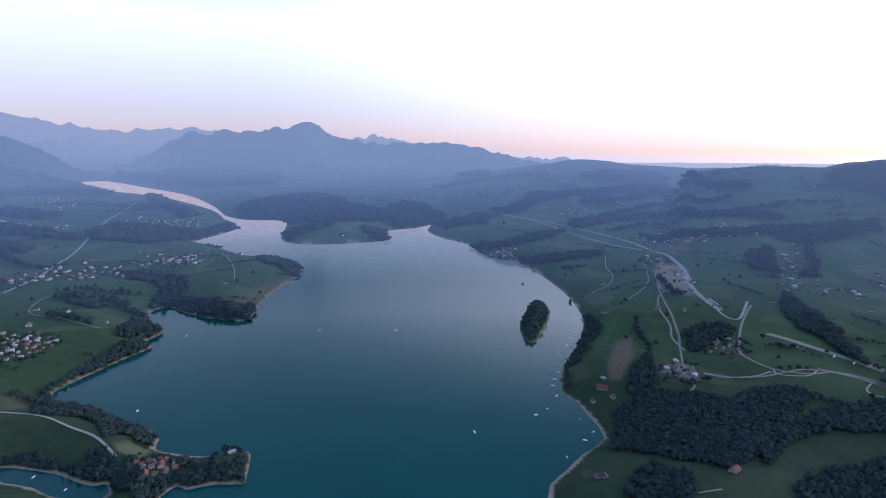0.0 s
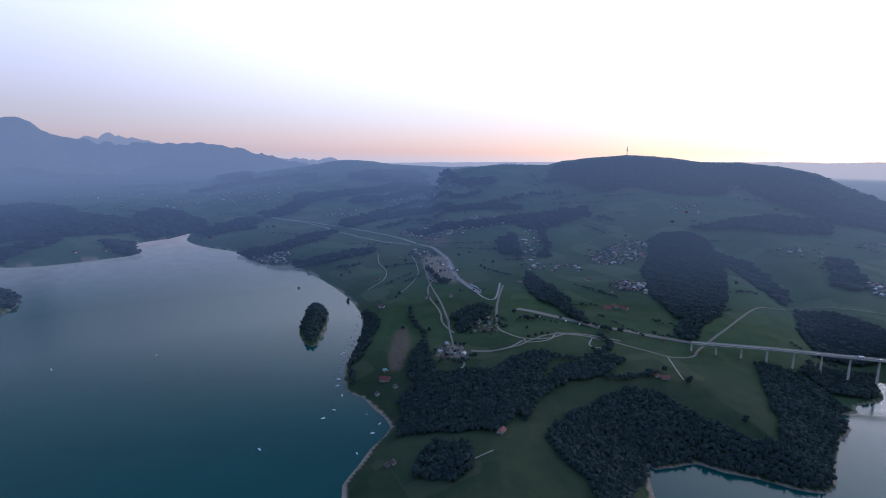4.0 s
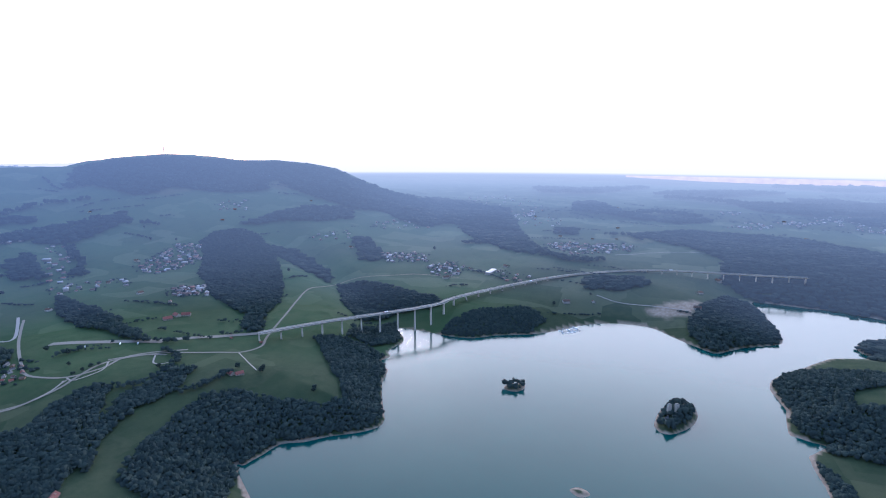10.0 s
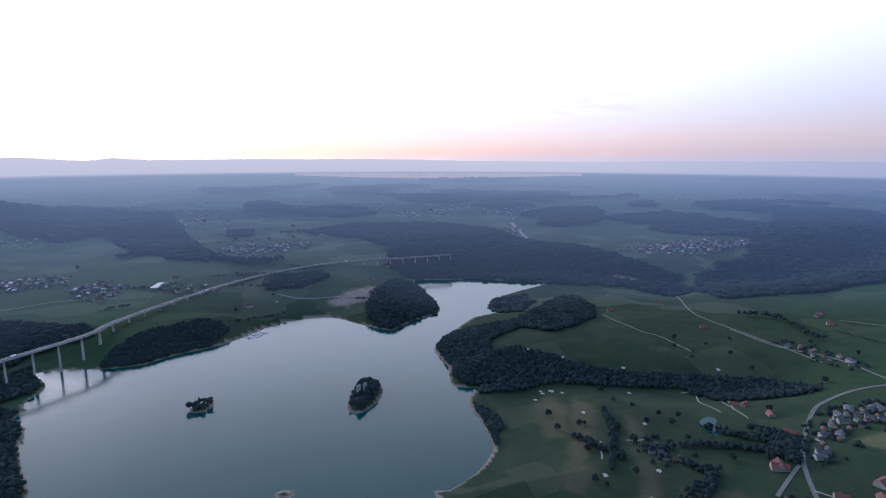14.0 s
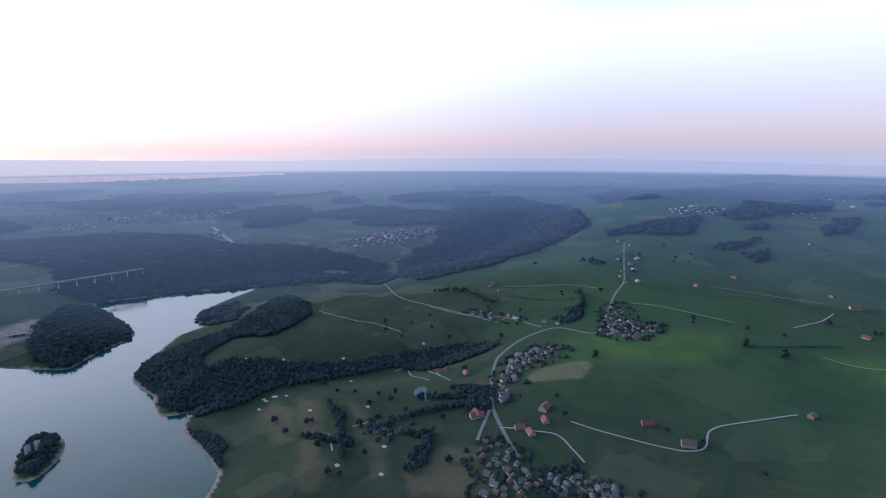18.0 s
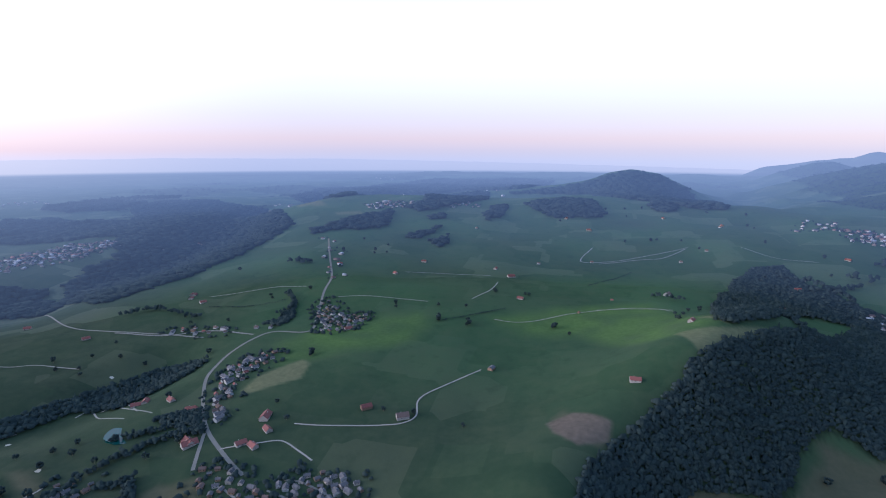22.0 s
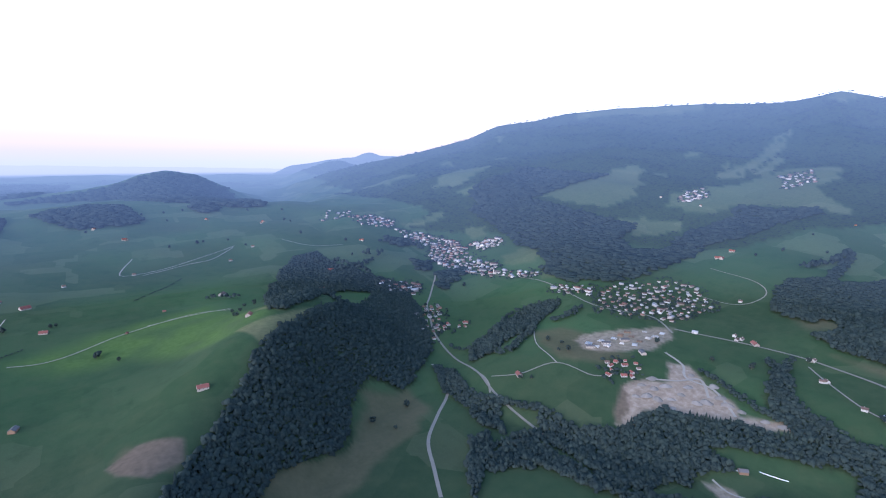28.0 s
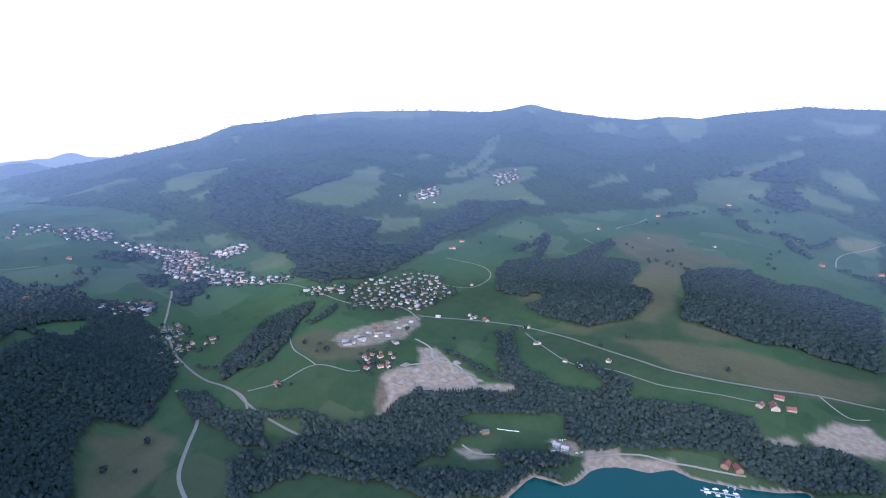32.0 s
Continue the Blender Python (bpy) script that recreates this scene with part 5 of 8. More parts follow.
PATCHES.append(('pond', ((800, -702), (811, -733), (782, -739), (725, -733), (731, -707), (758, -693), (776, -693))))
PATCHES.append(('straw', ((2395, -4237), (1456, -2909), (1422, -2860), (1627, -2894))))
PATCHES.append(('straw', ((1319, -2741), (1183, -2778), (1136, -2708), (1272, -2680))))
PATCHES.append(('straw', ((1640, -2555), (1501, -2530), (1451, -2473), (1563, -2473))))
PATCHES.append(('straw', ((3124, -5205), (3087, -5733), (2829, -5314), (2955, -4975))))
PATCHES.append(('straw', ((-268, -1272), (-337, -1281), (-368, -1292), (-318, -1209))))
PATCHES.append(('dry', ((-2188, -553), (-2306, -468), (-2332, -335), (-2225, -193), (-2234, -34), (-2074, -175), (-1957, -226), (-1767, -217), (-1539, -255), (-1791, -371), (-2000, -348), (-2062, -438))))
PATCHES.append(('dry', ((1026, -558), (945, -562), (820, -498), (751, -432), (764, -406))))
PATCHES.append(('dry', ((884, -602), (841, -612), (750, -546), (758, -527))))
PATCHES.append(('dry', ((649, -547), (609, -617), (546, -625), (487, -548), (575, -497))))
PATCHES.append(('gravel', ((2155, -1328), (2042, -1408), (1987, -1379), (2107, -1305))))
PATCHES.append(('dry', ((-767, 1933), (-725, 2152), (-668, 2407), (-665, 2272), (-692, 1958), (-676, 1758), (-734, 1774))))
PATCHES.append(('dry', ((-965, 1093), (-932, 1131), (-879, 1068), (-910, 1027))))
PATCHES.append(('straw', ((-611, 920), (-576, 972), (-553, 943), (-541, 883), (-591, 899))))
PATCHES.append(('yard', ((528, 1208), (585, 1237), (607, 1188), (584, 1139), (552, 1160))))
PATCHES.append(('ploughed', ((-924, -728), (-987, -714), (-985, -679), (-892, -665), (-827, -656), (-848, -683))))
PATCHES.append(('mown', ((683, -1105), (613, -1215), (509, -1338), (416, -1374), (370, -1297), (374, -1178), (430, -1112), (516, -1068), (582, -1025), (621, -995))))
PATCHES.append(('mown', ((216, -1402), (44, -1510), (-210, -1577), (-307, -1247), (-265, -1127), (-166, -1150), (-16, -1305), (123, -1305))))
PATCHES.append(('straw', ((-206, -1158), (-305, -1182), (-420, -1256), (-359, -1176), (-235, -1048))))
PATCHES.append(('dry', ((-1596, -695), (-1668, -649), (-1588, -565), (-1517, -552))))
SPOT_BUNKERS = [
    (644, -492), (717, -455), (931, -531), (1095, -534), (1103, -514),
    (1083, -661), (1013, -692), (837, -610), (763, -516), (698, -542),
    (1023, -938), (1109, -736), (1202, -618), (1269, -550), (1080, -643),
    (1091, -513), (1067, -484), (1090, -537), (1069, -552)]
VILLAGES = []
VILLAGES.append((24, 'mixed', ((-2923, 3517), (-2493, 3336), (-2278, 3132), (-2609, 3130))))
VILLAGES.append((22, 'mixed', ((-2015, 3596), (-1867, 4068), (-1656, 3668), (-1877, 3408))))
VILLAGES.append((16, 'mixed', ((-3190, 4059), (-3569, 5190), (-2993, 4477), (-2858, 3730))))
VILLAGES.append((26, 'mixed', ((-1666, 1994), (-1599, 2141), (-1345, 2186), (-1265, 2071), (-1437, 1972), (-1552, 1876))))
VILLAGES.append((20, 'mixed', ((-1356, 2281), (-1155, 2486), (-1054, 2317), (-1258, 2191))))
VILLAGES.append((26, 'mixed', ((-1205, 1397), (-1132, 1421), (-1043, 1392), (-1047, 1305), (-1086, 1246))))
VILLAGES.append((15, 'red', ((-568, 859), (-527, 877), (-505, 892), (-459, 865), (-493, 831), (-542, 831))))
VILLAGES.append((70, 'mixed', ((-3272, 10334), (-1406, 10903), (170, 9949), (-33, 8685), (-2078, 8888))))
VILLAGES.append((30, 'mixed', ((-706, 7198), (126, 7313), (420, 6015), (-382, 5738))))
VILLAGES.append((32, 'mixed', ((1140, 3119), (1388, 3317), (1438, 2888), (1364, 2681), (1126, 2706))))
VILLAGES.append((18, 'mixed', ((1455, 2922), (1777, 2892), (1705, 2778), (1439, 2758))))
VILLAGES.append((26, 'mixed', ((1703, 2624), (1776, 2579), (1396, 2025), (1502, 1843), (1426, 1751), (1215, 1883))))
VILLAGES.append((48, 'mixed', ((1641, 1970), (2040, 2152), (2101, 2058), (1834, 1834), (1606, 1847))))
VILLAGES.append((14, 'mixed', ((1438, 1567), (1523, 1490), (1422, 1390), (1372, 1479))))
VILLAGES.append((15, 'mixed', ((748, 1427), (805, 1378), (729, 1244), (673, 1288))))
VILLAGES.append((9, 'grey', ((556, 1246), (615, 1212), (585, 1136), (522, 1175))))
VILLAGES.append((8, 'mixed', ((1020, 4356), (1166, 4293), (1107, 4148), (1003, 4220))))
VILLAGES.append((30, 'mixed', ((1528, 4740), (2000, 4982), (1947, 4373), (1785, 3916), (1528, 4488))))
VILLAGES.append((30, 'mixed', ((607, 6415), (886, 6575), (1064, 6270), (731, 5518), (513, 5534))))
VILLAGES.append((10, 'grey', ((886, 2321), (987, 2383), (1021, 2149), (928, 1890), (835, 1931))))
VILLAGES.append((14, 'grey', ((414, 2782), (235, 2917), (244, 3001), (403, 2833))))
VILLAGES.append((8, 'grey', ((2494, 1708), (2764, 1601), (2586, 1491), (2441, 1625))))
VILLAGES.append((24, 'mixed', ((2364, 1197), (2418, 972), (2267, 907), (2176, 1063))))
VILLAGES.append((14, 'mixed', ((2229, 884), (2218, 708), (2056, 677), (2027, 781))))
VILLAGES.append((7, 'grey', ((2167, 542), (2157, 393), (2028, 369), (2028, 484))))
VILLAGES.append((28, 'mixed', ((2871, 445), (3045, 131), (2934, 4), (2610, 305))))
VILLAGES.append((14, 'mixed', ((3137, 1636), (3519, 1448), (3252, 1263), (2926, 1492))))
VILLAGES.append((26, 'mixed', ((5681, 2062), (5686, 979), (4337, 698), (4362, 1334))))
VILLAGES.append((28, 'mixed', ((4872, -1251), (5310, -2114), (4213, -1760), (4248, -1250))))
VILLAGES.append((9, 'mixed', ((2762, 2573), (2939, 2488), (2786, 2326), (2655, 2441))))
VILLAGES.append((62, 'mixed', ((2397, -1536), (2501, -1772), (2462, -1988), (2388, -2284), (2182, -2133), (2192, -1873), (2266, -1674))))
VILLAGES.append((24, 'mixed', ((2146, -2226), (1947, -2445), (1836, -2314), (2004, -2182))))
VILLAGES.append((26, 'mixed', ((4341, -1456), (4550, -2297), (4099, -2494), (3712, -1422))))
VILLAGES.append((20, 'mixed', ((4152, 1230), (4155, 521), (3727, 436), (3757, 1020))))
VILLAGES.append((14, 'mixed', ((3749, -2637), (3618, -3057), (3333, -2870), (3368, -2419))))
VILLAGES.append((30, 'mixed', ((739, -973), (698, -1028), (673, -1056), (643, -1026), (668, -964), (662, -884), (617, -778), (654, -804), (730, -930))))
VILLAGES.append((38, 'grey', ((726, -1378), (704, -1421), (619, -1312), (548, -1330), (542, -1268), (564, -1200), (618, -1178))))
VILLAGES.append((22, 'grey', ((570, -655), (518, -669), (425, -623), (431, -584), (471, -553))))
VILLAGES.append((20, 'grey', ((425, -652), (368, -695), (294, -682), (295, -666), (372, -617))))
VILLAGES.append((6, 'grey', ((789, -574), (774, -609), (716, -604), (702, -576), (737, -559))))
VILLAGES.append((9, 'mixed', ((1076, -1173), (905, -1189), (871, -1162), (1032, -1140))))
VILLAGES.append((14, 'mixed', ((1153, -3338), (981, -6612), (579, -4551), (945, -3134))))
VILLAGES.append((9, 'mixed', ((1123, -2200), (1043, -2194), (747, -1634), (758, -1479))))
VILLAGES.append((80, 'mixed', ((-1314, -2188), (-1405, -2103), (-1350, -1876), (-1334, -1703), (-1234, -1591), (-1180, -1805), (-1194, -2002))))
VILLAGES.append((18, 'mixed', ((-1416, -2024), (-1514, -1938), (-1507, -1867), (-1403, -1917))))
VILLAGES.append((12, 'mixed', ((-1299, -1622), (-1347, -1479), (-1306, -1426), (-1249, -1559))))
VILLAGES.append((26, 'mixed', ((-846, -1518), (-941, -1502), (-768, -1254), (-722, -1305))))
VILLAGES.append((17, 'mixed', ((-806, -1740), (-966, -1709), (-918, -1617), (-816, -1646))))
VILLAGES.append((22, 'mixed', ((-1114, -2716), (-1319, -2582), (-1224, -2448), (-1078, -2485))))
VILLAGES.append((12, 'mixed', ((-1236, -2421), (-1351, -2332), (-1311, -2236), (-1215, -2290))))
VILLAGES.append((90, 'mixed', ((-1302, -1136), (-1426, -1175), (-1607, -1089), (-1608, -1001), (-1508, -880), (-1314, -862), (-1278, -927), (-1193, -1038))))
VILLAGES.append((16, 'mixed', ((-1266, -1317), (-1338, -1193), (-1270, -1142), (-1227, -1248))))
VILLAGES.append((9, 'red', ((-969, -816), (-1024, -796), (-1026, -742), (-968, -734), (-929, -772))))
VILLAGES.append((24, 'red', ((-3095, -1509), (-3292, -1435), (-3050, -1310), (-2863, -1363))))
VILLAGES.append((15, 'mixed', ((-2464, -1685), (-2669, -1673), (-2563, -1581), (-2390, -1594))))
VILLAGES.append((10, 'mixed', ((-991, -2908), (-1163, -2835), (-1089, -2657), (-941, -2678))))
VILLAGES.append((6, 'red', ((-815, -1338), (-917, -1304), (-890, -1266), (-801, -1300))))
VILLAGES.append((30, 'mixed', ((145, 5637), (369, 5972), (590, 5573), (614, 5088), (411, 5013), (204, 5262))))
VILLAGES.append((10, 'mixed', ((1577, 4805), (1802, 5005), (1677, 4598), (1511, 4471))))
VILLAGES.append((14, 'mixed', ((1898, 5264), (2066, 4700), (1975, 3851), (1886, 4297))))
VILLAGES.append((10, 'mixed', ((833, 4128), (1005, 4215), (1093, 4031), (934, 3932))))
VILLAGES.append((22, 'mixed', ((1038, 3011), (1262, 3240), (1332, 2895), (1487, 2913), (1519, 2830), (1269, 2760), (1147, 2951))))
VILLAGES.append((8, 'mixed', ((1549, 3031), (1769, 2989), (1695, 2900), (1531, 2923))))
VILLAGES.append((9, 'mixed', ((1357, 1496), (1481, 1565), (1505, 1490), (1418, 1433))))
VILLAGES.append((20, 'mixed', ((227, 2959), (378, 2791), (368, 2734), (266, 2808))))
VILLAGES.append((10, 'mixed', ((961, 2519), (1037, 2458), (1004, 2317), (920, 2313))))
VILLAGES.append((8, 'mixed', ((2239, 852), (2277, 766), (2175, 747), (2153, 797))))
VILLAGES.append((9, 'mixed', ((-139, 7515), (107, 7461), (133, 6603), (-89, 6789))))
VILLAGES.append((14, 'mixed', ((-3979, 5155), (-3655, 5156), (-3288, 4701), (-3522, 4617))))
VILLAGES.append((24, 'mixed', ((-2127, 3495), (-2156, 3746), (-1871, 3729), (-1684, 3661), (-1620, 3516), (-1776, 3457))))
VILLAGES.append((16, 'mixed', ((-2708, 3295), (-2526, 3286), (-2361, 3350), (-2278, 3179), (-2481, 3137))))
VILLAGES.append((14, 'mixed', ((-1374, 6434), (-1067, 7631), (-647, 7387), (-915, 6075))))
VILLAGES.append((14, 'mixed', ((-450, 5130), (-143, 5802), (4, 5499), (-225, 4937))))
VILLAGES.append((30, 'mixed', ((-5914, 8547), (-5567, 9144), (-5381, 8980), (-5871, 8736))))
VILLAGES.append((40, 'mixed', ((2426, -1626), (2536, -1920), (2496, -2152), (2253, -2227), (2227, -2003), (2335, -1691))))
VILLAGES.append((12, 'mixed', ((2049, -2281), (1960, -2429), (1876, -2377), (1934, -2200))))
VILLAGES.append((26, 'mixed', ((1225, -2940), (1156, -3152), (982, -3170), (945, -2972), (1128, -2852))))
VILLAGES.append((12, 'mixed', ((4653, -1223), (4911, -1511), (4548, -1611))))
VILLAGES.append((14, 'mixed', ((4155, -1310), (4170, -1643), (3923, -1584))))
VILLAGES.append((8, 'mixed', ((4379, -730), (4198, -891), (4068, -829))))
VILLAGES.append((8, 'mixed', ((3306, -1261), (3134, -1326), (3084, -1205))))
VILLAGES.append((12, 'mixed', ((5149, -3435), (5112, -4055), (4683, -3876))))
VILLAGES.append((10, 'mixed', ((2326, -3652), (2422, -4251), (1580, -2841))))
VILLAGES.append((8, 'mixed', ((5034, -566), (5094, -821), (4767, -730))))
VILLAGES.append((14, 'mixed', ((2901, 466), (3013, 321), (2871, 274), (2742, 380))))
VILLAGES.append((12, 'mixed', ((2960, 220), (3160, 38), (2947, 4), (2861, 152))))
VILLAGES.append((12, 'mixed', ((4032, 1005), (4558, 833), (4232, 773))))
VILLAGES.append((12, 'mixed', ((4406, -932), (4456, -1229), (4149, -1033))))
VILLAGES.append((10, 'mixed', ((3978, -503), (4219, -854), (3993, -773))))
VILLAGES.append((8, 'mixed', ((5749, 1755), (6256, 1419), (5587, 1329))))
VILLAGES.append((14, 'mixed', ((4038, -1550), (4256, -1851), (4039, -1794))))
VILLAGES.append((16, 'mixed', ((878, -3122), (789, -3307), (598, -3299), (578, -3180), (729, -3044))))
VILLAGES.append((14, 'mixed', ((-1105, -2659), (-1247, -2693), (-1307, -2552), (-1221, -2502))))
VILLAGES.append((34, 'mixed', ((-1221, -2263), (-1349, -2290), (-1407, -2111), (-1353, -1984), (-1283, -2080))))
VILLAGES.append((10, 'mixed', ((6692, -12883), (6029, -13371), (4905, -10656))))
VILLAGES.append((14, 'mixed', ((3550, -8884), (3111, -8999), (2867, -8067))))
SPOT_HOUSES = [
    (-1020, 2502, 'red_farm'), (-1026, 1572, 'house'), (-1955, 2565, 'house'), (376, 1169, 'big_red'), (387, 1201, 'green_shed'),
    (481, 795, 'red_farm'), (270, 828, 'house'), (344, 1128, 'house'), (386, 1121, 'house'), (729, 1738, 'house'),
    (-394, 924, 'white_house'), (1175, 1309, 'big_red'), (711, 1720, 'house'), (279, 825, 'house'), (1137, 1631, 'house'),
    (1429, 1873, 'house'), (932, 862, 'red_farm'), (942, 845, 'red_farm'), (1213, 1313, 'big_red'), (1231, 1294, 'big_red')]
SPOT_HOUSES_B = [
    (2144, 565, 'white_hall'), (1935, 129, 'house'), (1680, 382, 'house'), (2805, 194, 'house'), (1145, 946, 'shed'),
    (1123, 1026, 'shed'), (2729, 2393, 'red_farm'), (2493, 2282, 'red_farm'), (1246, -1078, 'red_farm'), (1499, -933, 'red_farm'),
    (1520, -1137, 'red_farm'), (857, -834, 'red_farm'), (698, -806, 'red_farm'), (624, -707, 'big_red'), (1201, -1433, 'red_farm'),
    (1108, -1366, 'red_farm'), (537, -802, 'big_red'), (512, -768, 'red_farm'), (703, -808, 'red_farm'), (535, -723, 'red_farm')]
SPOT_HOUSES_C = [
    (511, -722, 'red_farm'), (628, -710, 'big_red'), (366, -866, 'dark_barn'), (291, -854, 'grey_farm'), (165, -1079, 'grey_barn'),
    (218, -1837, 'big_red'), (286, -1917, 'red_farm'), (158, -1579, 'red_farm'), (-113, -958, 'red_farm'), (-256, -1247, 'red_farm'),
    (-14, -1478, 'shed'), (-109, -1621, 'shed'), (-272, -1686, 'grey_farm'), (-57, -2625, 'red_farm'), (569, -1950, 'red_farm'),
    (626, -1779, 'red_farm'), (1190, -1431, 'red_farm'), (1177, -1398, 'red_farm'), (865, -1828, 'red_farm'), (-428, -2960, 'red_farm')]
SPOT_HOUSES_D = [
    (60, -2899, 'red_farm'), (807, -1189, 'house'), (766, -1191, 'house'), (482, -2579, 'house'), (140, -2066, 'house'),
    (-60, -2129, 'house'), (-388, -2165, 'house'), (-500, -2284, 'house'), (-654, -2768, 'house'), (845, -847, 'red_farm'),
    (775, -840, 'red_farm'), (554, -1209, 'red_farm'), (-787, -912, 'red_farm'), (-1884, -1101, 'red_farm'), (-1970, -1098, 'red_farm'),
    (-577, -1664, 'red_farm'), (-674, -1844, 'red_farm'), (-960, -2216, 'red_farm'), (-674, -2818, 'red_farm'), (-51, -2631, 'red_farm')]
SPOT_HOUSES_E = [
    (-1353, -673, 'red_farm'), (-1351, -705, 'house'), (-1356, -726, 'house'), (-1278, -487, 'house'), (-1368, -544, 'house'),
    (-1599, -850, 'house'), (-2406, -1515, 'house'), (-2393, -1725, 'house'), (-1295, -798, 'white_house'), (-1263, -1611, 'church'),
    (-2477, -905, 'shed'), (-706, -732, 'house'), (-2343, -623, 'red_farm'), (-2720, -446, 'red_farm'), (-3095, -173, 'red_farm'),
    (-2495, 199, 'red_farm'), (-2506, 383, 'red_farm'), (-1249, 51, 'big_red'), (-1260, 81, 'red_farm'), (-1292, 59, 'red_farm')]
SPOT_HOUSES_F = [
    (-1352, -670, 'red_farm'), (-1240, 26, 'red_farm'), (-2336, -165, 'house'), (-2745, 123, 'house'), (-1254, -291, 'house'),
    (-1285, -481, 'house'), (-1363, -551, 'house'), (-1220, -387, 'house'), (-1339, -710, 'house'), (-1214, -350, 'white_house'),
    (-1042, -1, 'dark_barn'), (-1042, -20, 'dark_barn'), (-912, -448, 'grey_barn'), (-954, -311, 'white_house'), (-952, -293, 'white_house'),
    (-1008, -897, 'works_hall'), (-1074, -792, 'works_hall'), (-1052, -886, 'works_hall'), (-1104, -870, 'works_hall'), (-2300, -407, 'shed')]
SPOT_HOUSES_G = [
    (-1885, -1085, 'red_farm'), (540, 1210, 'white_house'), (585, 1164, 'white_house'), (578, 1248, 'white_house')]
SPOT_HOUSES = SPOT_HOUSES + SPOT_HOUSES_B + SPOT_HOUSES_C + SPOT_HOUSES_D + SPOT_HOUSES_E + SPOT_HOUSES_F + SPOT_HOUSES_G
ROADS = []
ROADS.append((20, 'asphalt', ((397, 4326), (672, 3794), (922, 3240), (1032, 2949), (1046, 2657), (1071, 2477), (1030, 2232), (939, 1952), (910, 1780), (901, 1669))))
ROADS.append((20, 'asphalt', ((904, 1420), (943, 1332), (987, 1251), (1018, 1158))))
ROADS.append((20, 'asphalt', ((907, 1425), (982, 1253), (1052, 1148), (1132, 1050), (1205, 988))))
ROADS.append((7, 'asphalt', ((909, 2230), (822, 1975), (747, 1692), (679, 1469), (639, 1369))))
ROADS.append((7, 'asphalt', ((1030, 1722), (900, 1538), (799, 1369), (747, 1262), (760, 1175), (829, 1143), (917, 1155), (1001, 1056))))
ROADS.append((7, 'asphalt', ((610, 1172), (651, 1144), (726, 1134), (782, 1150), (876, 1167), (951, 1104), (1002, 1011), (1057, 942), (1124, 929), (1188, 960), (1326, 1012), (1577, 1111), (1738, 1155), (1928, 1136), (1960, 964), (2031, 816), (2024, 667))))
ROADS.append((3.2, 'track', ((1055, 944), (1018, 889), (980, 827))))
ROADS.append((3.2, 'track', ((917, 2400), (824, 2082), (712, 1913), (648, 1848))))
ROADS.append((3, 'track', ((396, 742), (435, 745))))
ROADS.append((4, 'asphalt', ((612, 1177), (683, 1135), (765, 1156))))
ROADS.append((5, 'asphalt', ((639, 1369), (577, 1198), (564, 1117), (526, 1084))))
ROADS.append((5, 'track', ((-900, 1015), (-826, 1008), (-728, 965), (-653, 933), (-586, 882))))
ROADS.append((10, 'asphalt', ((-1512, 1787), (-1542, 1971), (-1618, 2200), (-1885, 2787), (-2249, 3574), (-2724, 4755))))
ROADS.append((3.2, 'track', ((-1005, 1515), (-1060, 1525), (-1182, 1580), (-1257, 1588), (-1316, 1647), (-1351, 1752), (-1332, 1822))))
ROADS.append((3.2, 'track', ((-1137, 2447), (-1258, 2845), (-1427, 3014))))
ROADS.append((3, 'track', ((-1125, 2671), (-921, 2308), (-845, 2125))))
ROADS.append((5, 'asphalt', ((1990, 123), (1970, 58), (1962, -66), (1932, -183))))
ROADS.append((6, 'asphalt', ((2759, 89), (2880, -85), (2922, -320), (2852, -452))))
ROADS.append((25, 'asphalt', ((3500, -1362), (3099, -1264), (2827, -1206))))
ROADS.append((7, 'asphalt', ((488, -659), (540, -689), (607, -737), (665, -796), (742, -897), (776, -963), (790, -1045), (772, -1124), (742, -1167), (647, -1179), (691, -1308), (747, -1458), (804, -1632), (954, -1926), (1091, -2197))))
ROADS.append((6, 'asphalt', ((789, -1149), (935, -1168), (1051, -1127), (1198, -1124))))
ROADS.append((6, 'asphalt', ((619, -739), (592, -686), (575, -653))))
ROADS.append((3.2, 'track', ((475, -795), (385, -806), (317, -825), (286, -838), (269, -865), (279, -918), (250, -977), (186, -1071))))
ROADS.append((3.2, 'track', ((208, -1386), (131, -1383), (-6, -1474), (-167, -1518), (-255, -1470))))
ROADS.append((3.2, 'track', ((300, -1542), (263, -1638), (251, -1742))))
ROADS.append((3.2, 'track', ((-64, -2315), (-27, -2125), (-284, -2232), (-438, -2329))))
ROADS.append((5, 'asphalt', ((1732, -1357), (1404, -1160), (1232, -1133), (1060, -1135), (929, -1136))))
ROADS.append((3.2, 'track', ((1458, -882), (1292, -892), (1223, -922), (1106, -930))))
ROADS.append((3.2, 'track', ((977, -800), (967, -828), (909, -795), (825, -772))))
ROADS.append((7, 'asphalt', ((-427, -680), (-460, -757), (-500, -845), (-571, -925), (-646, -1003), (-673, -1078), (-688, -1144))))
ROADS.append((6, 'asphalt', ((-889, -1515), (-797, -1324), (-775, -1257), (-761, -1161), (-741, -1027), (-715, -922), (-707, -851), (-711, -763), (-720, -722))))
ROADS.append((6, 'asphalt', ((-889, -1515), (-1027, -1696), (-1122, -1800), (-1224, -1669), (-1281, -1405), (-1223, -1087), (-1285, -933), (-1246, -831))))
ROADS.append((4, 'asphalt', ((-744, -961), (-792, -914), (-882, -886), (-906, -793), (-949, -765))))
ROADS.append((3, 'track', ((-882, -886), (-922, -1001), (-998, -1099))))
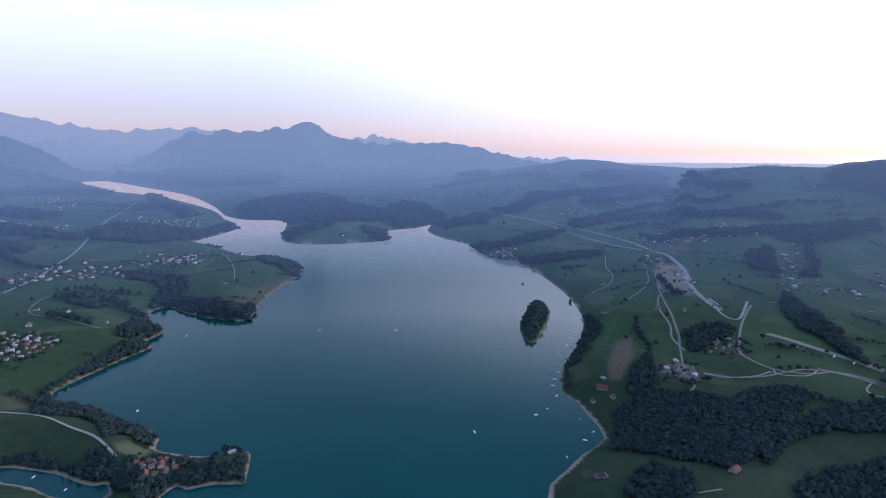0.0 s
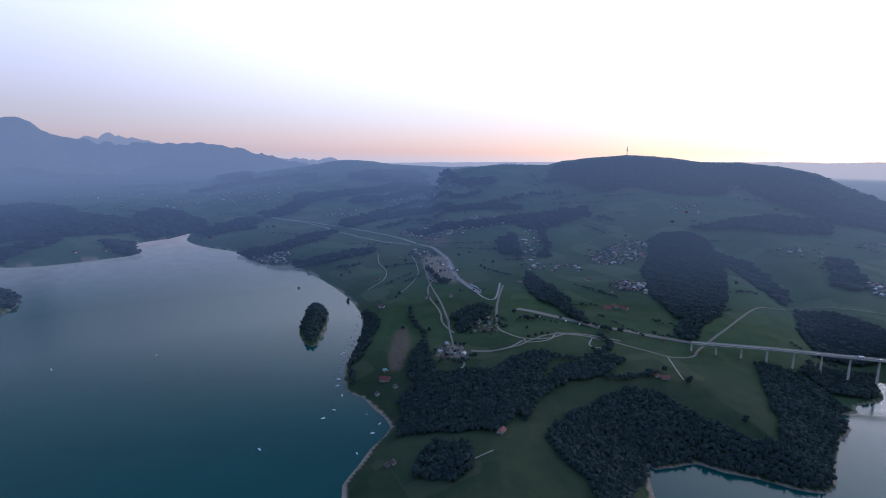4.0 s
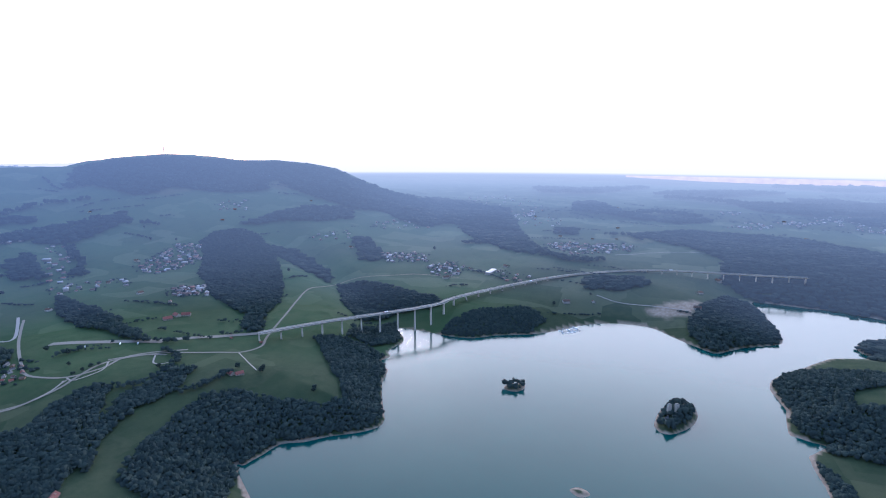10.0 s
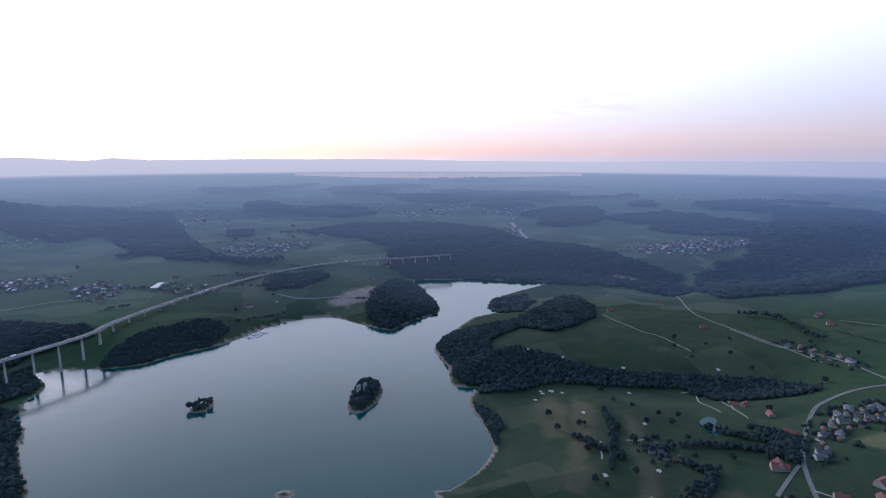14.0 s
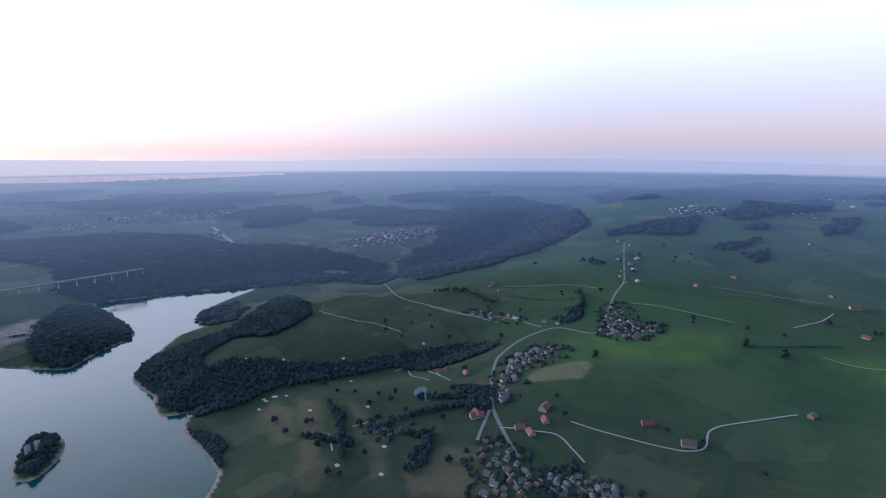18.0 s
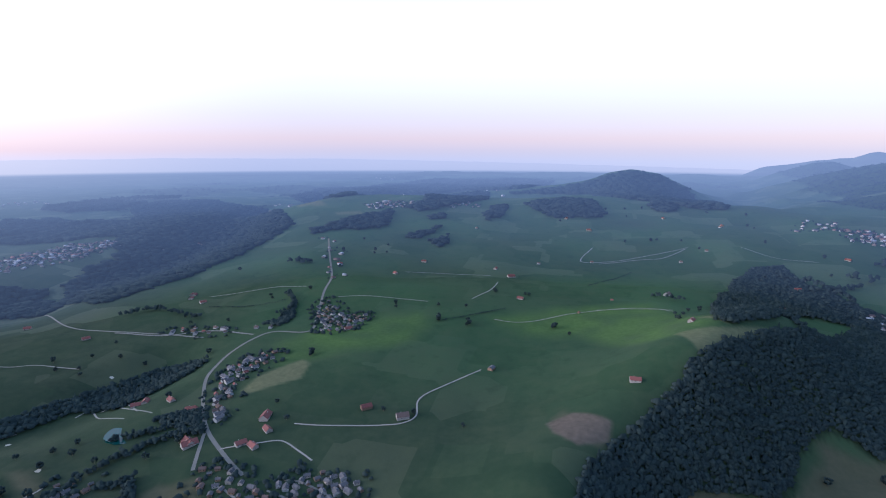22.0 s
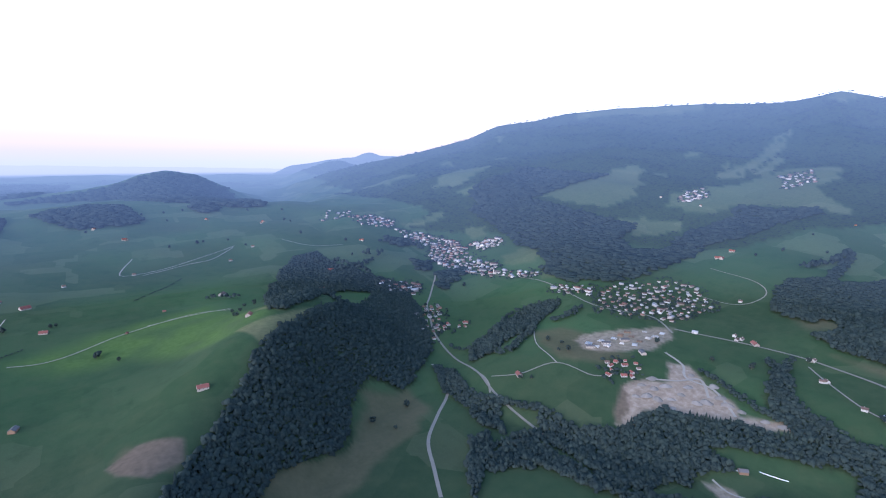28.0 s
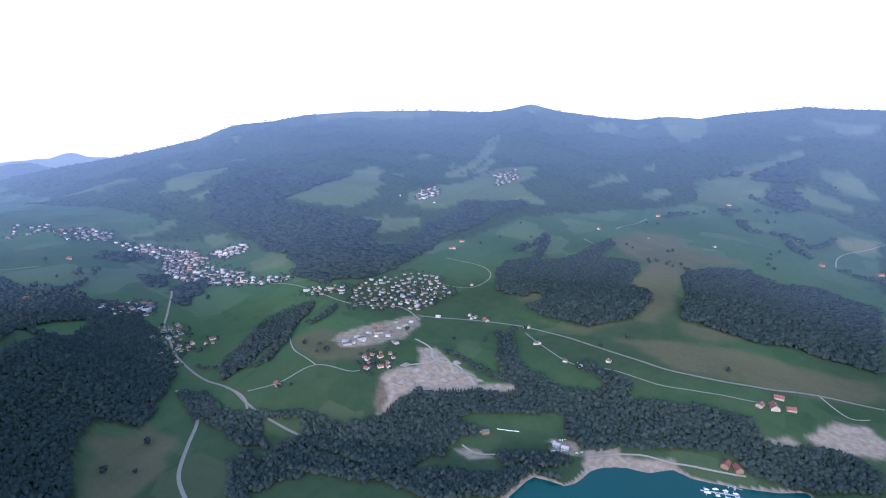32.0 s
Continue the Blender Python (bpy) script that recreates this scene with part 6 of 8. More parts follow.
ROADS.append((3, 'track', ((-571, -731), (-630, -754), (-702, -752))))
ROADS.append((7, 'asphalt', ((-1271, -843), (-1345, -667), (-1366, -552), (-1354, -433), (-1298, -285), (-1270, -139), (-1300, 7), (-1365, 135), (-1357, 246))))
ROADS.append((4, 'asphalt', ((-1334, -539), (-1238, -415), (-1212, -343), (-1223, -279), (-1208, -152), (-1235, -22), (-1250, 30))))
ROADS.append((3.2, 'track', ((-1365, 135), (-1294, 179), (-1300, 216))))
ROADS.append((5, 'track', ((-949, -248), (-991, -194), (-1015, -107), (-1018, -59), (-1026, -14), (-1033, 13))))
ROADS.append((4, 'asphalt', ((-1566, -979), (-1572, -846), (-1679, -818), (-1752, -897), (-1774, -1058))))
ROADS.append((3.2, 'track', ((-2522, 246), (-2706, 278), (-2943, 445))))
ROADS.append((6, 'asphalt', ((830, 1931), (779, 1864), (724, 1718), (688, 1547), (646, 1432), (632, 1322))))
ROADS.append((3.5, 'track', ((789, 2543), (730, 2333), (717, 2194), (669, 2078), (604, 2025), (579, 2007))))
ROADS.append((16, 'asphalt', ((386, 4340), (565, 3978), (700, 3585), (755, 3259), (904, 2837), (1006, 2665))))
ROADS.append((3.2, 'track', ((1123, -1414), (1008, -1466), (933, -1516), (838, -1518))))
ROADS.append((3.2, 'track', ((688, -1435), (581, -1462), (414, -1463))))
ROADS.append((3.2, 'track', ((599, -1816), (457, -1818), (289, -1828))))
ROADS.append((3.2, 'track', ((-85, -2115), (-213, -2176), (-328, -2205), (-427, -2312))))
ROADS.append((3.2, 'track', ((-631, -2318), (-732, -2205), (-849, -2168))))
ROADS.append((3.2, 'track', ((-496, -1703), (-596, -1776), (-673, -1847), (-756, -2000))))
ROADS.append((3.2, 'track', ((-61, -1500), (-150, -1509), (-258, -1487))))
ROADS.append((3.2, 'track', ((-2372, -558), (-2526, -518), (-2653, -482))))
ROADS.append((3.2, 'track', ((-2180, -638), (-2118, -576))))
ROADS.append((3.2, 'track', ((-2281, -199), (-2297, -153))))
ROADS.append((6, 'track', ((-1125, -765), (-1105, -704), (-1062, -665), (-1073, -606), (-1032, -533))))
ROADS.append((6, 'track', ((-987, -714), (-1035, -669), (-1082, -644), (-1040, -597))))
ROADS.append((3.2, 'track', ((566, -702), (510, -731), (472, -747), (430, -730), (398, -713))))
ROADS.append((4, 'asphalt', ((502, -628), (460, -607), (417, -588))))
ROADS.append((4, 'asphalt', ((432, -636), (397, -630), (356, -629))))
ROADS.append((4, 'asphalt', ((418, -663), (391, -665), (343, -652))))
ROADS.append((3, 'track', ((819, -505), (758, -473))))
ROADS.append((3, 'track', ((1061, -685), (1034, -724))))
ROADS.append((3, 'track', ((801, -546), (793, -566), (791, -587))))
ROADS.append((3, 'track', ((932, -857), (848, -815), (777, -791))))
ROADS.append((3, 'track', ((937, -882), (824, -803))))
ROADS.append((3, 'track', ((941, -828), (928, -853))))
ROADS.append((3, 'track', ((-791, 1051), (-738, 1050), (-708, 1042))))
ROADS.append((6, 'asphalt', ((891, 2179), (828, 1957), (866, 1883), (939, 1932))))
ROADS.append((3.5, 'track', ((613, 1177), (643, 1145), (709, 1138), (754, 1156))))
ROADS.append((4, 'track', ((766, 1164), (765, 1139), (823, 1132), (868, 1166))))
ROADS.append((6, 'asphalt', ((877, 1179), (927, 1139), (952, 1075))))
ROADS.append((4, 'track', ((917, 1032), (902, 1045), (905, 1066), (939, 1097))))
ROADS.append((8, 'asphalt', ((914, 1752), (886, 1617), (915, 1581), (1039, 1761))))
ROADS.append((5, 'asphalt', ((-740, -1029), (-727, -955), (-706, -916))))
ROADS.append((4, 'track', ((-605, -746), (-674, -758), (-723, -754))))
ROADS.append((4, 'track', ((-856, -470), (-848, -432), (-864, -400))))
SPOT_TREES = [
    (491, -1395), (348, -1325), (268, -1317), (49, -1359), (575, -1046),
    (541, -848), (1218, -1296), (895, -1409), (1082, -1256), (300, -1456),
    (792, -1999), (777, -2119), (932, -2231), (377, -1436), (-244, -1359),
    (805, -1485), (246, -1641), (136, -1624), (89, -2840), (-249, -2995)]
SPOT_TREES_B = [
    (-428, -2416), (-836, -3043), (-307, -2436), (-664, -3092), (332, -866),
    (275, -869), (179, -852), (793, -855), (679, -797), (864, -1071),
    (494, -802), (978, 811), (960, 656), (2079, 2208), (2024, 2320),
    (2230, 2100), (886, 1028), (1912, 1677), (2060, 1300), (1983, 143)]
SPOT_TREES_C = [
    (1733, 394), (1886, -199), (532, 1472), (477, 1579), (627, 1804),
    (539, 2286), (359, 3472), (704, 2494), (866, 1377), (1088, 1975),
    (714, 1634), (-1924, 2630), (-1144, 1903), (-1295, 1570), (-1103, 2262),
    (-833, 1758), (-707, 2017), (-824, 2097), (584, 1391), (-408, 931)]
SPOT_TREES_D = [
    (-396, 941), (-379, 925), (754, -510), (792, -556), (1151, -910),
    (1128, -987), (1082, -910), (1134, -1065), (994, -1006), (999, -857),
    (1038, -632), (892, -501), (901, -458), (797, -467), (693, -444),
    (966, -469), (858, -655), (837, -684), (-829, -1061), (-942, -910)]
SPOT_TREES_E = [
    (-966, -1007), (-1715, -773), (-1214, -604), (-318, -1474), (-267, -1403),
    (-611, -1942), (-332, -2430), (-201, -2407), (8, -1316), (50, -1374),
    (-1178, -677), (-532, -994), (-432, -959), (-464, -918), (-247, -1335),
    (-2025, -348), (-2051, -333), (-2055, -285), (-2188, -297), (-2041, -245)]
SPOT_TREES_F = [
    (-1333, -40), (-2362, 30), (-2267, 22), (-2570, -468), (-2536, -413),
    (-2137, -433), (-2123, -848), (-2060, -964), (-1392, -280), (-2907, 8),
    (-3859, 326), (-926, -926), (-1369, -941), (-1289, -1443), (-1238, -612),
    (-1747, -327), (-1959, -1006), (648, 1831), (844, 2294), (383, 3681)]
SPOT_TREES_G = [
    (334, 3562), (486, 1961), (734, 2245), (775, 2235), (903, 2403),
    (1328, 2316), (1536, 2181), (2167, 2522), (1576, 3146), (1484, 3440),
    (870, 2108), (905, 2029), (863, 1889), (1115, 2287), (1187, 2316),
    (1844, 1359), (998, 821), (967, 871), (969, 661), (2543, 972)]
SPOT_TREES_H = [
    (3343, 1111), (3037, 938), (1851, 256), (1208, -1702), (913, -1431),
    (866, -1462), (922, -1230), (781, -1275), (802, -2038), (745, -2015),
    (502, -1427), (352, -1345), (270, -1338), (263, -1326), (626, -2293),
    (587, -2368), (577, -1057), (147, -1621), (240, -1620), (45, -1376)]
SPOT_TREES_I = [
    (757, -2380), (1024, -2386), (933, -2011), (750, -2739), (728, -2802),
    (-249, -3147), (-342, -3181), (-660, -3114), (-146, -3110), (-742, -2405),
    (-793, -2741), (-478, -2311), (-307, -2423), (-251, -1421), (-291, -1472),
    (-1107, -1612), (-787, -2830), (-884, -2219), (-835, -2028), (-1114, -2528)]
SPOT_TREES_J = [
    (-2173, -311), (-2034, -355), (-2046, -325), (-2024, -290), (-2012, -268),
    (-2066, -965), (-2161, -462), (-2133, -435), (-2427, 28), (-2243, 42),
    (-2358, 18), (-2941, 2), (-2959, 36), (-3296, -56), (-3107, -50),
    (-2136, -538), (-2254, -955), (-2008, -228), (-1998, -215), (-2485, 56)]
SPOT_TREES_K = [
    (744, -505), (702, -502), (710, -433), (1198, -945), (1105, -929),
    (1058, -1000), (1225, -1313), (1028, -1211), (576, -1054), (500, -1420),
    (350, -1334), (839, -552), (890, -511), (803, -480), (838, -614),
    (818, -656), (760, -645), (573, -579), (675, -665), (649, -711)]
SPOT_TREES_L = [
    (668, -609), (648, -595), (647, -572), (956, -615), (905, -563),
    (911, -631), (-1104, 1560), (-1197, 1604), (-1370, 1732), (-809, 2239),
    (-1541, 2630), (780, 1164), (803, 1166), (825, 1167), (843, 1166),
    (1103, 2038), (1174, 2139), (1325, 2313), (1327, 2268), (654, 1834)]
SPOT_TREES_M = [
    (1194, 2093), (865, 1300), (815, 1227), (-964, -954), (-956, -999),
    (-1155, -811), (-779, -899), (-797, -879), (-1353, -548), (-1319, -327)]
SPOT_TREES = SPOT_TREES + SPOT_TREES_B + SPOT_TREES_C + SPOT_TREES_D + SPOT_TREES_E + SPOT_TREES_F + SPOT_TREES_G + SPOT_TREES_H + SPOT_TREES_I + SPOT_TREES_J + SPOT_TREES_K + SPOT_TREES_L + SPOT_TREES_M
GLADES = []
GLADES.append((((-898, -531), (-952, -480), (-1006, -410), (-1043, -333), (-970, -322), (-883, -386), (-917, -426), (-909, -465))))
GLADES.append((((-964, -331), (-983, -300), (-956, -280), (-924, -312))))
GLADES.append((((-850, -326), (-899, -274), (-970, -241), (-990, -186), (-1018, -118), (-967, -109), (-869, -250))))
GLADES.append((((-909, -465), (-933, -443), (-912, -432), (-887, -453))))
GLADES.append((((-847, -465), (-860, -406), (-841, -389), (-814, -414))))
GLADES.append((((-499, -677), (-534, -692), (-593, -680), (-635, -616), (-651, -541), (-653, -477))))
GLADES.append((((-696, -866), (-741, -795), (-712, -754), (-645, -771), (-655, -806))))
GLADES.append((((2155, -1328), (2042, -1408), (1987, -1379), (2107, -1305))))
SPOT_HEAPS = [
    (-974, -682), (-1004, -638), (-1007, -603), (-974, -639), (-962, -706),
    (-1052, -563), (-1087, -615), (-1084, -668), (-952, -656), (-1065, -492),
    (-1079, -461), (-943, -676), (-1001, -673), (-1038, -644), (-1025, -593),
    (-1062, -584), (-955, -621), (-922, -688), (-1056, -536), (-1002, -708)]
SPOT_STACKS = [
    (-1057, -906), (-1094, -896), (-1137, -876), (-1189, -875), (-1085, -862),
    (-1022, -916), (-1128, -843), (-1184, -838), (-1045, -875), (-1100, -835),
    (-1122, -898), (-1163, -843), (-1023, -890), (-1218, -842), (-1151, -900)]
SPOT_CARS = [
    (-962, -323), (-966, -319), (-970, -315), (-974, -311), (-976, -307),
    (-980, -303), (-933, -311), (-935, -306), (-937, -301), (-941, -297),
    (-946, -293), (-956, -290), (-968, -291), (-956, -283), (-953, -275),
    (-950, -269), (-947, -262), (-958, -262), (-906, -455), (-914, -450)]
SPOT_CARS_B = [
    (935, 1887), (903, 1773), (1048, 2273), (746, 1775), (740, 1711),
    (784, 1419), (896, 2112), (905, 2112), (916, 2118), (927, 2124),
    (938, 2128), (949, 2133), (960, 2137), (971, 2142), (982, 2147),
    (873, 2038), (880, 2036), (890, 2039), (900, 2043), (911, 2048)]
SPOT_CARS_C = [
    (921, 2053), (932, 2057), (942, 2061), (952, 2064), (871, 1976),
    (880, 1974), (890, 1977), (901, 1981), (913, 1985), (570, 1185),
    (574, 1179), (579, 1174), (564, 1190)]
SPOT_CARS = SPOT_CARS + SPOT_CARS_B + SPOT_CARS_C
PITCH = []
PITCH.append((((-938, -433), (-959, -392))))
SPOT_TRUCKS = [
    (964, 1245), (916, 1306), (983, 1205), (977, 2015), (945, 2023),
    (972, 2066)]
BARRIERS = []
BARRIERS.append((((925, 1796), (928, 1749), (919, 1690))))
VIADUCT = ((1156, 960), (1305, 848), (1399, 764), (1496, 678), (1599, 600), (1680, 578), (1828, 500), (1979, 405), (2132, 294), (2258, 166), (2359, 24), (2414, -123), (2443, -320), (2459, -512), (2480, -668))
CASTLE_TOWERS = ((1189, -92), (1187, -107))
CHAPEL = (1163, -86)
CASTLE_SPRUCE = (1206, -134)
MAST = (3517, 3789)
SPOT_BOATS = [(69, 1010), (-664, 1088), (238, 922), (299, 1065), (237, 1112), (207, 1083), (272, 1176), (273, 1232), (282, 1295), (307, 1346), (323, 1385), (344, 1447), (370, 1506), (343, 1406), (395, 1564), (422, 1616), (395, 1525), (304, 1310), (286, 1268), (379, 1492), (443, 1670), (476, 1759), (333, 1434), (288, 981), (313, 1013), (-388, 1624), (-146, 1629), (-710, 847), (-631, 812), (-780, 1563)]
JETTIES = [((1715, 225), (1672, 189)), ((1727, 204), (1690, 167)), ((1749, 186), (1711, 150)), ((-1052, -3), (-993, -2)), ((-961, -53), (-978, 7))]

# ---- builders ----
def mesh_object(name, verts, faces, mat, parent=None, label=""):
    """One mesh object from arrays; faces all of one kind (triangles or quads)."""
    me = bpy.data.meshes.new(name)
    verts, faces = np.asarray(verts, np.float32), np.asarray(faces, np.int32)
    n, k = faces.shape
    me.vertices.add(len(verts))
    me.vertices.foreach_set("co", verts.ravel())
    me.loops.add(n * k)
    me.loops.foreach_set("vertex_index", faces.ravel())
    me.polygons.add(n)
    me.polygons.foreach_set("loop_start", np.arange(0, n * k, k, dtype=np.int32))
    me.update(calc_edges=True)
    me.materials.append(mat)
    ob = new(name, me)
    if parent:
        ob.parent = parent
    return tagged(ob, label)


def part(name, bm, mat, parent, label=""):
    me = bpy.data.meshes.new(name)
    bm.to_mesh(me)
    bm.free()
    me.materials.append(mat)
    ob = new(name, me)
    ob.parent = parent
    return tagged(ob, label)


def shared(name, source, parent, at):
    """Another part on the mesh of one that exists."""
    ob = new(name, source.data)
    ob.parent = parent
    ob.matrix_basis = at
    return ob


def block(bm, x0, x1, y0, y1, z0, z1):
    v = [bm.verts.new(p) for p in ((x0, y0, z0), (x1, y0, z0), (x1, y1, z0), (x0, y1, z0), (x0, y0, z1), (x1, y0, z1), (x1, y1, z1), (x0, y1, z1))]
    for f in ((3, 2, 1, 0), (4, 5, 6, 7), (0, 1, 5, 4), (1, 2, 6, 5), (2, 3, 7, 6), (3, 0, 4, 7)):
        bm.faces.new([v[i] for i in f])
    return bm


def prism(bm, outline, y0, y1):
    """An outline in x and z drawn out along y."""
    a = [bm.verts.new((x, y0, z)) for x, z in outline]
    b = [bm.verts.new((x, y1, z)) for x, z in outline]
    bm.faces.new(a)
    bm.faces.new(b[::-1])
    for i in range(len(a)):
        j = (i + 1) % len(a)
        bm.faces.new((a[j], a[i], b[i], b[j]))
    return bm


HEIGHTS = {}


def survey(points):
    """Works out the land's height at many places at once."""
    p = np.asarray([q[:2] for q in points], float).reshape(-1, 2)
    for (x, y), z in zip(p, land_height(p[:, 0], p[:, 1])):
        HEIGHTS[float(x), float(y)] = float(z)


def stand(x, y, lift=0.0):
    """A place on the land: the point after squeezing, and the scale there."""
    key = float(x), float(y)
    if key not in HEIGHTS:
        survey([key])
    z = HEIGHTS[key]
    px, py, pz, k = squeeze(np.array([float(x)]), np.array([float(y)]), np.array([z + lift]))
    return Vector((px[0], py[0], pz[0])), float(k[0])


# ---- the ground: one sheet round the camera out to the horizon ----
bearings = np.concatenate([np.arange(-46.0, 284.0, 0.33), np.arange(284.0, 314.0, 3.0)])
rings = [20.0, 120.0, 240.0, 330.0, 400.0, 450.0]
while rings[-1] < 50000:
    r = rings[-1]
    rings.append(r + min(max(r * r * 3.6 / 949.0 / H, 3.0), r * 0.024))
rings = np.array(rings)
rows, cols = len(rings), len(bearings)
gx = (rings[:, None] * np.sin(np.radians(bearings))[None, :]).ravel()
gy = (rings[:, None] * np.cos(np.radians(bearings))[None, :]).ravel()
gd = shore_distance(gx, gy)
gz = land_height(gx, gy, gd)
gr = np.hypot(gx, gy)

# land use: wood, stone, dry / soil, straw, fresh meadow
wood, stone, dry, soil, straw, fresh, mown = (np.zeros(len(gx)) for _ in range(7))
edge_x = gx + 9 * value_noise(gx, gy, 40, 11) + 4 * value_noise(gx, gy, 14, 12)
edge_y = gy + 9 * value_noise(gx, gy, 40, 13) + 4 * value_noise(gx, gy, 14, 14)
gaz = np.degrees(np.arctan2(gx, gy))
gaz = np.where(gaz < -46, gaz + 360, gaz)


def mountain_wood(x, y):
    """Where the ranges are wooded: the slopes of the mountain in the east and the broken woods of the far plain."""
    r = np.hypot(x, y)
    az = np.degrees(np.arctan2(x, y))
    az = np.where(az < -46, az + 360, az)
    base = land_base(x, y)
    slope = (az > 194) & (r > 2300) & (r < 9000) & (mountain_height(x, y, base) > base + 25)
    patchy = value_noise(x, y, 1500, 21) + 0.6 * value_noise(x, y, 600, 22) + 0.3 * value_noise(x, y, 220, 23)
    plain = (r > 4200) & (patchy > 0.42 + 0.25 * (np.abs(az - 20) < 25)) & (r < 26000)
    ranges = (r > 9500) & (az < 20) & (patchy > -0.25)
    w = slope | plain | ranges
    for p in CLEARINGS:
        w &= ~(inside(p, x, y) & (r < 9000))
    return w


def land_base(x, y):
    return 70 + 0.07 * np.clip(np.hypot(x, y) - 800, 0, 2600)


for kind, p in WOODS:
    wood[inside(p, edge_x, edge_y)] = 1
for p in GLADES:
    wood[inside(p, edge_x, edge_y)] = 0
wood[mountain_wood(edge_x, edge_y) & (gr > 2300)] = 1
for kind, p in PATCHES:
    loose = kind in ("gravel", "dry", "yard")
    ex, ey = (edge_x, edge_y) if loose else (gx, gy)
    off = line_distance(p, ex, ey, True, 300)
    soft = np.clip(gr * 0.005, 4, 40) * (2.5 if kind == "dry" else 6 if kind == "mown" else 1)
    part_in = smooth(-1, 1, np.where(inside(p, ex, ey), off, -off) / soft)
    if loose and kind != "dry":
        stone = np.maximum(stone, part_in * (1 if kind == "gravel" else 0.8))
        wood *= 1 - part_in
    elif kind == "dry":
        dry = np.maximum(dry, part_in * 0.85)
    elif kind == "ploughed":
        soil = np.maximum(soil, part_in * 0.9)
    # feathered crest strips, short grass plus painted crest light
    elif kind == "mown":
        mown = np.maximum(mown, part_in * (0.75 + 0.35 * value_noise(gx, gy, 45, 34)))
    elif kind == "straw":
        straw = np.maximum(straw, part_in * 0.75)
stone[(gd > -12) & (gd < 6.0 + 5 * value_noise(gx, gy, 60, 31)) & (gr < 9000)] = 1
open_slopes = np.zeros(len(gx), bool)
for p in CLEARINGS[:-3]:
    open_slopes |= inside(p, edge_x, edge_y) & (gr > NEAR)
straw[open_slopes] = 0.3
lush = smooth(128, 150, gaz) * (1 - 0.25 * smooth(240, 275, gaz)) + 0.8 * (1 - smooth(70, 84, gaz)) * smooth(1150, 1600, gr)
# fresh green, thinned near the camera to paint the darker haze-free foreground
fresh[:] = lush * (0.60 + 0.40 * value_noise(gx, gy, 260, 33)) * (1 - 0.75 * smooth(3600, 6500, gr)) * (0.3 + 0.7 * smooth(750, 1500, gr))
px, py, pz, pk = squeeze(gx, gy, gz)
ring_i = int(np.searchsorted(rings, NEAR))


def true_normals(x, y, z, rows, cols):
    p = np.stack([x, y, z], 1).reshape(rows, cols, 3)
    du = np.gradient(p, axis=0)
    dv = np.roll(p, -1, 1) - np.roll(p, 1, 1)
    n = np.cross(dv, du)
    n /= np.maximum(np.linalg.norm(n, axis=2, keepdims=True), 1e-9)
    return np.where(n[..., 2:] < 0, -n, n).reshape(-1, 3)


normals = true_normals(gx, gy, gz, rows, cols)


def sheet(name, first, last, mat, z=None, keep=None, flat=False, stride=1):
    """A band of rings as one mesh, with the slopes of the full-depth land for its shading."""
    ids = np.arange(first * cols, last * cols).reshape(last - first, cols)[::stride, ::stride]
    a, b = ids[:-1], ids[1:]
    quads = np.stack([a, b, np.roll(b, -1, 1), np.roll(a, -1, 1)], -1).reshape(-1, 4)[:, ::-1]
    if keep is not None:
        quads = quads[keep[quads].any(1)]
    used, faces = np.unique(quads, return_inverse=True)
    faces = faces.reshape(-1, 4)
    sx, sy, sz = (px, py, pz) if z is None else squeeze(gx, gy, np.full(len(gx), z))[:3]
    ob = mesh_object(name, np.stack([sx, sy, sz], 1)[used], faces, mat)
    me = ob.data
    me.polygons.foreach_set("use_smooth", np.ones(len(faces), bool))
    if not flat:
        for key, (r, g, b_) in (("use", (wood, stone, dry)), ("other", (soil, straw, fresh)), ("cut", (mown, mown, mown))):
            col = me.attributes.new(key, "FLOAT_COLOR", "POINT")
            col.data.foreach_set("color", np.stack([r, g, b_, np.ones(len(r))], 1)[used].astype(np.float32).ravel())
        plan = me.attributes.new("plan", "FLOAT_VECTOR", "POINT")
        plan.data.foreach_set("vector", np.stack([gx, gy, np.zeros(len(gx))], 1)[used].astype(np.float32).ravel())
        me.normals_split_custom_set_from_vertices(normals[used].astype(np.float32))
    return ob


tagged(sheet("ground", 0, ring_i + 1, GROUND), "rolling green meadows and field plots round the lake", "ground", kind="structure")
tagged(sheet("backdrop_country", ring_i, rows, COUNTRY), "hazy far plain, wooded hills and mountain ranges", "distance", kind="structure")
lake_i = ring_i // 3 * 3
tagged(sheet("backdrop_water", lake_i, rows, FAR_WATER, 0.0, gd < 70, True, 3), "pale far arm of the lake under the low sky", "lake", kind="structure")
tagged(sheet("water", 0, lake_i + 1, WATER, 0.0, gd < 70, True, 3), "calm teal lake reflecting the pale evening sky", "lake", kind="structure")

# ---- woods ----
def ico(level=0):
    bm = bmesh.new()
    bmesh.ops.create_icosphere(bm, subdivisions=level + 1, radius=1.0)
    v = np.array([p.co[:] for p in bm.verts])
    f = np.array([[q.index for q in p.verts] for p in bm.faces])
    bm.free()
    return v, f


BALL_V, BALL_F = ico(0)
DOME_F = BALL_F[BALL_V[BALL_F][:, :, 2].mean(1) > -0.6]


def joined(pieces):
    vs, fs, k = [], [], 0
    for v, f in pieces:
        vs.append(v)
        fs.append(f + k)
        k += len(v)
    return np.concatenate(vs), np.concatenate(fs)


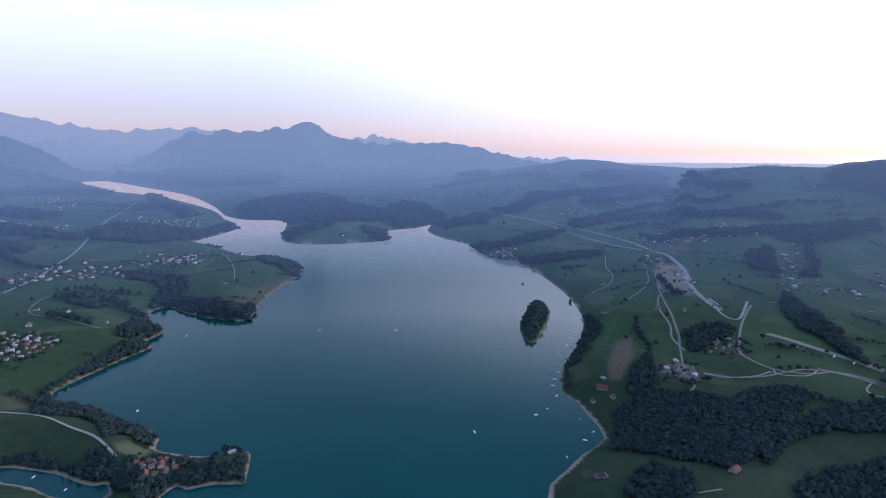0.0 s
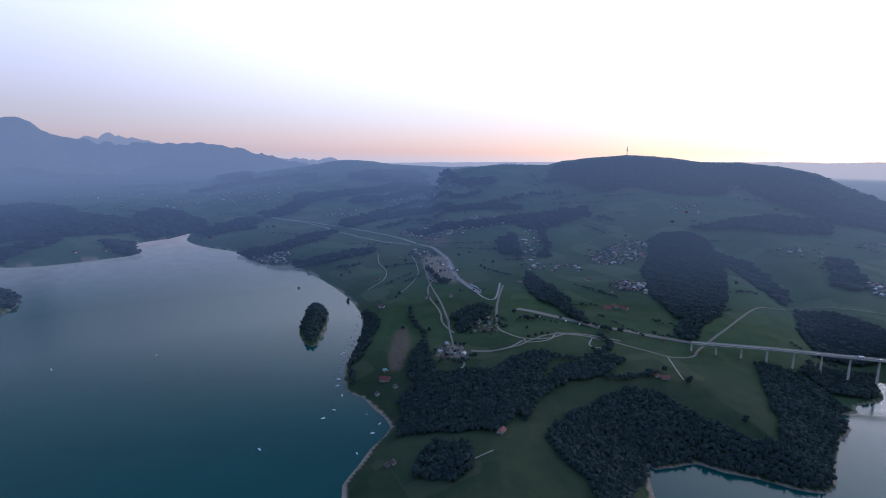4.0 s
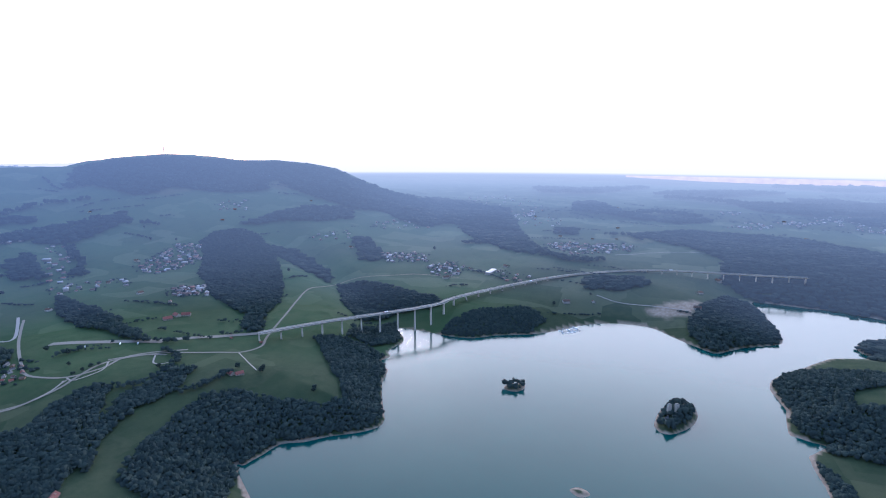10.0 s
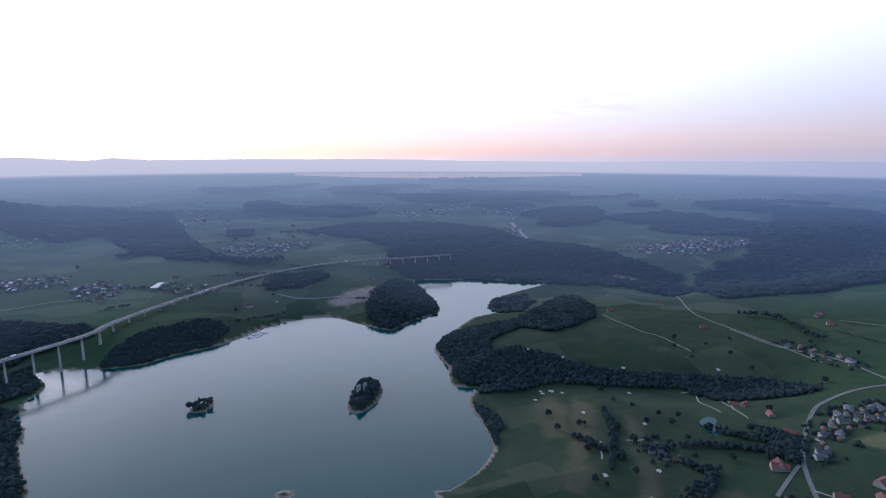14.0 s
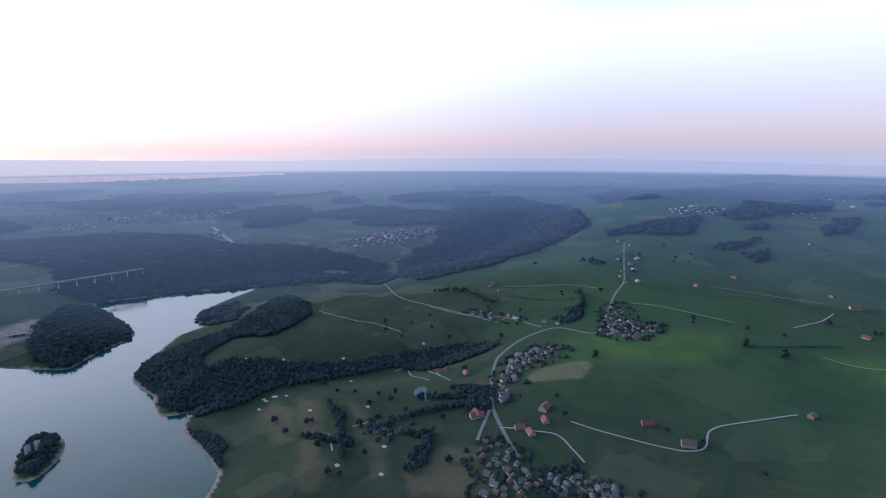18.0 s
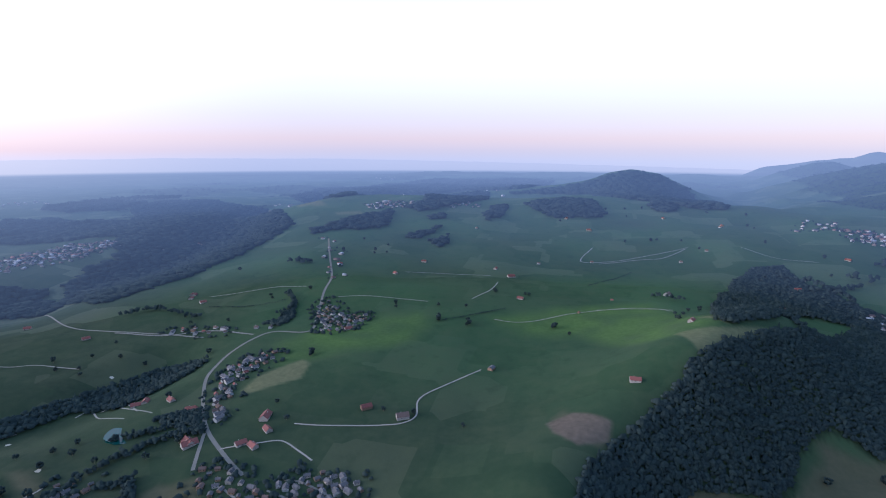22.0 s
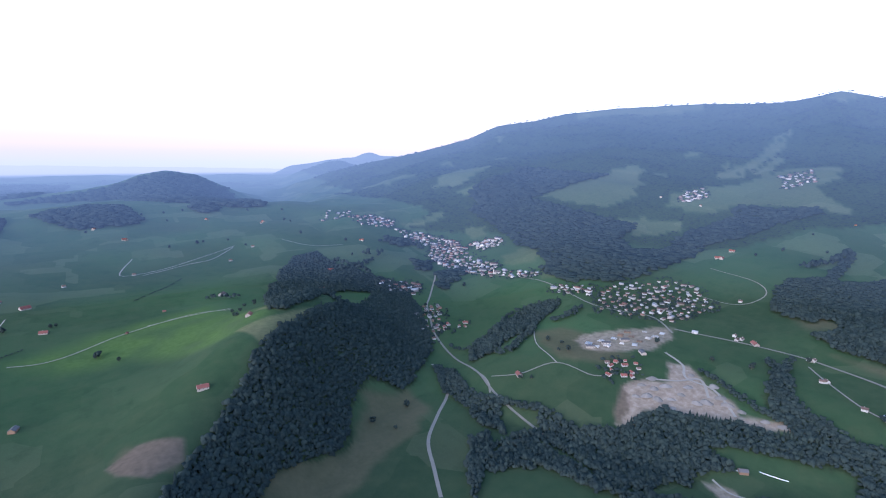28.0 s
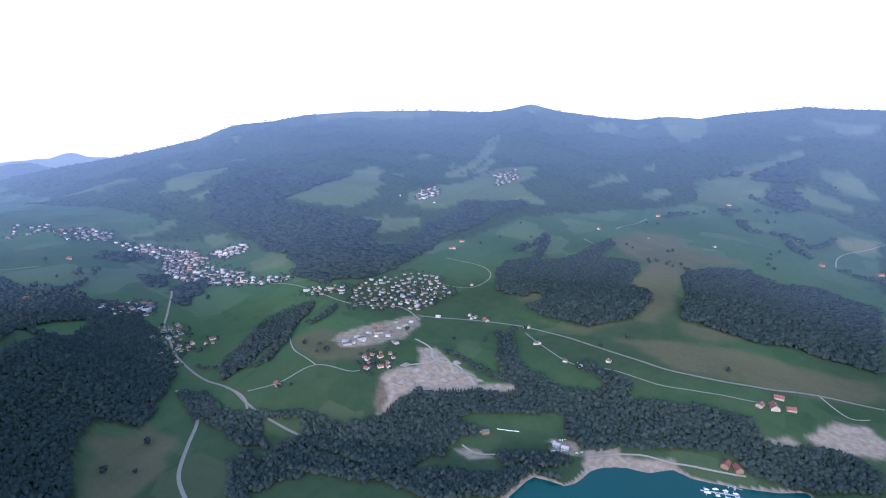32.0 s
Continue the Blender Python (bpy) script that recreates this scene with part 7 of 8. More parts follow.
def leafy_crown(clumps, seed, tall=1.0):
    """A broad crown of uneven leaf clumps, about 1 across and standing on z = 0."""
    rng = np.random.RandomState(seed)
    pieces = []
    for i in range(clumps):
        a = i * 2.4 + rng.rand()
        h = (i + 0.5) / clumps
        out = 0.30 * math.sqrt(max(1 - h, 0.05)) * (0.6 + 0.6 * rng.rand())
        size = (0.34 - 0.10 * h) * (0.8 + 0.4 * rng.rand()) * (1.25 if clumps < 5 else 1.0)
        v = BALL_V * (size * (1 + 1.1 * (rng.rand(len(BALL_V), 1) - 0.5)))
        pieces.append((v * (1, 1, 0.85) + (out * math.cos(a), out * math.sin(a), (0.32 + 0.55 * h) * tall), DOME_F))
    return joined(pieces)


def spruce_crown(tiers, seed):
    rng = np.random.RandomState(seed)
    pieces = []
    for i in range(tiers):
        z0, z1 = 0.12 + 0.75 * i / tiers * 1.1, 0.12 + 0.75 * (i + 1) / tiers * 1.1 + 0.25
        w = 0.30 * (1 - 0.75 * i / tiers)
        a = np.arange(7) / 7 * 2 * math.pi + rng.rand()
        rim = np.stack([np.cos(a) * w * (0.8 + 0.4 * rng.rand(7)), np.sin(a) * w * (0.8 + 0.4 * rng.rand(7)), z0 + 0.06 * rng.rand(7)], 1)
        v = np.concatenate([rim, [(0, 0, min(z1, 1.25))]])
        f = np.array([(k, (k + 1) % 7, 7) for k in range(7)])
        pieces.append((v, f))
    return joined(pieces)


CROWNS_NEAR = [leafy_crown(2, s, 1.1) for s in range(6)] + [leafy_crown(2, 9, 1.35), leafy_crown(3, 8, 1.2)]
CROWNS_BUSH = [leafy_crown(3, 20 + s, 0.7) for s in range(3)]
CROWNS_SPRUCE = [spruce_crown(3, s) for s in range(3)]
CROWNS_FAR = [leafy_crown(1, 40 + s, 0.8) for s in range(3)]
CROWNS_MID = [leafy_crown(1, 60 + s, 1.0) for s in range(6)]


def plant(name, x, y, size, crowns, mat, seed, label, flat=1.0, close=False):
    """Many trees at once as one uncountable mass; what lies beyond the near country takes the backdrop's haze-painted
    leaves.
    """
    rng = np.random.RandomState(seed)
    r = np.hypot(x, y)
    if mat is not FAR_LEAF:
        m = r > NEAR
        if m.any():
            plant(name, x[m], y[m], size[m] * 1.1, CROWNS_FAR, FAR_LEAF, seed, label, flat * 0.8, close)
        m2 = (r > 1050) & ~m
        if m2.any() and crowns is CROWNS_NEAR:
            plant(name, x[m2], y[m2], size[m2] * 1.15, CROWNS_MID, mat, seed, label, flat * 1.05, close)
            m |= m2
        x, y, size = x[~m], y[~m], size[~m]
        if not len(x):
            return None
    z = land_height(x, y)
    dzx, dzy = (land_height(x + 12, y) - z) / 12, (land_height(x, y + 12) - z) / 12
    up_hill = np.stack([-dzx, -dzy, np.ones(len(x))], 1) / np.sqrt(1 + dzx ** 2 + dzy ** 2)[:, None]
    qx, qy, qz, k = squeeze(x, y, z)
    pick = rng.randint(0, len(crowns), len(x))
    vs, fs, ns, base = [], [], [], 0
    for i, (cv, cf) in enumerate(crowns):
        m = np.nonzero(pick == i)[0]
        if not len(m):
            continue
        a = rng.rand(len(m)) * 2 * math.pi
        s = size[m] * k[m]
        up = s * flat * (0.85 + 0.4 * rng.rand(len(m)))
        c, d = np.cos(a) * s, np.sin(a) * s
        v = np.empty((len(m), len(cv), 3))
        v[..., 0] = qx[m, None] + c[:, None] * cv[:, 0] - d[:, None] * cv[:, 1]
        v[..., 1] = qy[m, None] + d[:, None] * cv[:, 0] + c[:, None] * cv[:, 1]
        v[..., 2] = qz[m, None] + up[:, None] * (cv[:, 2] - (0.24 if close else 0.1))
        lean = (cv - cv.mean(0)) * (1, 1, 0.6)
        lean = lean / np.maximum(np.linalg.norm(lean, axis=1, keepdims=True), 1e-6) * 0.7
        u = np.empty_like(v)
        u[..., 0] = (c[:, None] * lean[:, 0] - d[:, None] * lean[:, 1]) / s[:, None]
        u[..., 1] = (d[:, None] * lean[:, 0] + c[:, None] * lean[:, 1]) / s[:, None]
        u[..., 2] = lean[:, 2]
        u += up_hill[m][:, None] * 0.8
        ns.append((u / np.linalg.norm(u, axis=2, keepdims=True)).reshape(-1, 3))
        f = cf[None] + (np.arange(len(m)) * len(cv))[:, None, None] + base
        vs.append(v.reshape(-1, 3))
        fs.append(f.reshape(-1, 3))
        base += len(m) * len(cv)
    if not vs:
        return None
    ob = mesh_object(name, np.concatenate(vs), np.concatenate(fs), mat)
    ob.data.polygons.foreach_set("use_smooth", np.ones(len(ob.data.polygons), bool))
    ob.data.normals_split_custom_set_from_vertices(np.concatenate(ns).astype(np.float32))
    return tagged(ob, label, "wood", kind="stuff")


def fill(poly, gap, seed):
    """Jittered places inside an outline."""
    rng = np.random.RandomState(seed)
    p = np.asarray(poly, float)
    xs = np.arange(p[:, 0].min(), p[:, 0].max() + gap, gap)
    ys = np.arange(p[:, 1].min(), p[:, 1].max() + gap, gap)
    x, y = (a.ravel() for a in np.meshgrid(xs, ys))
    x, y = x + (rng.rand(len(x)) - 0.5) * gap * 0.9, y + (rng.rand(len(y)) - 0.5) * gap * 0.9
    keep = inside(poly, x + 6 * value_noise(x, y, 35, seed), y + 6 * value_noise(x, y, 35, seed + 1))
    return x[keep], y[keep]


def on_land(x, y):
    k = shore_distance(x, y) > 7.0
    for p in GLADES:
        k &= ~inside(p, x, y)
    return x[k], y[k]


for i, (kind, poly) in enumerate(WOODS):
    r = float(np.hypot(*np.asarray(poly, float).T).min())
    if r > NEAR:
        r = 0.4 * r + 0.6 * float(np.median(np.hypot(*np.asarray(poly, float).T)))
    gap = 6.2 * max(1.0, r / 1150) ** 0.8 if r < NEAR else 7.0 * (r / 1000) ** 1.05
    x, y = on_land(*fill(poly, gap, 100 + i))
    for _, other in WOODS[:i]:
        k = ~inside(other, x, y)
        x, y = x[k], y[k]
    if not len(x):
        continue
    size = gap * (1.55 + 0.8 * np.random.RandomState(i).rand(len(x))) * (0.75 if kind == "bush" else 1)
    if r > NEAR:
        plant("wood", x, y, size * 1.2, CROWNS_FAR, FAR_LEAF, i, "dark mixed wood on a far slope", 0.5, True)
    elif kind == "spruce":
        plant("wood", x, y, size * 1.25, CROWNS_SPRUCE, SPRUCE, i, "dark spruce wood")
    else:
        tall = np.random.RandomState(900 + i).rand(len(x)) < (0.09 if kind == "mixed" else 0.0)
        plant("wood", x[~tall], y[~tall], size[~tall], CROWNS_BUSH if kind == "bush" else CROWNS_NEAR, BROADLEAF, i,
              "dense dark-green broadleaf wood beside the meadows" if kind == "mixed" else "loose bushes and small trees on the lakeside slope", 0.95, kind == "mixed")
        if tall.any():
            plant("spruces", x[tall], y[tall], size[tall] * 1.15, CROWNS_SPRUCE, SPRUCE, 50 + i, "dark spruces standing among broadleaf trees")

for i, (wide, chain) in enumerate(HEDGES):
    c = rounded(chain, False)
    r = float(np.hypot(*c.T).min())
    gap = 6.5 * max(1.0, r / 1100) ** 1.1 if wide > 5 else 2.6
    w = max(wide, gap * 0.8) if wide > 5 else 2.6
    p = np.array([c[:, 0].min() - w, c[:, 1].min() - w, c[:, 0].max() + w, c[:, 1].max() + w])
    x, y = fill(((p[0], p[1]), (p[2], p[1]), (p[2], p[3]), (p[0], p[3])), gap, 300 + i)
    k = line_distance(c, x, y) < w / 2 * (1 + 0.4 * value_noise(x, y, 60, i))
    x, y = on_land(x[k], y[k])
    if len(x):
        low = 1.0 if wide > 5 else 0.9
        plant("hedgerow", x, y, gap * (1.2 + 0.6 * np.random.RandomState(i).rand(len(x))) * low, CROWNS_FAR if r > 2200 else CROWNS_NEAR, FAR_LEAF if r > NEAR else BROADLEAF, 400 + i,
              "line of dark trees and hedge between fields" if wide > 5 else "low clipped hedge across the meadow")

# shore trees of the islands
for name, poly, gap in (("wood", ISLE_WOODED, 9.0), ("wood", ISLE_CASTLE, 8.0), ("bushes", ISLE_TREE, 7.5), ("bushes", ISLE_REEF, 9.0)):
    x, y = fill(poly, gap, 77)
    k = shore_distance(x, y) > (9 if gap > 7.5 else 5)
    k &= np.hypot(x - CHAPEL[0], y - CHAPEL[1]) > 15
    x, y = x[k], y[k]
    if len(x):
        plant(name, x, y, gap * (1.3 + 0.8 * np.random.RandomState(5).rand(len(x))) * (0.45 if poly is ISLE_REEF else 1.0), CROWNS_NEAR, BROADLEAF, 78, "dark trees crowding a small lake island")

# the mountain forest and the scattered woods of the far country
rng = np.random.RandomState(12)
for label, a0, a1, r0, r1, n, spread in (("dark forest over the mountain slopes", 194, 284, 2300, 8800, 31000, 0.0043), ("scattered dark woods on the hazy far plain", -46, 205, 4200, 9500, 9000, 0.0052)):
    a = np.radians(a0 + (a1 - a0) * rng.rand(n))
    r = np.exp(np.log(r0) + (np.log(r1) - np.log(r0)) * rng.rand(n))
    x, y = r * np.sin(a), r * np.cos(a)
    k = mountain_wood(x, y) & (shore_distance(x, y) > 15)
    x, y, r = x[k], y[k], r[k]
    plant("forest", x, y, r * spread * (0.8 + 0.6 * rng.rand(len(x))), CROWNS_FAR, FAR_LEAF, 55, label, 0.34, True)


# ---- trees that stand alone ----
def lone_tree(seed, leaf):
    rng = np.random.RandomState(seed)
    tree = new("tree")
    bm = bmesh.new()
    rise = 5.0
    rings_ = []
    for z, w in ((0, 0.42), (1.2, 0.30), (3.0, 0.24), (rise, 0.14)):
        rings_.append([bm.verts.new((math.cos(a) * w, math.sin(a) * w, z)) for a in np.arange(7) / 7 * 2 * math.pi])
    for lower, upper in zip(rings_, rings_[1:]):
        for j in range(7):
            bm.faces.new((lower[j], lower[(j + 1) % 7], upper[(j + 1) % 7], upper[j]))
    for j in range(4):
        a = j * 1.6 + rng.rand()
        start, end = Vector((0, 0, 2.2 + 0.5 * j)), Vector((math.cos(a) * 2.4, math.sin(a) * 2.4, 4.6 + 0.6 * j))
        ring0 = [bm.verts.new(start + Vector((0.1 * math.cos(q), 0.1 * math.sin(q), 0))) for q in (0, 2.1, 4.2)]
        tip = bm.verts.new(end)
        for q in range(3):
            bm.faces.new((ring0[q], ring0[(q + 1) % 3], tip))
    part("trunk", bm, BARK, tree)
    pieces = []
    for j in range(26):
        d = rng.normal(size=3)
        d /= np.linalg.norm(d)
        c = d * (2.6 + 1.3 * rng.rand()) * (1, 1, 0.85) + (0, 0, 6.0)
        s = 0.9 + 0.8 * rng.rand()
        pieces.append((BALL_V * s * (1 + 0.5 * (rng.rand(len(BALL_V), 1) - 0.5)) + c, BALL_F))
    v, f = joined(pieces)
    mesh_object("crown", v, f, leaf, tree)
    return tagged(tree, "round dark-green broadleaf tree standing alone on a meadow", "tree", "lone trees on the meadows")


tree_kinds = [lone_tree(s, BROADLEAF) for s in (3, 4, 5)] + [lone_tree(s, FAR_LEAF) for s in (6, 7, 8)]
rng = np.random.RandomState(31)
first = set()
survey(SPOT_TREES)
for i, (x, y) in enumerate(SPOT_TREES):
    place, k = stand(x, y, -0.3)
    s = k * (0.95 + 0.75 * rng.rand())
    m = Matrix.LocRotScale(place, Euler((0, 0, rng.rand() * 6.28)), (s, s, s))
    j = i % 3 + (3 if math.hypot(x, y) > NEAR else 0)
    if j not in first:
        first.add(j)
        tree_kinds[j].matrix_basis = m
    else:
        ob = copy_thing(tree_kinds[j], m)
        ob.matrix_basis = m

# ---- roads ----
def ribbon(name, chain, wide, mat, lift, label, category):
    c = rounded(chain, False, 6)
    t = np.gradient(c, axis=0)
    t /= np.maximum(np.linalg.norm(t, axis=1, keepdims=True), 1e-9)
    side = np.stack([t[:, 1], -t[:, 0]], 1)
    n = len(c)
    cols_ = [c + side * wide * s for s in (-0.5, -0.17, 0.17, 0.5)]
    q = np.concatenate(cols_ + [c])
    high = land_height(q[:, 0], q[:, 1]).reshape(5, n)
    for j in range(4):
        q = cols_[j]
        z = np.maximum(high[j], high[4]) + lift * (0.35 + np.hypot(q[:, 0], q[:, 1]) / 1500)
        cols_[j] = np.stack(squeeze(q[:, 0], q[:, 1], z)[:3], 1)
    v = np.concatenate(cols_)
    f = np.concatenate([np.stack([np.arange(n - 1) + n * k, np.arange(n - 1) + n * (k + 1), np.arange(1, n) + n * (k + 1), np.arange(1, n) + n * k], 1) for k in range(3)])[:, ::-1]
    ob = mesh_object(name, v, f, mat)
    ob.data.polygons.foreach_set("use_smooth", np.ones(len(f), bool))
    return tagged(ob, label, category, kind="structure")


for wide, kind, chain in ROADS:
    far = np.hypot(*np.asarray(chain, float).T).min() > NEAR
    mat = FAR_ROAD if far else ASPHALT if kind == "asphalt" else TRACK
    ribbon("road", chain, wide, mat, 0.7, "grey asphalt road winding between meadows" if kind == "asphalt" else "pale gravel farm track across a meadow", "road")

# ---- the motorway viaduct ----
VIADUCT_TOP = 76.0


def along(c, step):
    d = np.r_[0, np.cumsum(np.hypot(*np.diff(c, axis=0).T))]
    s = np.arange(0, d[-1], step)
    return np.stack([np.interp(s, d, c[:, 0]), np.interp(s, d, c[:, 1])], 1)


viaduct = tagged(new("viaduct"), "long pale concrete motorway viaduct on tall slender piers", "bridge")


def swept(name, c, profile, mat, label=""):
    t = np.gradient(c, axis=0)
    t /= np.linalg.norm(t, axis=1, keepdims=True)
    side = np.stack([t[:, 1], -t[:, 0]], 1)
    loops = []
    for off, z in profile:
        q = c + side * off
        loops.append(np.stack(squeeze(q[:, 0], q[:, 1], np.full(len(q), z))[:3], 1))
    n, k = len(c), len(profile)
    v = np.concatenate(loops)
    f = np.concatenate([np.stack([np.arange(n - 1) + n * j, np.arange(1, n) + n * j, np.arange(1, n) + n * ((j + 1) % k), np.arange(n - 1) + n * ((j + 1) % k)], 1) for j in range(k)])
    return mesh_object(name, v, f, mat, viaduct, label)


line = along(rounded(VIADUCT, False, 6), 12.0)
T = VIADUCT_TOP
swept("deck", line, [(-11.8, T), (-11.8, T - 0.6), (-5, T - 1.1), (5, T - 1.1), (11.8, T - 0.6), (11.8, T)], CONCRETE, "pale concrete deck")
swept("carriageway", line, [(-10.9, T + 0.02), (-10.9, T + 0.12), (10.9, T + 0.12), (10.9, T + 0.02)], ASPHALT, "grey asphalt carriageway")
swept("girder", line, [(-4.8, T - 1.1), (-3.4, T - 4.6), (3.4, T - 4.6), (4.8, T - 1.1)], CONCRETE, "haunched concrete box girder")
for s in (-1, 1):
    swept("parapet", line, [(s * 11.8, T), (s * 11.8, T + 1.1), (s * 11.4, T + 1.1), (s * 11.4, T)], CONCRETE)
swept("median_barrier", line, [(-0.3, T + 0.1), (-0.15, T + 1.0), (0.15, T + 1.0), (0.3, T + 0.1)], STEEL, "grey steel median barrier")
stations = along(rounded(VIADUCT, False, 6), 60.5)
turns = np.gradient(stations, axis=0)
for (x, y), (dx, dy) in zip(stations, turns):
    foot = max(float(land_height(np.array([x]), np.array([y]))[0]), -6.0) - 2
    if T - 4.6 - foot < 6:
        continue
    bm = bmesh.new()
    levels = []
    for z, w, d in ((foot, 6.6, 3.8), (T - 12, 5.4, 2.8), (T - 6.5, 5.6, 2.8), (T - 4.5, 7.2, 3.0)):
        u = Vector((dy, -dx)).normalized()
        a = Vector((dx, dy)).normalized()
        ring = []
        for i, j in ((-1, -1), (1, -1), (1, 1), (-1, 1)):
            q = Vector((x, y)) + u * (w / 2 * i) + a * (d / 2 * j)
            sx, sy, sz, _ = squeeze(np.array([q.x]), np.array([q.y]), np.array([z]))
            ring.append(bm.verts.new((sx[0], sy[0], sz[0])))
        levels.append(ring)
    for lo, hi in zip(levels, levels[1:]):
        for i in range(4):
            bm.faces.new((lo[i], lo[(i + 1) % 4], hi[(i + 1) % 4], hi[i]))
    part("pier", bm, CONCRETE, viaduct)


# ---- houses ----
def gable_house(name, wide, long, eaves, pitch, wall_mat, roof_mat, label, category, windows=2, chimney=True, over=0.7, base_mat=None, doors=1):
    """A house with its ridge along y: walls, two-sided roof, chimney, windows and a door."""
    house = tagged(new(name), label, category)
    top = eaves + wide / 2 * pitch
    w, d = wide / 2, long / 2
    part("wall", prism(bmesh.new(), ((-w, -2.5), (w, -2.5), (w, eaves), (0, top), (-w, eaves)), -d, d), wall_mat, house)
    t = 0.35
    drop = over * pitch
    bm = bmesh.new()
    for s in (-1, 1):
        prism(bm, [(s * (w + over), eaves - drop), (s * (w + over), eaves - drop + t), (0, top + t), (0, top)][::s], -d - over, d + over)
    roof = part("roof", bm, roof_mat, house)
    if chimney:
        part("chimney", block(bmesh.new(), w * 0.3, w * 0.3 + 0.9, d * 0.2, d * 0.2 + 0.9, top - w * 0.3 * pitch - 0.6, top + 0.9), wall_mat, roof)
    if name == "chalet":
        balcony = part("balcony", block(bmesh.new(), -w * 0.8, w * 0.8, -d - 1.3, -d + 0.05, eaves * 0.55, eaves * 0.55 + 0.2), TIMBER, house)
        part("railing", block(bmesh.new(), -w * 0.8, w * 0.8, -d - 1.3, -d - 1.2, eaves * 0.55 + 0.2, eaves * 0.55 + 1.1), TIMBER, balcony)
    if windows:
        pane = None
        for side in (-1, 1):
            for i in range(windows):
                y = -d + long * (i + 0.5) / windows
                m = Matrix.Translation((side * (w + 0.02), y, eaves * 0.55))
                if pane is None:
                    pane = part("window", block(bmesh.new(), -0.06, 0.06, -0.8, 0.8, -0.75, 0.75), GLASS, house)
                    pane.matrix_basis = m
                else:
                    shared("window", pane, house, m)
        for i in range(doors):
            part("door", block(bmesh.new(), -0.6 + i * 3, 0.6 + i * 3, -d - 0.08, -d + 0.05, 0, 2.2), DOOR_WOOD, house)
    return house


KINDS = {
    "mixed": [gable_house("house", 10, 13, 4.0, 0.75, WHITE_WALL, BROWN_TILE, "white-rendered house with a brown tiled gable roof", "house"),
              gable_house("house", 9, 11, 3.9, 0.8, CREAM_WALL, RED_TILE, "cream house with a weathered red tiled roof", "house"),
              gable_house("house", 11, 15, 4.3, 0.65, WHITE_WALL, GREY_TILE, "white house with a grey tiled roof", "house"),
              gable_house("chalet", 10, 12, 4.6, 0.6, TIMBER, BROWN_TILE, "dark timber chalet with a broad brown roof", "house"),
              gable_house("apartment_house", 13, 22, 6.8, 0.5, WHITE_WALL, GREY_TILE, "pale three-storey apartment house with a low grey roof", "house", 4)],
}
KINDS["grey"] = [gable_house("house", 11, 14, 5.0, 0.6, CREAM_WALL, GREY_TILE, "pale house with a dark-grey tiled roof", "house"),
                 gable_house("chalet", 9, 11, 4.2, 0.65, TIMBER, GREY_TILE, "small dark timber chalet under a grey roof", "house"),
                 KINDS["mixed"][2], KINDS["mixed"][3]]
KINDS["red"] = [gable_house("farmhouse", 12, 18, 4.2, 0.7, WHITE_WALL, RED_TILE, "broad white farmhouse with a red tiled roof", "house", 3), KINDS["mixed"][1], KINDS["mixed"][0]]


def piece(h, name):
    return next(c for c in h.children if c.name.startswith(name))


FAR_KINDS = {k: [(piece(h, "wall"), piece(h, "roof")) for h in v] for k, v in KINDS.items()}


def plain_copy(h):
    """The same house without the small openings that do not show from afar."""
    c = tagged(new(h.name.split(".")[0]), h["label"], h["category"])
    for o in h.children:
        if o.name.startswith(("wall", "roof")):
            mine = shared(o.name.split(".")[0], o, c, o.matrix_basis.copy())
            for q in o.children:
                shared(q.name.split(".")[0], q, mine, q.matrix_basis.copy())
    return c


PLAIN = {k: [plain_copy(h) for h in v] for k, v in KINDS.items()}
SINGLE = {
    "red_farm": gable_house("farmhouse", 14, 22, 4.2, 0.75, CREAM_WALL, RED_TILE, "large farmhouse with a red tiled roof standing alone in meadows", "farm", 3),
    "big_red": gable_house("farmhouse", 19, 30, 5.0, 0.75, CREAM_WALL, RED_TILE, "very large cream farm building with a bright red tiled roof", "farm", 4),
    "house": gable_house("house", 10, 13, 5.2, 0.7, WHITE_WALL, BROWN_TILE, "white country house with a brown roof beside a road", "house"),
    "white_house": gable_house("house", 12, 16, 5.6, 0.5, WHITE_WALL, PALE_METAL, "pale house with a light roof", "house"),
    "green_shed": gable_house("shed", 12, 16, 4.5, 0.4, TIMBER, GREEN_METAL, "shed with a green metal roof beside a farm", "shed", 0, False, doors=0),
    "shed": gable_house("shed", 7, 9, 3.2, 0.6, TIMBER, RED_TILE, "small timber field barn with a red roof", "barn", 0, False),
    "dark_barn": gable_house("barn", 15, 24, 5.5, 0.7, TIMBER, RED_TILE, "dark timber barn with a dull red roof", "barn", 0, False),
    "grey_barn": gable_house("barn", 13, 18, 5.0, 0.6, TIMBER, GREY_TILE, "grey-roofed timber barn at the end of a track", "barn", 0, False),
    "grey_farm": gable_house("farmhouse", 18, 26, 6.0, 0.75, CREAM_WALL, BROWN_TILE, "big farmhouse with a sweeping brown roof", "farm", 4),
    "white_hall": gable_house("industrial_hall", 26, 95, 8.0, 0.12, WHITE_WALL, PALE_METAL, "long white industrial hall with a pale metal roof", "hall", 6, False),
    "works_hall": gable_house("works_hall", 14, 26, 6.0, 0.3, CREAM_WALL, GREY_TILE, "low grey-roofed hall of the gravel works", "hall", 3, False),
}


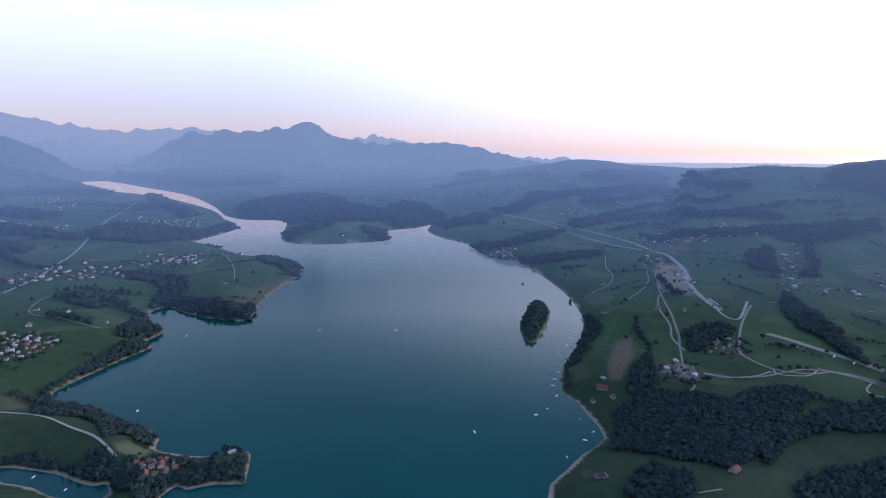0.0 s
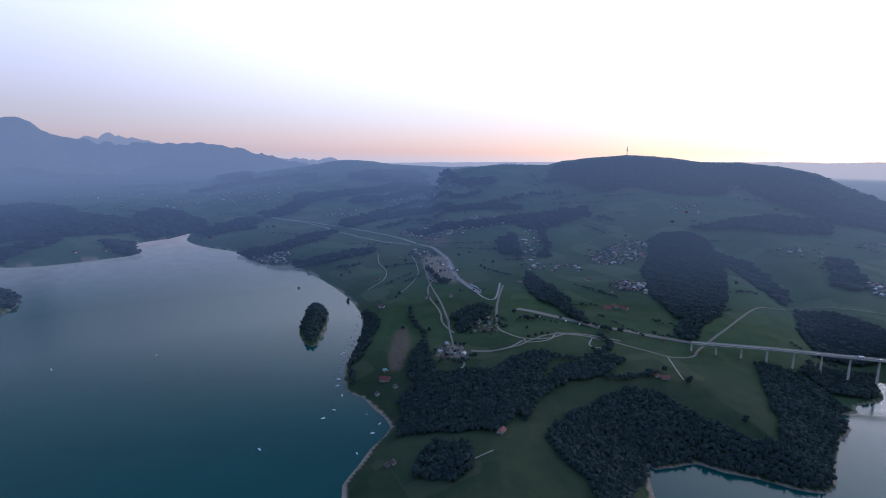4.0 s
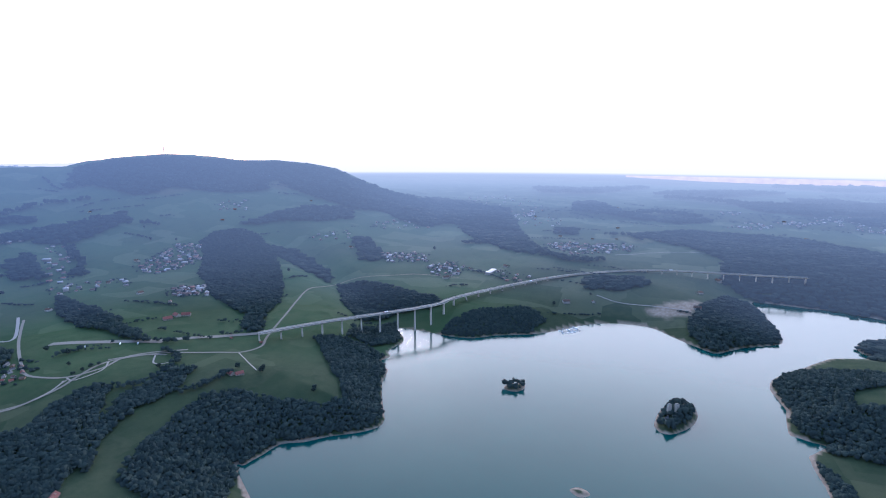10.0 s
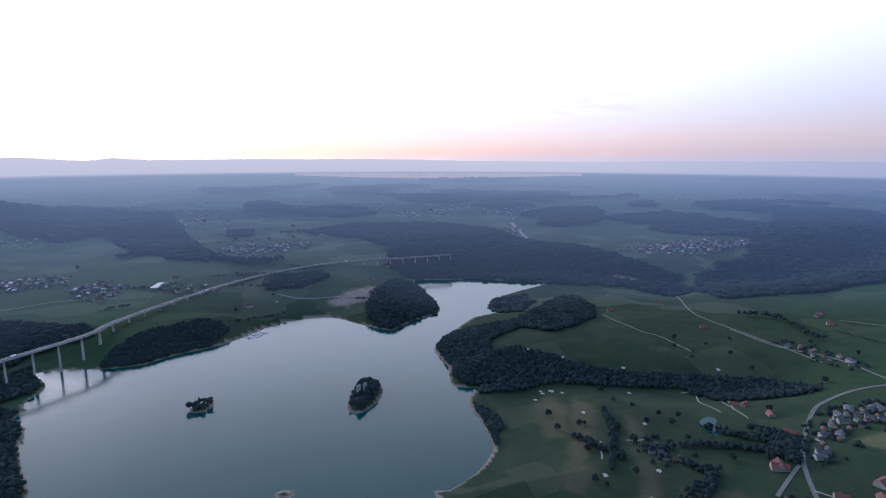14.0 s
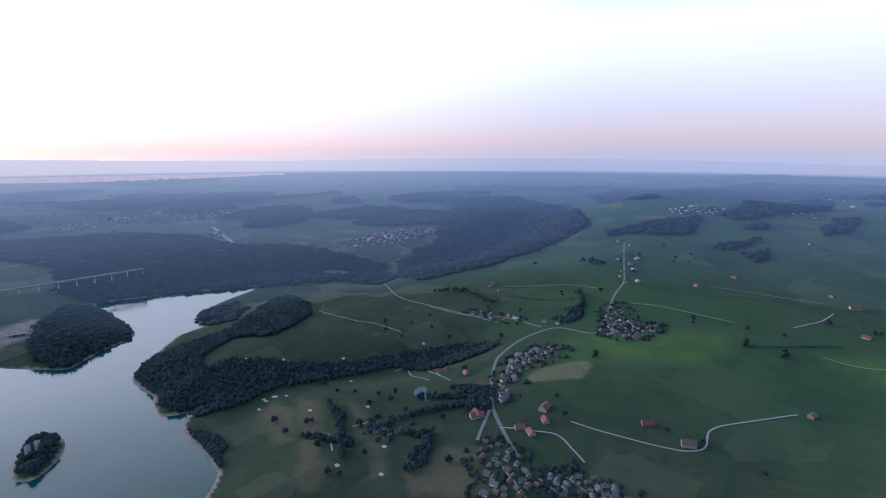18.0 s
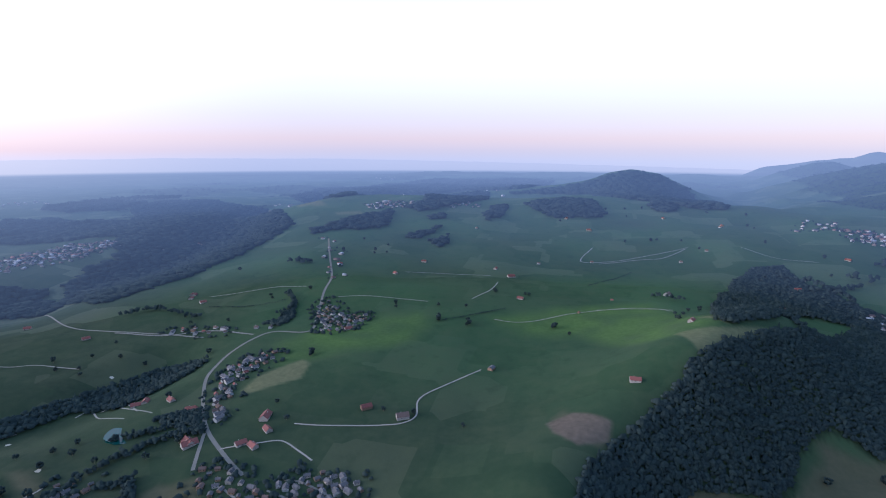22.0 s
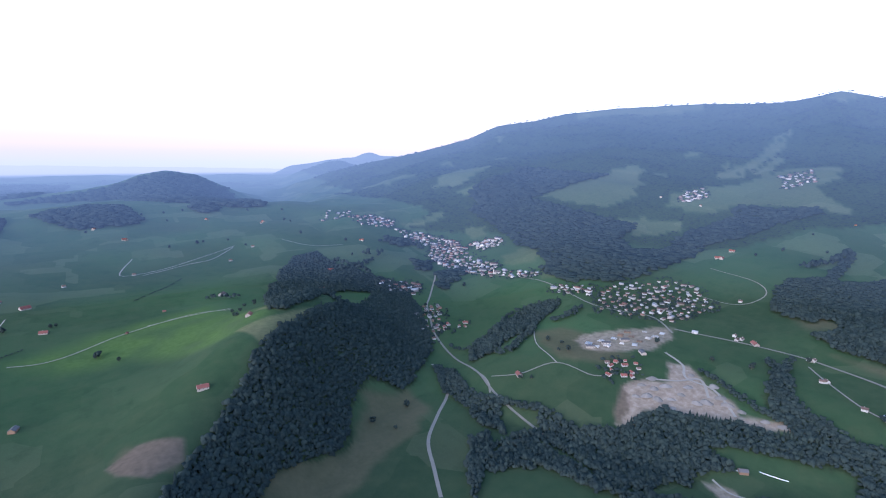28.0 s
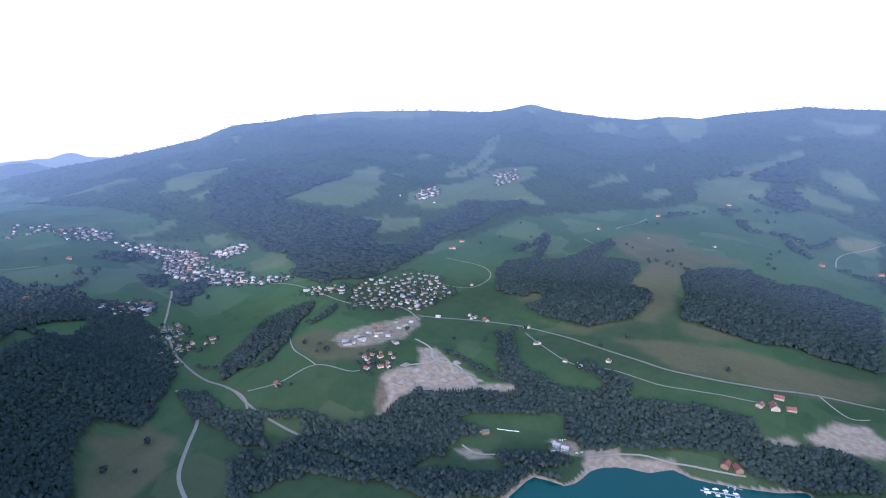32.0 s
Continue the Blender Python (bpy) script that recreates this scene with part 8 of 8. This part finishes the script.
def church():
    c = gable_house("church", 13, 28, 9.0, 0.9, WHITE_WALL, GREY_TILE, "white village church with a square bell tower", "church", 4, False)
    part("bell_tower", block(bmesh.new(), -3, 3, 14, 20, -3, 22), WHITE_WALL, c, "white bell tower")
    bm = bmesh.new()
    base = [bm.verts.new(p) for p in ((-3.4, 13.6, 22), (3.4, 13.6, 22), (3.4, 20.4, 22), (-3.4, 20.4, 22))]
    tip = bm.verts.new((0, 17, 34))
    bm.faces.new(base)
    for i in range(4):
        bm.faces.new((base[i], base[(i + 1) % 4], tip))
    part("spire", bm, GREY_TILE, c, "grey pointed spire")
    return c


SINGLE["church"] = church()
placed = set()


def put(kind, x, y, turn, grow=1.0, group=""):
    place, k = stand(x, y)
    s = k * grow
    m = Matrix.LocRotScale(place, Euler((0, 0, turn)), (s, s, s))
    if kind.name in placed:
        ob = copy_thing(kind, m)
        ob.matrix_basis = m
    else:
        placed.add(kind.name)
        ob = kind
        ob.matrix_basis = m
    if group:
        ob["group"] = group
    return ob


rng = np.random.RandomState(7)
survey(SPOT_HOUSES)
for x, y, kind in SPOT_HOUSES:
    put(SINGLE[kind], x, y, math.atan2(x, y) * -1 + rng.choice([0.3, 1.2, -0.5, 1.7]) + 0.3 * rng.rand(), 0.85)

FULL_HOUSES = 1650.0  # beyond this a village house is joined to its village
for n, mix, poly in VILLAGES:
    n = int(n * 1.35)
    p = np.asarray(poly, float)
    c = p.mean(0)
    r = float(np.hypot(*c))
    axis = p[1] - p[0]
    turn0 = math.atan2(axis[1], axis[0])
    gap = max(12.0, 0.75 * math.sqrt(0.5 * abs(np.sum(p[:, 0] * np.roll(p[:, 1], -1) - p[:, 1] * np.roll(p[:, 0], -1))) / n))
    tries = p.min(0) + (p.max(0) - p.min(0)) * rng.rand(n * 40, 2)
    tries = tries[inside(poly, tries[:, 0], tries[:, 1])]
    tries = tries[shore_distance(tries[:, 0], tries[:, 1]) > 12]
    spots = np.zeros((0, 2))
    for q in tries:
        if len(spots) == n:
            break
        if (np.hypot(*(spots - q).T) > gap).all():
            spots = np.vstack([spots, q])
    if not len(spots):
        continue
    survey(spots)
    # gardens: small trees and bushes between the houses
    g = p.min(0) - 15 + (p.max(0) - p.min(0) + 30) * rng.rand(n * 9, 2)
    near_house = np.hypot(g[:, None, 0] - spots[None, :, 0], g[:, None, 1] - spots[None, :, 1]).min(1)
    g = g[(near_house > 8.5) & (near_house < 34) & (shore_distance(g[:, 0], g[:, 1]) > 6)][: int(n * 2.6)]
    if len(g):
        plant("garden_trees", g[:, 0], g[:, 1], (5.5 + 4.5 * rng.rand(len(g))) * (1.25 if r > NEAR else 1.0), CROWNS_FAR if r > NEAR else CROWNS_BUSH, FAR_LEAF if r > NEAR else BROADLEAF, 600 + n, "dark garden trees and bushes between village houses")
    if r < FULL_HOUSES:
        for q in spots:
            put((KINDS if r < 1500 else PLAIN)[mix][rng.randint(len(KINDS[mix]))], q[0], q[1], turn0 + rng.choice([0, math.pi / 2]) + 0.25 * rng.normal(), 0.62 + 0.26 * rng.rand(), "village houses")
        continue
    far = r > NEAR
    vill = tagged(new("village"), "village of pale houses with brown and grey roofs seen from afar" if mix == "mixed" else "hamlet of houses with dark roofs", "village")
    joint = {"wall": [], "roof": []}
    for q in spots:
        wall_ob, roof_ob = FAR_KINDS[mix][rng.randint(len(KINDS[mix]))]
        place, k = stand(q[0], q[1])
        s = k * (0.75 + 0.35 * rng.rand()) * (1.25 if far else 0.92)
        m = np.array(Matrix.LocRotScale(place, Euler((0, 0, turn0 + rng.choice([0, math.pi / 2]) + 0.3 * rng.normal())), (s, s, s * 0.8)))
        for key, src in (("wall", wall_ob), ("roof", roof_ob)):
            me = src.data
            v = np.array([w.co[:] for w in me.vertices]) @ m[:3, :3].T + m[:3, 3]
            me.calc_loop_triangles()
            joint[key].append((v, np.array([t.vertices[:] for t in me.loop_triangles])))
    for key in joint:
        if joint[key]:
            v, f = joined(joint[key])
            tagged(mesh_object(key, v, f, FAR_WALLS if key == "wall" else FAR_ROOFS, vill), kind="stuff")
for kind in {h.name: h for v in (*KINDS.values(), *PLAIN.values(), SINGLE.values()) for h in v}.values():
    if kind.name not in placed:
        for o in [*kind.children_recursive, kind]:
            bpy.data.objects.remove(o)
        placed.add("")

# ---- lake islands: castle ruin ----
def ruin_tower(x, y, wide, high, turn):
    place, _ = stand(x, y, -1)
    bm = bmesh.new()
    w = wide / 2
    block(bm, -w, w, -w, -w + 1.2, 0, high)
    block(bm, -w, w, w - 1.2, w, 0, high * 0.97)
    block(bm, -w, -w + 1.2, -w + 1.2, w - 1.2, 0, high * 0.93)
    block(bm, w - 1.2, w, -w + 1.2, w - 1.2, 0, high)
    tower = tagged(new("ruin_tower"), "square roofless stone tower of an old castle among island trees", "tower", "castle towers")
    part("wall", bm, STONE_WALL, tower)
    part("window", block(bmesh.new(), -0.5, 0.5, -w - 0.05, -w + 0.1, high * 0.6, high * 0.6 + 1.8), GLASS, tower)
    tower.matrix_basis = Matrix.Translation(place) @ Matrix.Rotation(turn, 4, "Z")


for x, y in CASTLE_TOWERS:
    ruin_tower(x, y, 7, 26, 0.6)
put(gable_house("chapel", 7, 10, 4.5, 0.9, WHITE_WALL, GREY_TILE, "small white chapel on the castle island", "chapel", 2, False), *CHAPEL, 0.9)

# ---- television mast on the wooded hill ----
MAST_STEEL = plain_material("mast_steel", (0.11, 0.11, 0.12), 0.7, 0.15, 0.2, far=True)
mast = tagged(new("radio_mast"), "tall slim transmitter tower on the wooded hill top", "tower")
for nm, z0, z1, w in (("shaft", 0, 70, 8.0), ("platform", 62, 72, 18.0), ("upper_platform", 84, 92, 14.0), ("antenna", 70, 118, 5.0)):
    bm = bmesh.new()
    bmesh.ops.create_cone(bm, cap_ends=True, segments=10, radius1=w / 2, radius2=w / 2 * 0.85, depth=z1 - z0)
    bmesh.ops.translate(bm, verts=bm.verts, vec=(0, 0, (z0 + z1) / 2))
    part(nm, bm, MAST_STEEL, mast)
place, k = stand(*MAST)
mast.matrix_basis = Matrix.LocRotScale(place, None, (k * 0.8, k * 0.8, k * 0.7))

# ---- boats, jetties ----
def boat(name, long, label, covered):
    b = tagged(new(name), label, "boat")
    w = long * 0.17
    bm = bmesh.new()
    rings_ = []
    for y, s, keel in ((-0.5, 0.85, 0.0), (-0.1, 1.0, -0.05), (0.25, 0.8, 0.0), (0.5, 0.05, 0.25)):
        rings_.append([bm.verts.new((x * s * w, y * long, z)) for x, z in ((-1, 0.75), (-0.7, keel - 0.2), (0.7, keel - 0.2), (1, 0.75))])
    for a, c in zip(rings_, rings_[1:]):
        for i in range(3):
            bm.faces.new((a[i], a[i + 1], c[i + 1], c[i]))
        bm.faces.new((a[3], a[0], c[0], c[3]))
    bm.faces.new(rings_[0])
    part("hull", bm, BOAT_WHITE, b)
    if covered:
        part("cover", prism(bmesh.new(), ((-w * 0.8, 0.75), (w * 0.8, 0.75), (0, 1.35)), -long * 0.4, long * 0.25), BOAT_COVER, b, "blue canvas cover")
    else:
        part("cabin", prism(bmesh.new(), ((-w * 0.6, 0.74), (w * 0.6, 0.74), (w * 0.45, 1.7), (-w * 0.45, 1.7)), -long * 0.15, long * 0.2), BOAT_WHITE, b)
    return b


BOATS = [boat("motorboat", 7.0, "small white motorboat on the lake", False), boat("rowing_boat", 6.0, "moored white boat under a blue cover", True)]
rng = np.random.RandomState(3)


def float_boat(i, x, y, turn, group="moored boats"):
    s = 1.0 + 0.5 * rng.rand()
    m = Matrix.LocRotScale(Vector((x, y, 0.05)), Euler((0, 0, turn)), (s, s, s))
    if BOATS[i].name in placed:
        copy_thing(BOATS[i], m).matrix_basis = m
    else:
        placed.add(BOATS[i].name)
        BOATS[i].matrix_basis = m
        BOATS[i]["group"] = group


for x, y in SPOT_BOATS:
    float_boat(rng.randint(2), x, y, rng.rand() * 6.28)


def jetty(chain, wide, fingers, long, label):
    j = tagged(new("jetty"), label, "jetty")
    a, b = (Vector((*p, 0)) for p in chain)
    d = (b - a).normalized()
    side = Vector((d.y, -d.x, 0))
    m = Matrix((side.to_4d(), d.to_4d(), Vector((0, 0, 1, 0)), Vector((0, 0, 0, 1)))).transposed()
    m.translation = a
    n = (b - a).length
    j.matrix_basis = m
    part("walkway", block(bmesh.new(), -wide / 2, wide / 2, 0, n, 0.15, 0.6), PONTOON, j)
    for i in range(fingers):
        y = n * (i + 0.5) / fingers
        part("finger", block(bmesh.new(), -long, long, y - 0.6, y + 0.6, 0.16, 0.55), PONTOON, j)
        for s in (-1, 1):
            for q in (0.4, 0.8):
                if rng.rand() > 0.45:
                    continue
                p = m @ Vector((s * long * q, y + 3.0, 0))
                float_boat(rng.randint(2), p.x, p.y, math.atan2(-d.x, d.y), "boats at the jetty")


for chain in JETTIES:
    jetty(chain, 3.0, 4, 12.0, "grey floating jetty with boats tied to its fingers")

# ---- golf course ----
for x, y in SPOT_BUNKERS:
    bm = bmesh.new()
    ring = []
    for a in np.arange(11) / 11 * 2 * math.pi:
        r = 4.0 * (0.7 + 0.6 * rng.rand())
        qx, qy = x + r * math.cos(a) * 1.3, y + r * math.sin(a)
        z = float(land_height(np.array([qx]), np.array([qy]))[0]) + 0.5
        ring.append(bm.verts.new(squeeze(np.array([qx]), np.array([qy]), np.array([z]))[i][0] for i in range(3)))
    low = bm.verts.new(sum((v.co for v in ring), Vector()) / 11 - Vector((0, 0, 0.25)))
    for i in range(11):
        bm.faces.new((ring[i], ring[(i + 1) % 11], low))
    me = bpy.data.meshes.new("bunker")
    bm.to_mesh(me)
    bm.free()
    me.materials.append(SAND)
    tagged(new("bunker", me), "pale sand bunker on the golf course", "bunker", "golf bunkers", "structure")

for kind, poly in PATCHES:
    if kind == "pond":
        p = rounded(poly, True, 4)
        z = float(np.median(land_height(p[:, 0], p[:, 1]))) + 1.2
        bm = bmesh.new()
        top = [bm.verts.new((x, y, z)) for x, y in p]
        rim = [bm.verts.new((c[0], c[1], z - 8)) for c in p]
        bm.faces.new(top)
        for i in range(len(p)):
            bm.faces.new((top[i], rim[i], rim[(i + 1) % len(p)], top[(i + 1) % len(p)]))
        me = bpy.data.meshes.new("pond_water")
        bm.to_mesh(me)
        bm.free()
        me.materials.append(WATER)
        tagged(new("pond_water", me), "small pale pond on the golf course", "pond", kind="structure")

# ---- cars and lorries ----
def wheels(thing, wide, places, radius):
    first_wheel = None
    for y in places:
        for s in (-1, 1):
            m = Matrix.Translation((s * wide, y, radius)) @ Matrix.Rotation(math.pi / 2, 4, "Y")
            if first_wheel is None:
                bm = bmesh.new()
                bmesh.ops.create_cone(bm, cap_ends=True, segments=10, radius1=radius, radius2=radius, depth=0.24)
                first_wheel = part("wheel", bm, TYRE, thing)
                first_wheel.matrix_basis = m
            else:
                shared("wheel", first_wheel, thing, m)


def car(tone, paint):
    c = tagged(new("car"), tone + " car with dark windows parked or driving on asphalt", "car")
    part("body", prism(bmesh.new(), ((-2.1, 0.35), (2.1, 0.35), (2.15, 0.75), (0.9, 0.95), (-2.0, 1.0), (-2.15, 0.7)), -0.88, 0.88), paint, c)
    part("windows", prism(bmesh.new(), ((-1.75, 0.98), (0.95, 0.94), (0.25, 1.40), (-1.35, 1.42)), -0.80, 0.80), GLASS, c)
    part("car_roof", prism(bmesh.new(), ((-1.33, 1.42), (0.24, 1.40), (0.15, 1.47), (-1.2, 1.49)), -0.74, 0.74), paint, c)
    for o in list(c.children):
        o.matrix_basis = Matrix.Rotation(math.pi / 2, 4, "Z")
    wheels(c, 0.80, (-1.3, 1.3), 0.32)
    return c


def lorry():
    c = tagged(new("lorry"), "white articulated lorry with a box trailer on the motorway", "lorry")
    part("trailer", block(bmesh.new(), -1.25, 1.25, -7.5, 4.2, 1.1, 3.9), BOAT_WHITE, c)
    part("cab", block(bmesh.new(), -1.2, 1.2, 4.7, 7.0, 0.6, 3.3), CAR_PAINTS[2], c, "dark red cab")
    part("windscreen", block(bmesh.new(), -1.1, 1.1, 6.95, 7.06, 1.9, 2.9), GLASS, c)
    part("chassis", block(bmesh.new(), -0.6, 0.6, -7.2, 6.6, 0.6, 1.05), STEEL, c)
    wheels(c, 1.1, (-6.0, -4.6, 3.0, 5.8), 0.5)
    return c


CARS = [car(n, m) for n, m in zip(("white", "dark grey", "dull red", "silver"), CAR_PAINTS)]
LORRY = lorry()


def park(kind, place, turn, scale, group):
    m = Matrix.LocRotScale(place, Euler((0, 0, turn)), (scale, scale, scale))
    if kind.name in placed:
        ob = copy_thing(kind, m)
    else:
        placed.add(kind.name)
        ob = kind
    ob.matrix_basis = m
    ob["group"] = group


rng = np.random.RandomState(17)
for i, (x, y) in enumerate(SPOT_CARS):
    place, k = stand(x, y, 0.75)
    park(CARS[rng.choice([0, 0, 1, 1, 2, 3, 3])], place, rng.choice([0.4, 0.45, 1.95, 0.35]) + 0.1 * rng.rand(), k * 1.15, "cars in car parks and on roads")
for x, y in SPOT_TRUCKS:
    place, k = stand(x, y, 0.8)
    park(LORRY, place, -0.9 + 0.15 * rng.rand(), k, "lorries on the motorway")
drive = along(rounded(VIADUCT, False, 6), 96.0)
heading = np.gradient(drive, axis=0)
for i, ((x, y), (dx, dy)) in enumerate(zip(drive[1:-1], heading[1:-1])):
    side_ = -1 if i % 2 else 1
    n = np.array((dy, -dx)) / math.hypot(dx, dy)
    q = np.array((x, y)) + n * side_ * rng.choice([4.0, 7.5])
    sx, sy, sz, k = squeeze(q[:1], q[1:], np.array([VIADUCT_TOP + 0.13]))
    turn = math.atan2(-dx, dy) + (math.pi if side_ < 0 else 0)
    park(LORRY if i % 7 == 3 else CARS[rng.randint(4)], Vector((sx[0], sy[0], sz[0])), turn, float(k[0]), "cars on the viaduct" if i % 7 != 3 else "lorries on the motorway")


# ---- gravel works: heaps and stacks of goods ----
def heap(seed, high, label):
    rng_ = np.random.RandomState(seed)
    n = 14
    rings_ = [(1.0, 0.0), (0.72, 0.33), (0.42, 0.72), (0.12, 0.98)]
    v, f = [], []
    for w, h in rings_:
        for j in range(n):
            a = j / n * 2 * math.pi
            s = w * (1 + 0.22 * (rng_.rand() - 0.5)) * 9
            v.append((s * math.cos(a) * 1.35, s * math.sin(a), h * high * (1 + 0.1 * (rng_.rand() - 0.5)) - 0.6))
    v.append((0.3, 0.2, high * 0.99))
    for i in range(3):
        for j in range(n):
            a, b = i * n + j, i * n + (j + 1) % n
            f += [(a, b, b + n), (a, b + n, a + n)]
    f += [(3 * n + j, 3 * n + (j + 1) % n, 4 * n) for j in range(n)]
    ob = mesh_object("gravel_mound", v, f, HEAP_GRAVEL)
    return tagged(ob, label, "heap", "heaps in the gravel pit")


HEAP_GRAVEL = plain_material("heaped_gravel", (0.19, 0.165, 0.14), 0.95, 0.3, 0.5)
HEAPS = [heap(s, h, "conical heap of pale brown gravel in the pit") for s, h in ((1, 3.2), (2, 2.2), (3, 4.0))]
for i, (x, y) in enumerate(SPOT_HEAPS):
    place, k = stand(x, y)
    park(HEAPS[i % 3], place, rng.rand() * 6.28, 0.8 + 0.6 * rng.rand(), "heaps in the gravel pit")
STACK_TONES = [CONCRETE, PALE_METAL, TIMBER, STONE_WALL]


def goods_stack(i):
    s = tagged(new("goods_stack"), ("pale concrete pipes", "pale metal containers", "brown timber stacks", "grey stone slabs")[i] + " stored in rows on the works yard", "stack", "goods stored on the yard")
    for j in range(4):
        w = 2.2 + 0.5 * ((i + j) % 3)
        part("crate", block(bmesh.new(), -7 + 0.5 * (j % 2), 6.5 - 0.8 * (j % 3), j * 3.8 - 7, j * 3.8 - 7 + w, -0.5, 1.6 + 0.5 * ((j + i) % 3)), STACK_TONES[i], s)
    return s


STACKS = [goods_stack(i) for i in range(4)]
for i, (x, y) in enumerate(SPOT_STACKS):
    place, k = stand(x, y)
    park(STACKS[i % 4], place, 0.5 + rng.choice([0, 1.57]) + 0.15 * rng.normal(), 0.8 + 0.4 * rng.rand(), "goods stored on the yard")


# ---- low white barriers ----
def barrier(name, chain, high, label, panel=6.0):
    c = along(np.asarray(chain, float), panel)
    b = tagged(new(name), label, "barrier")
    for p, q in zip(c, c[1:]):
        a0, a1 = stand(*p)[0], stand(*q)[0]
        d = (a1 - a0).normalized()
        side_ = Vector((d.y, -d.x, 0)).normalized() * 0.15
        bm = bmesh.new()
        low = [bm.verts.new(w + Vector((0, 0, -0.5))) for w in (a0 - side_, a1 - side_, a1 + side_, a0 + side_)]
        top = [bm.verts.new(w + Vector((0, 0, high))) for w in (a0 - side_, a1 - side_, a1 + side_, a0 + side_)]
        bm.faces.new(top)
        for i in range(4):
            bm.faces.new((low[i], low[(i + 1) % 4], top[(i + 1) % 4], top[i]))
        part("panel", bm, BOAT_WHITE, b)


for chain in PITCH:
    barrier("pitch_barrier", chain, 1.1, "low white barrier along the edge of a sports meadow", 5.0)
for chain in BARRIERS:
    barrier("noise_barrier", chain, 3.5, "white noise barrier beside the motorway bend", 8.0)

x, y = np.array([CASTLE_SPRUCE[0]]), np.array([CASTLE_SPRUCE[1]])
plant("spruces", x, y, np.array([30.0]), CROWNS_SPRUCE, SPRUCE, 4, "tall dark spruce at the end of the castle island")

# ---- hedge lines and farmsteads of the middle distance ----
rng = np.random.RandomState(23)


def open_meadow(x, y, margin):
    """Land that is neither wood nor water nor settled."""
    ok = shore_distance(x, y) > margin
    for _, p in WOODS:
        ok &= ~inside(p, x, y)
    for _, _, p in VILLAGES:
        ok &= ~inside(p, x, y)
    return ok


n = 190
a, r = np.radians(-42 + 150 * rng.rand(n)), 1500 * np.exp(1.35 * rng.rand(n))
hx, hy, run = [], [], []
for i in range(n):
    turn = a[i] + math.pi / 2 + 0.55 * rng.normal()
    m = int(6 + 14 * rng.rand())
    s = (np.arange(m) - m / 2) * 13.0 * (r[i] / 2200) ** 0.6
    bend = 14 * np.sin(s / 90 + rng.rand() * 6)
    keep = rng.rand(m) > 0.18
    hx.append((r[i] * math.sin(a[i]) + s * math.sin(turn) + bend * math.cos(turn))[keep])
    hy.append((r[i] * math.cos(a[i]) + s * math.cos(turn) - bend * math.sin(turn))[keep])
hx, hy = np.concatenate(hx), np.concatenate(hy)
k = open_meadow(hx, hy, 20)
hx, hy = hx[k], hy[k]
plant("hedgerow", hx, hy, (9 + 8 * rng.rand(len(hx))) * np.maximum(1, np.hypot(hx, hy) / 2600) ** 0.7, CROWNS_MID, BROADLEAF, 91, "broken hedge lines between far fields", 0.85)
a, r = np.radians(-42 + 150 * rng.rand(90)), 1700 * np.exp(1.15 * rng.rand(90))
fx, fy = r * np.sin(a), r * np.cos(a)
k = open_meadow(fx, fy, 60)
FARM = gable_house("farmhouse", 13, 19, 5.0, 0.6, WHITE_WALL, BROWN_TILE, "white farmhouse with a brown roof among far meadows", "farm", 0)
for x, y in zip(fx[k], fy[k]):
    put(FARM, x, y, rng.rand() * 3.1, 0.8 + 0.5 * rng.rand(), "farmhouses in the far meadows")
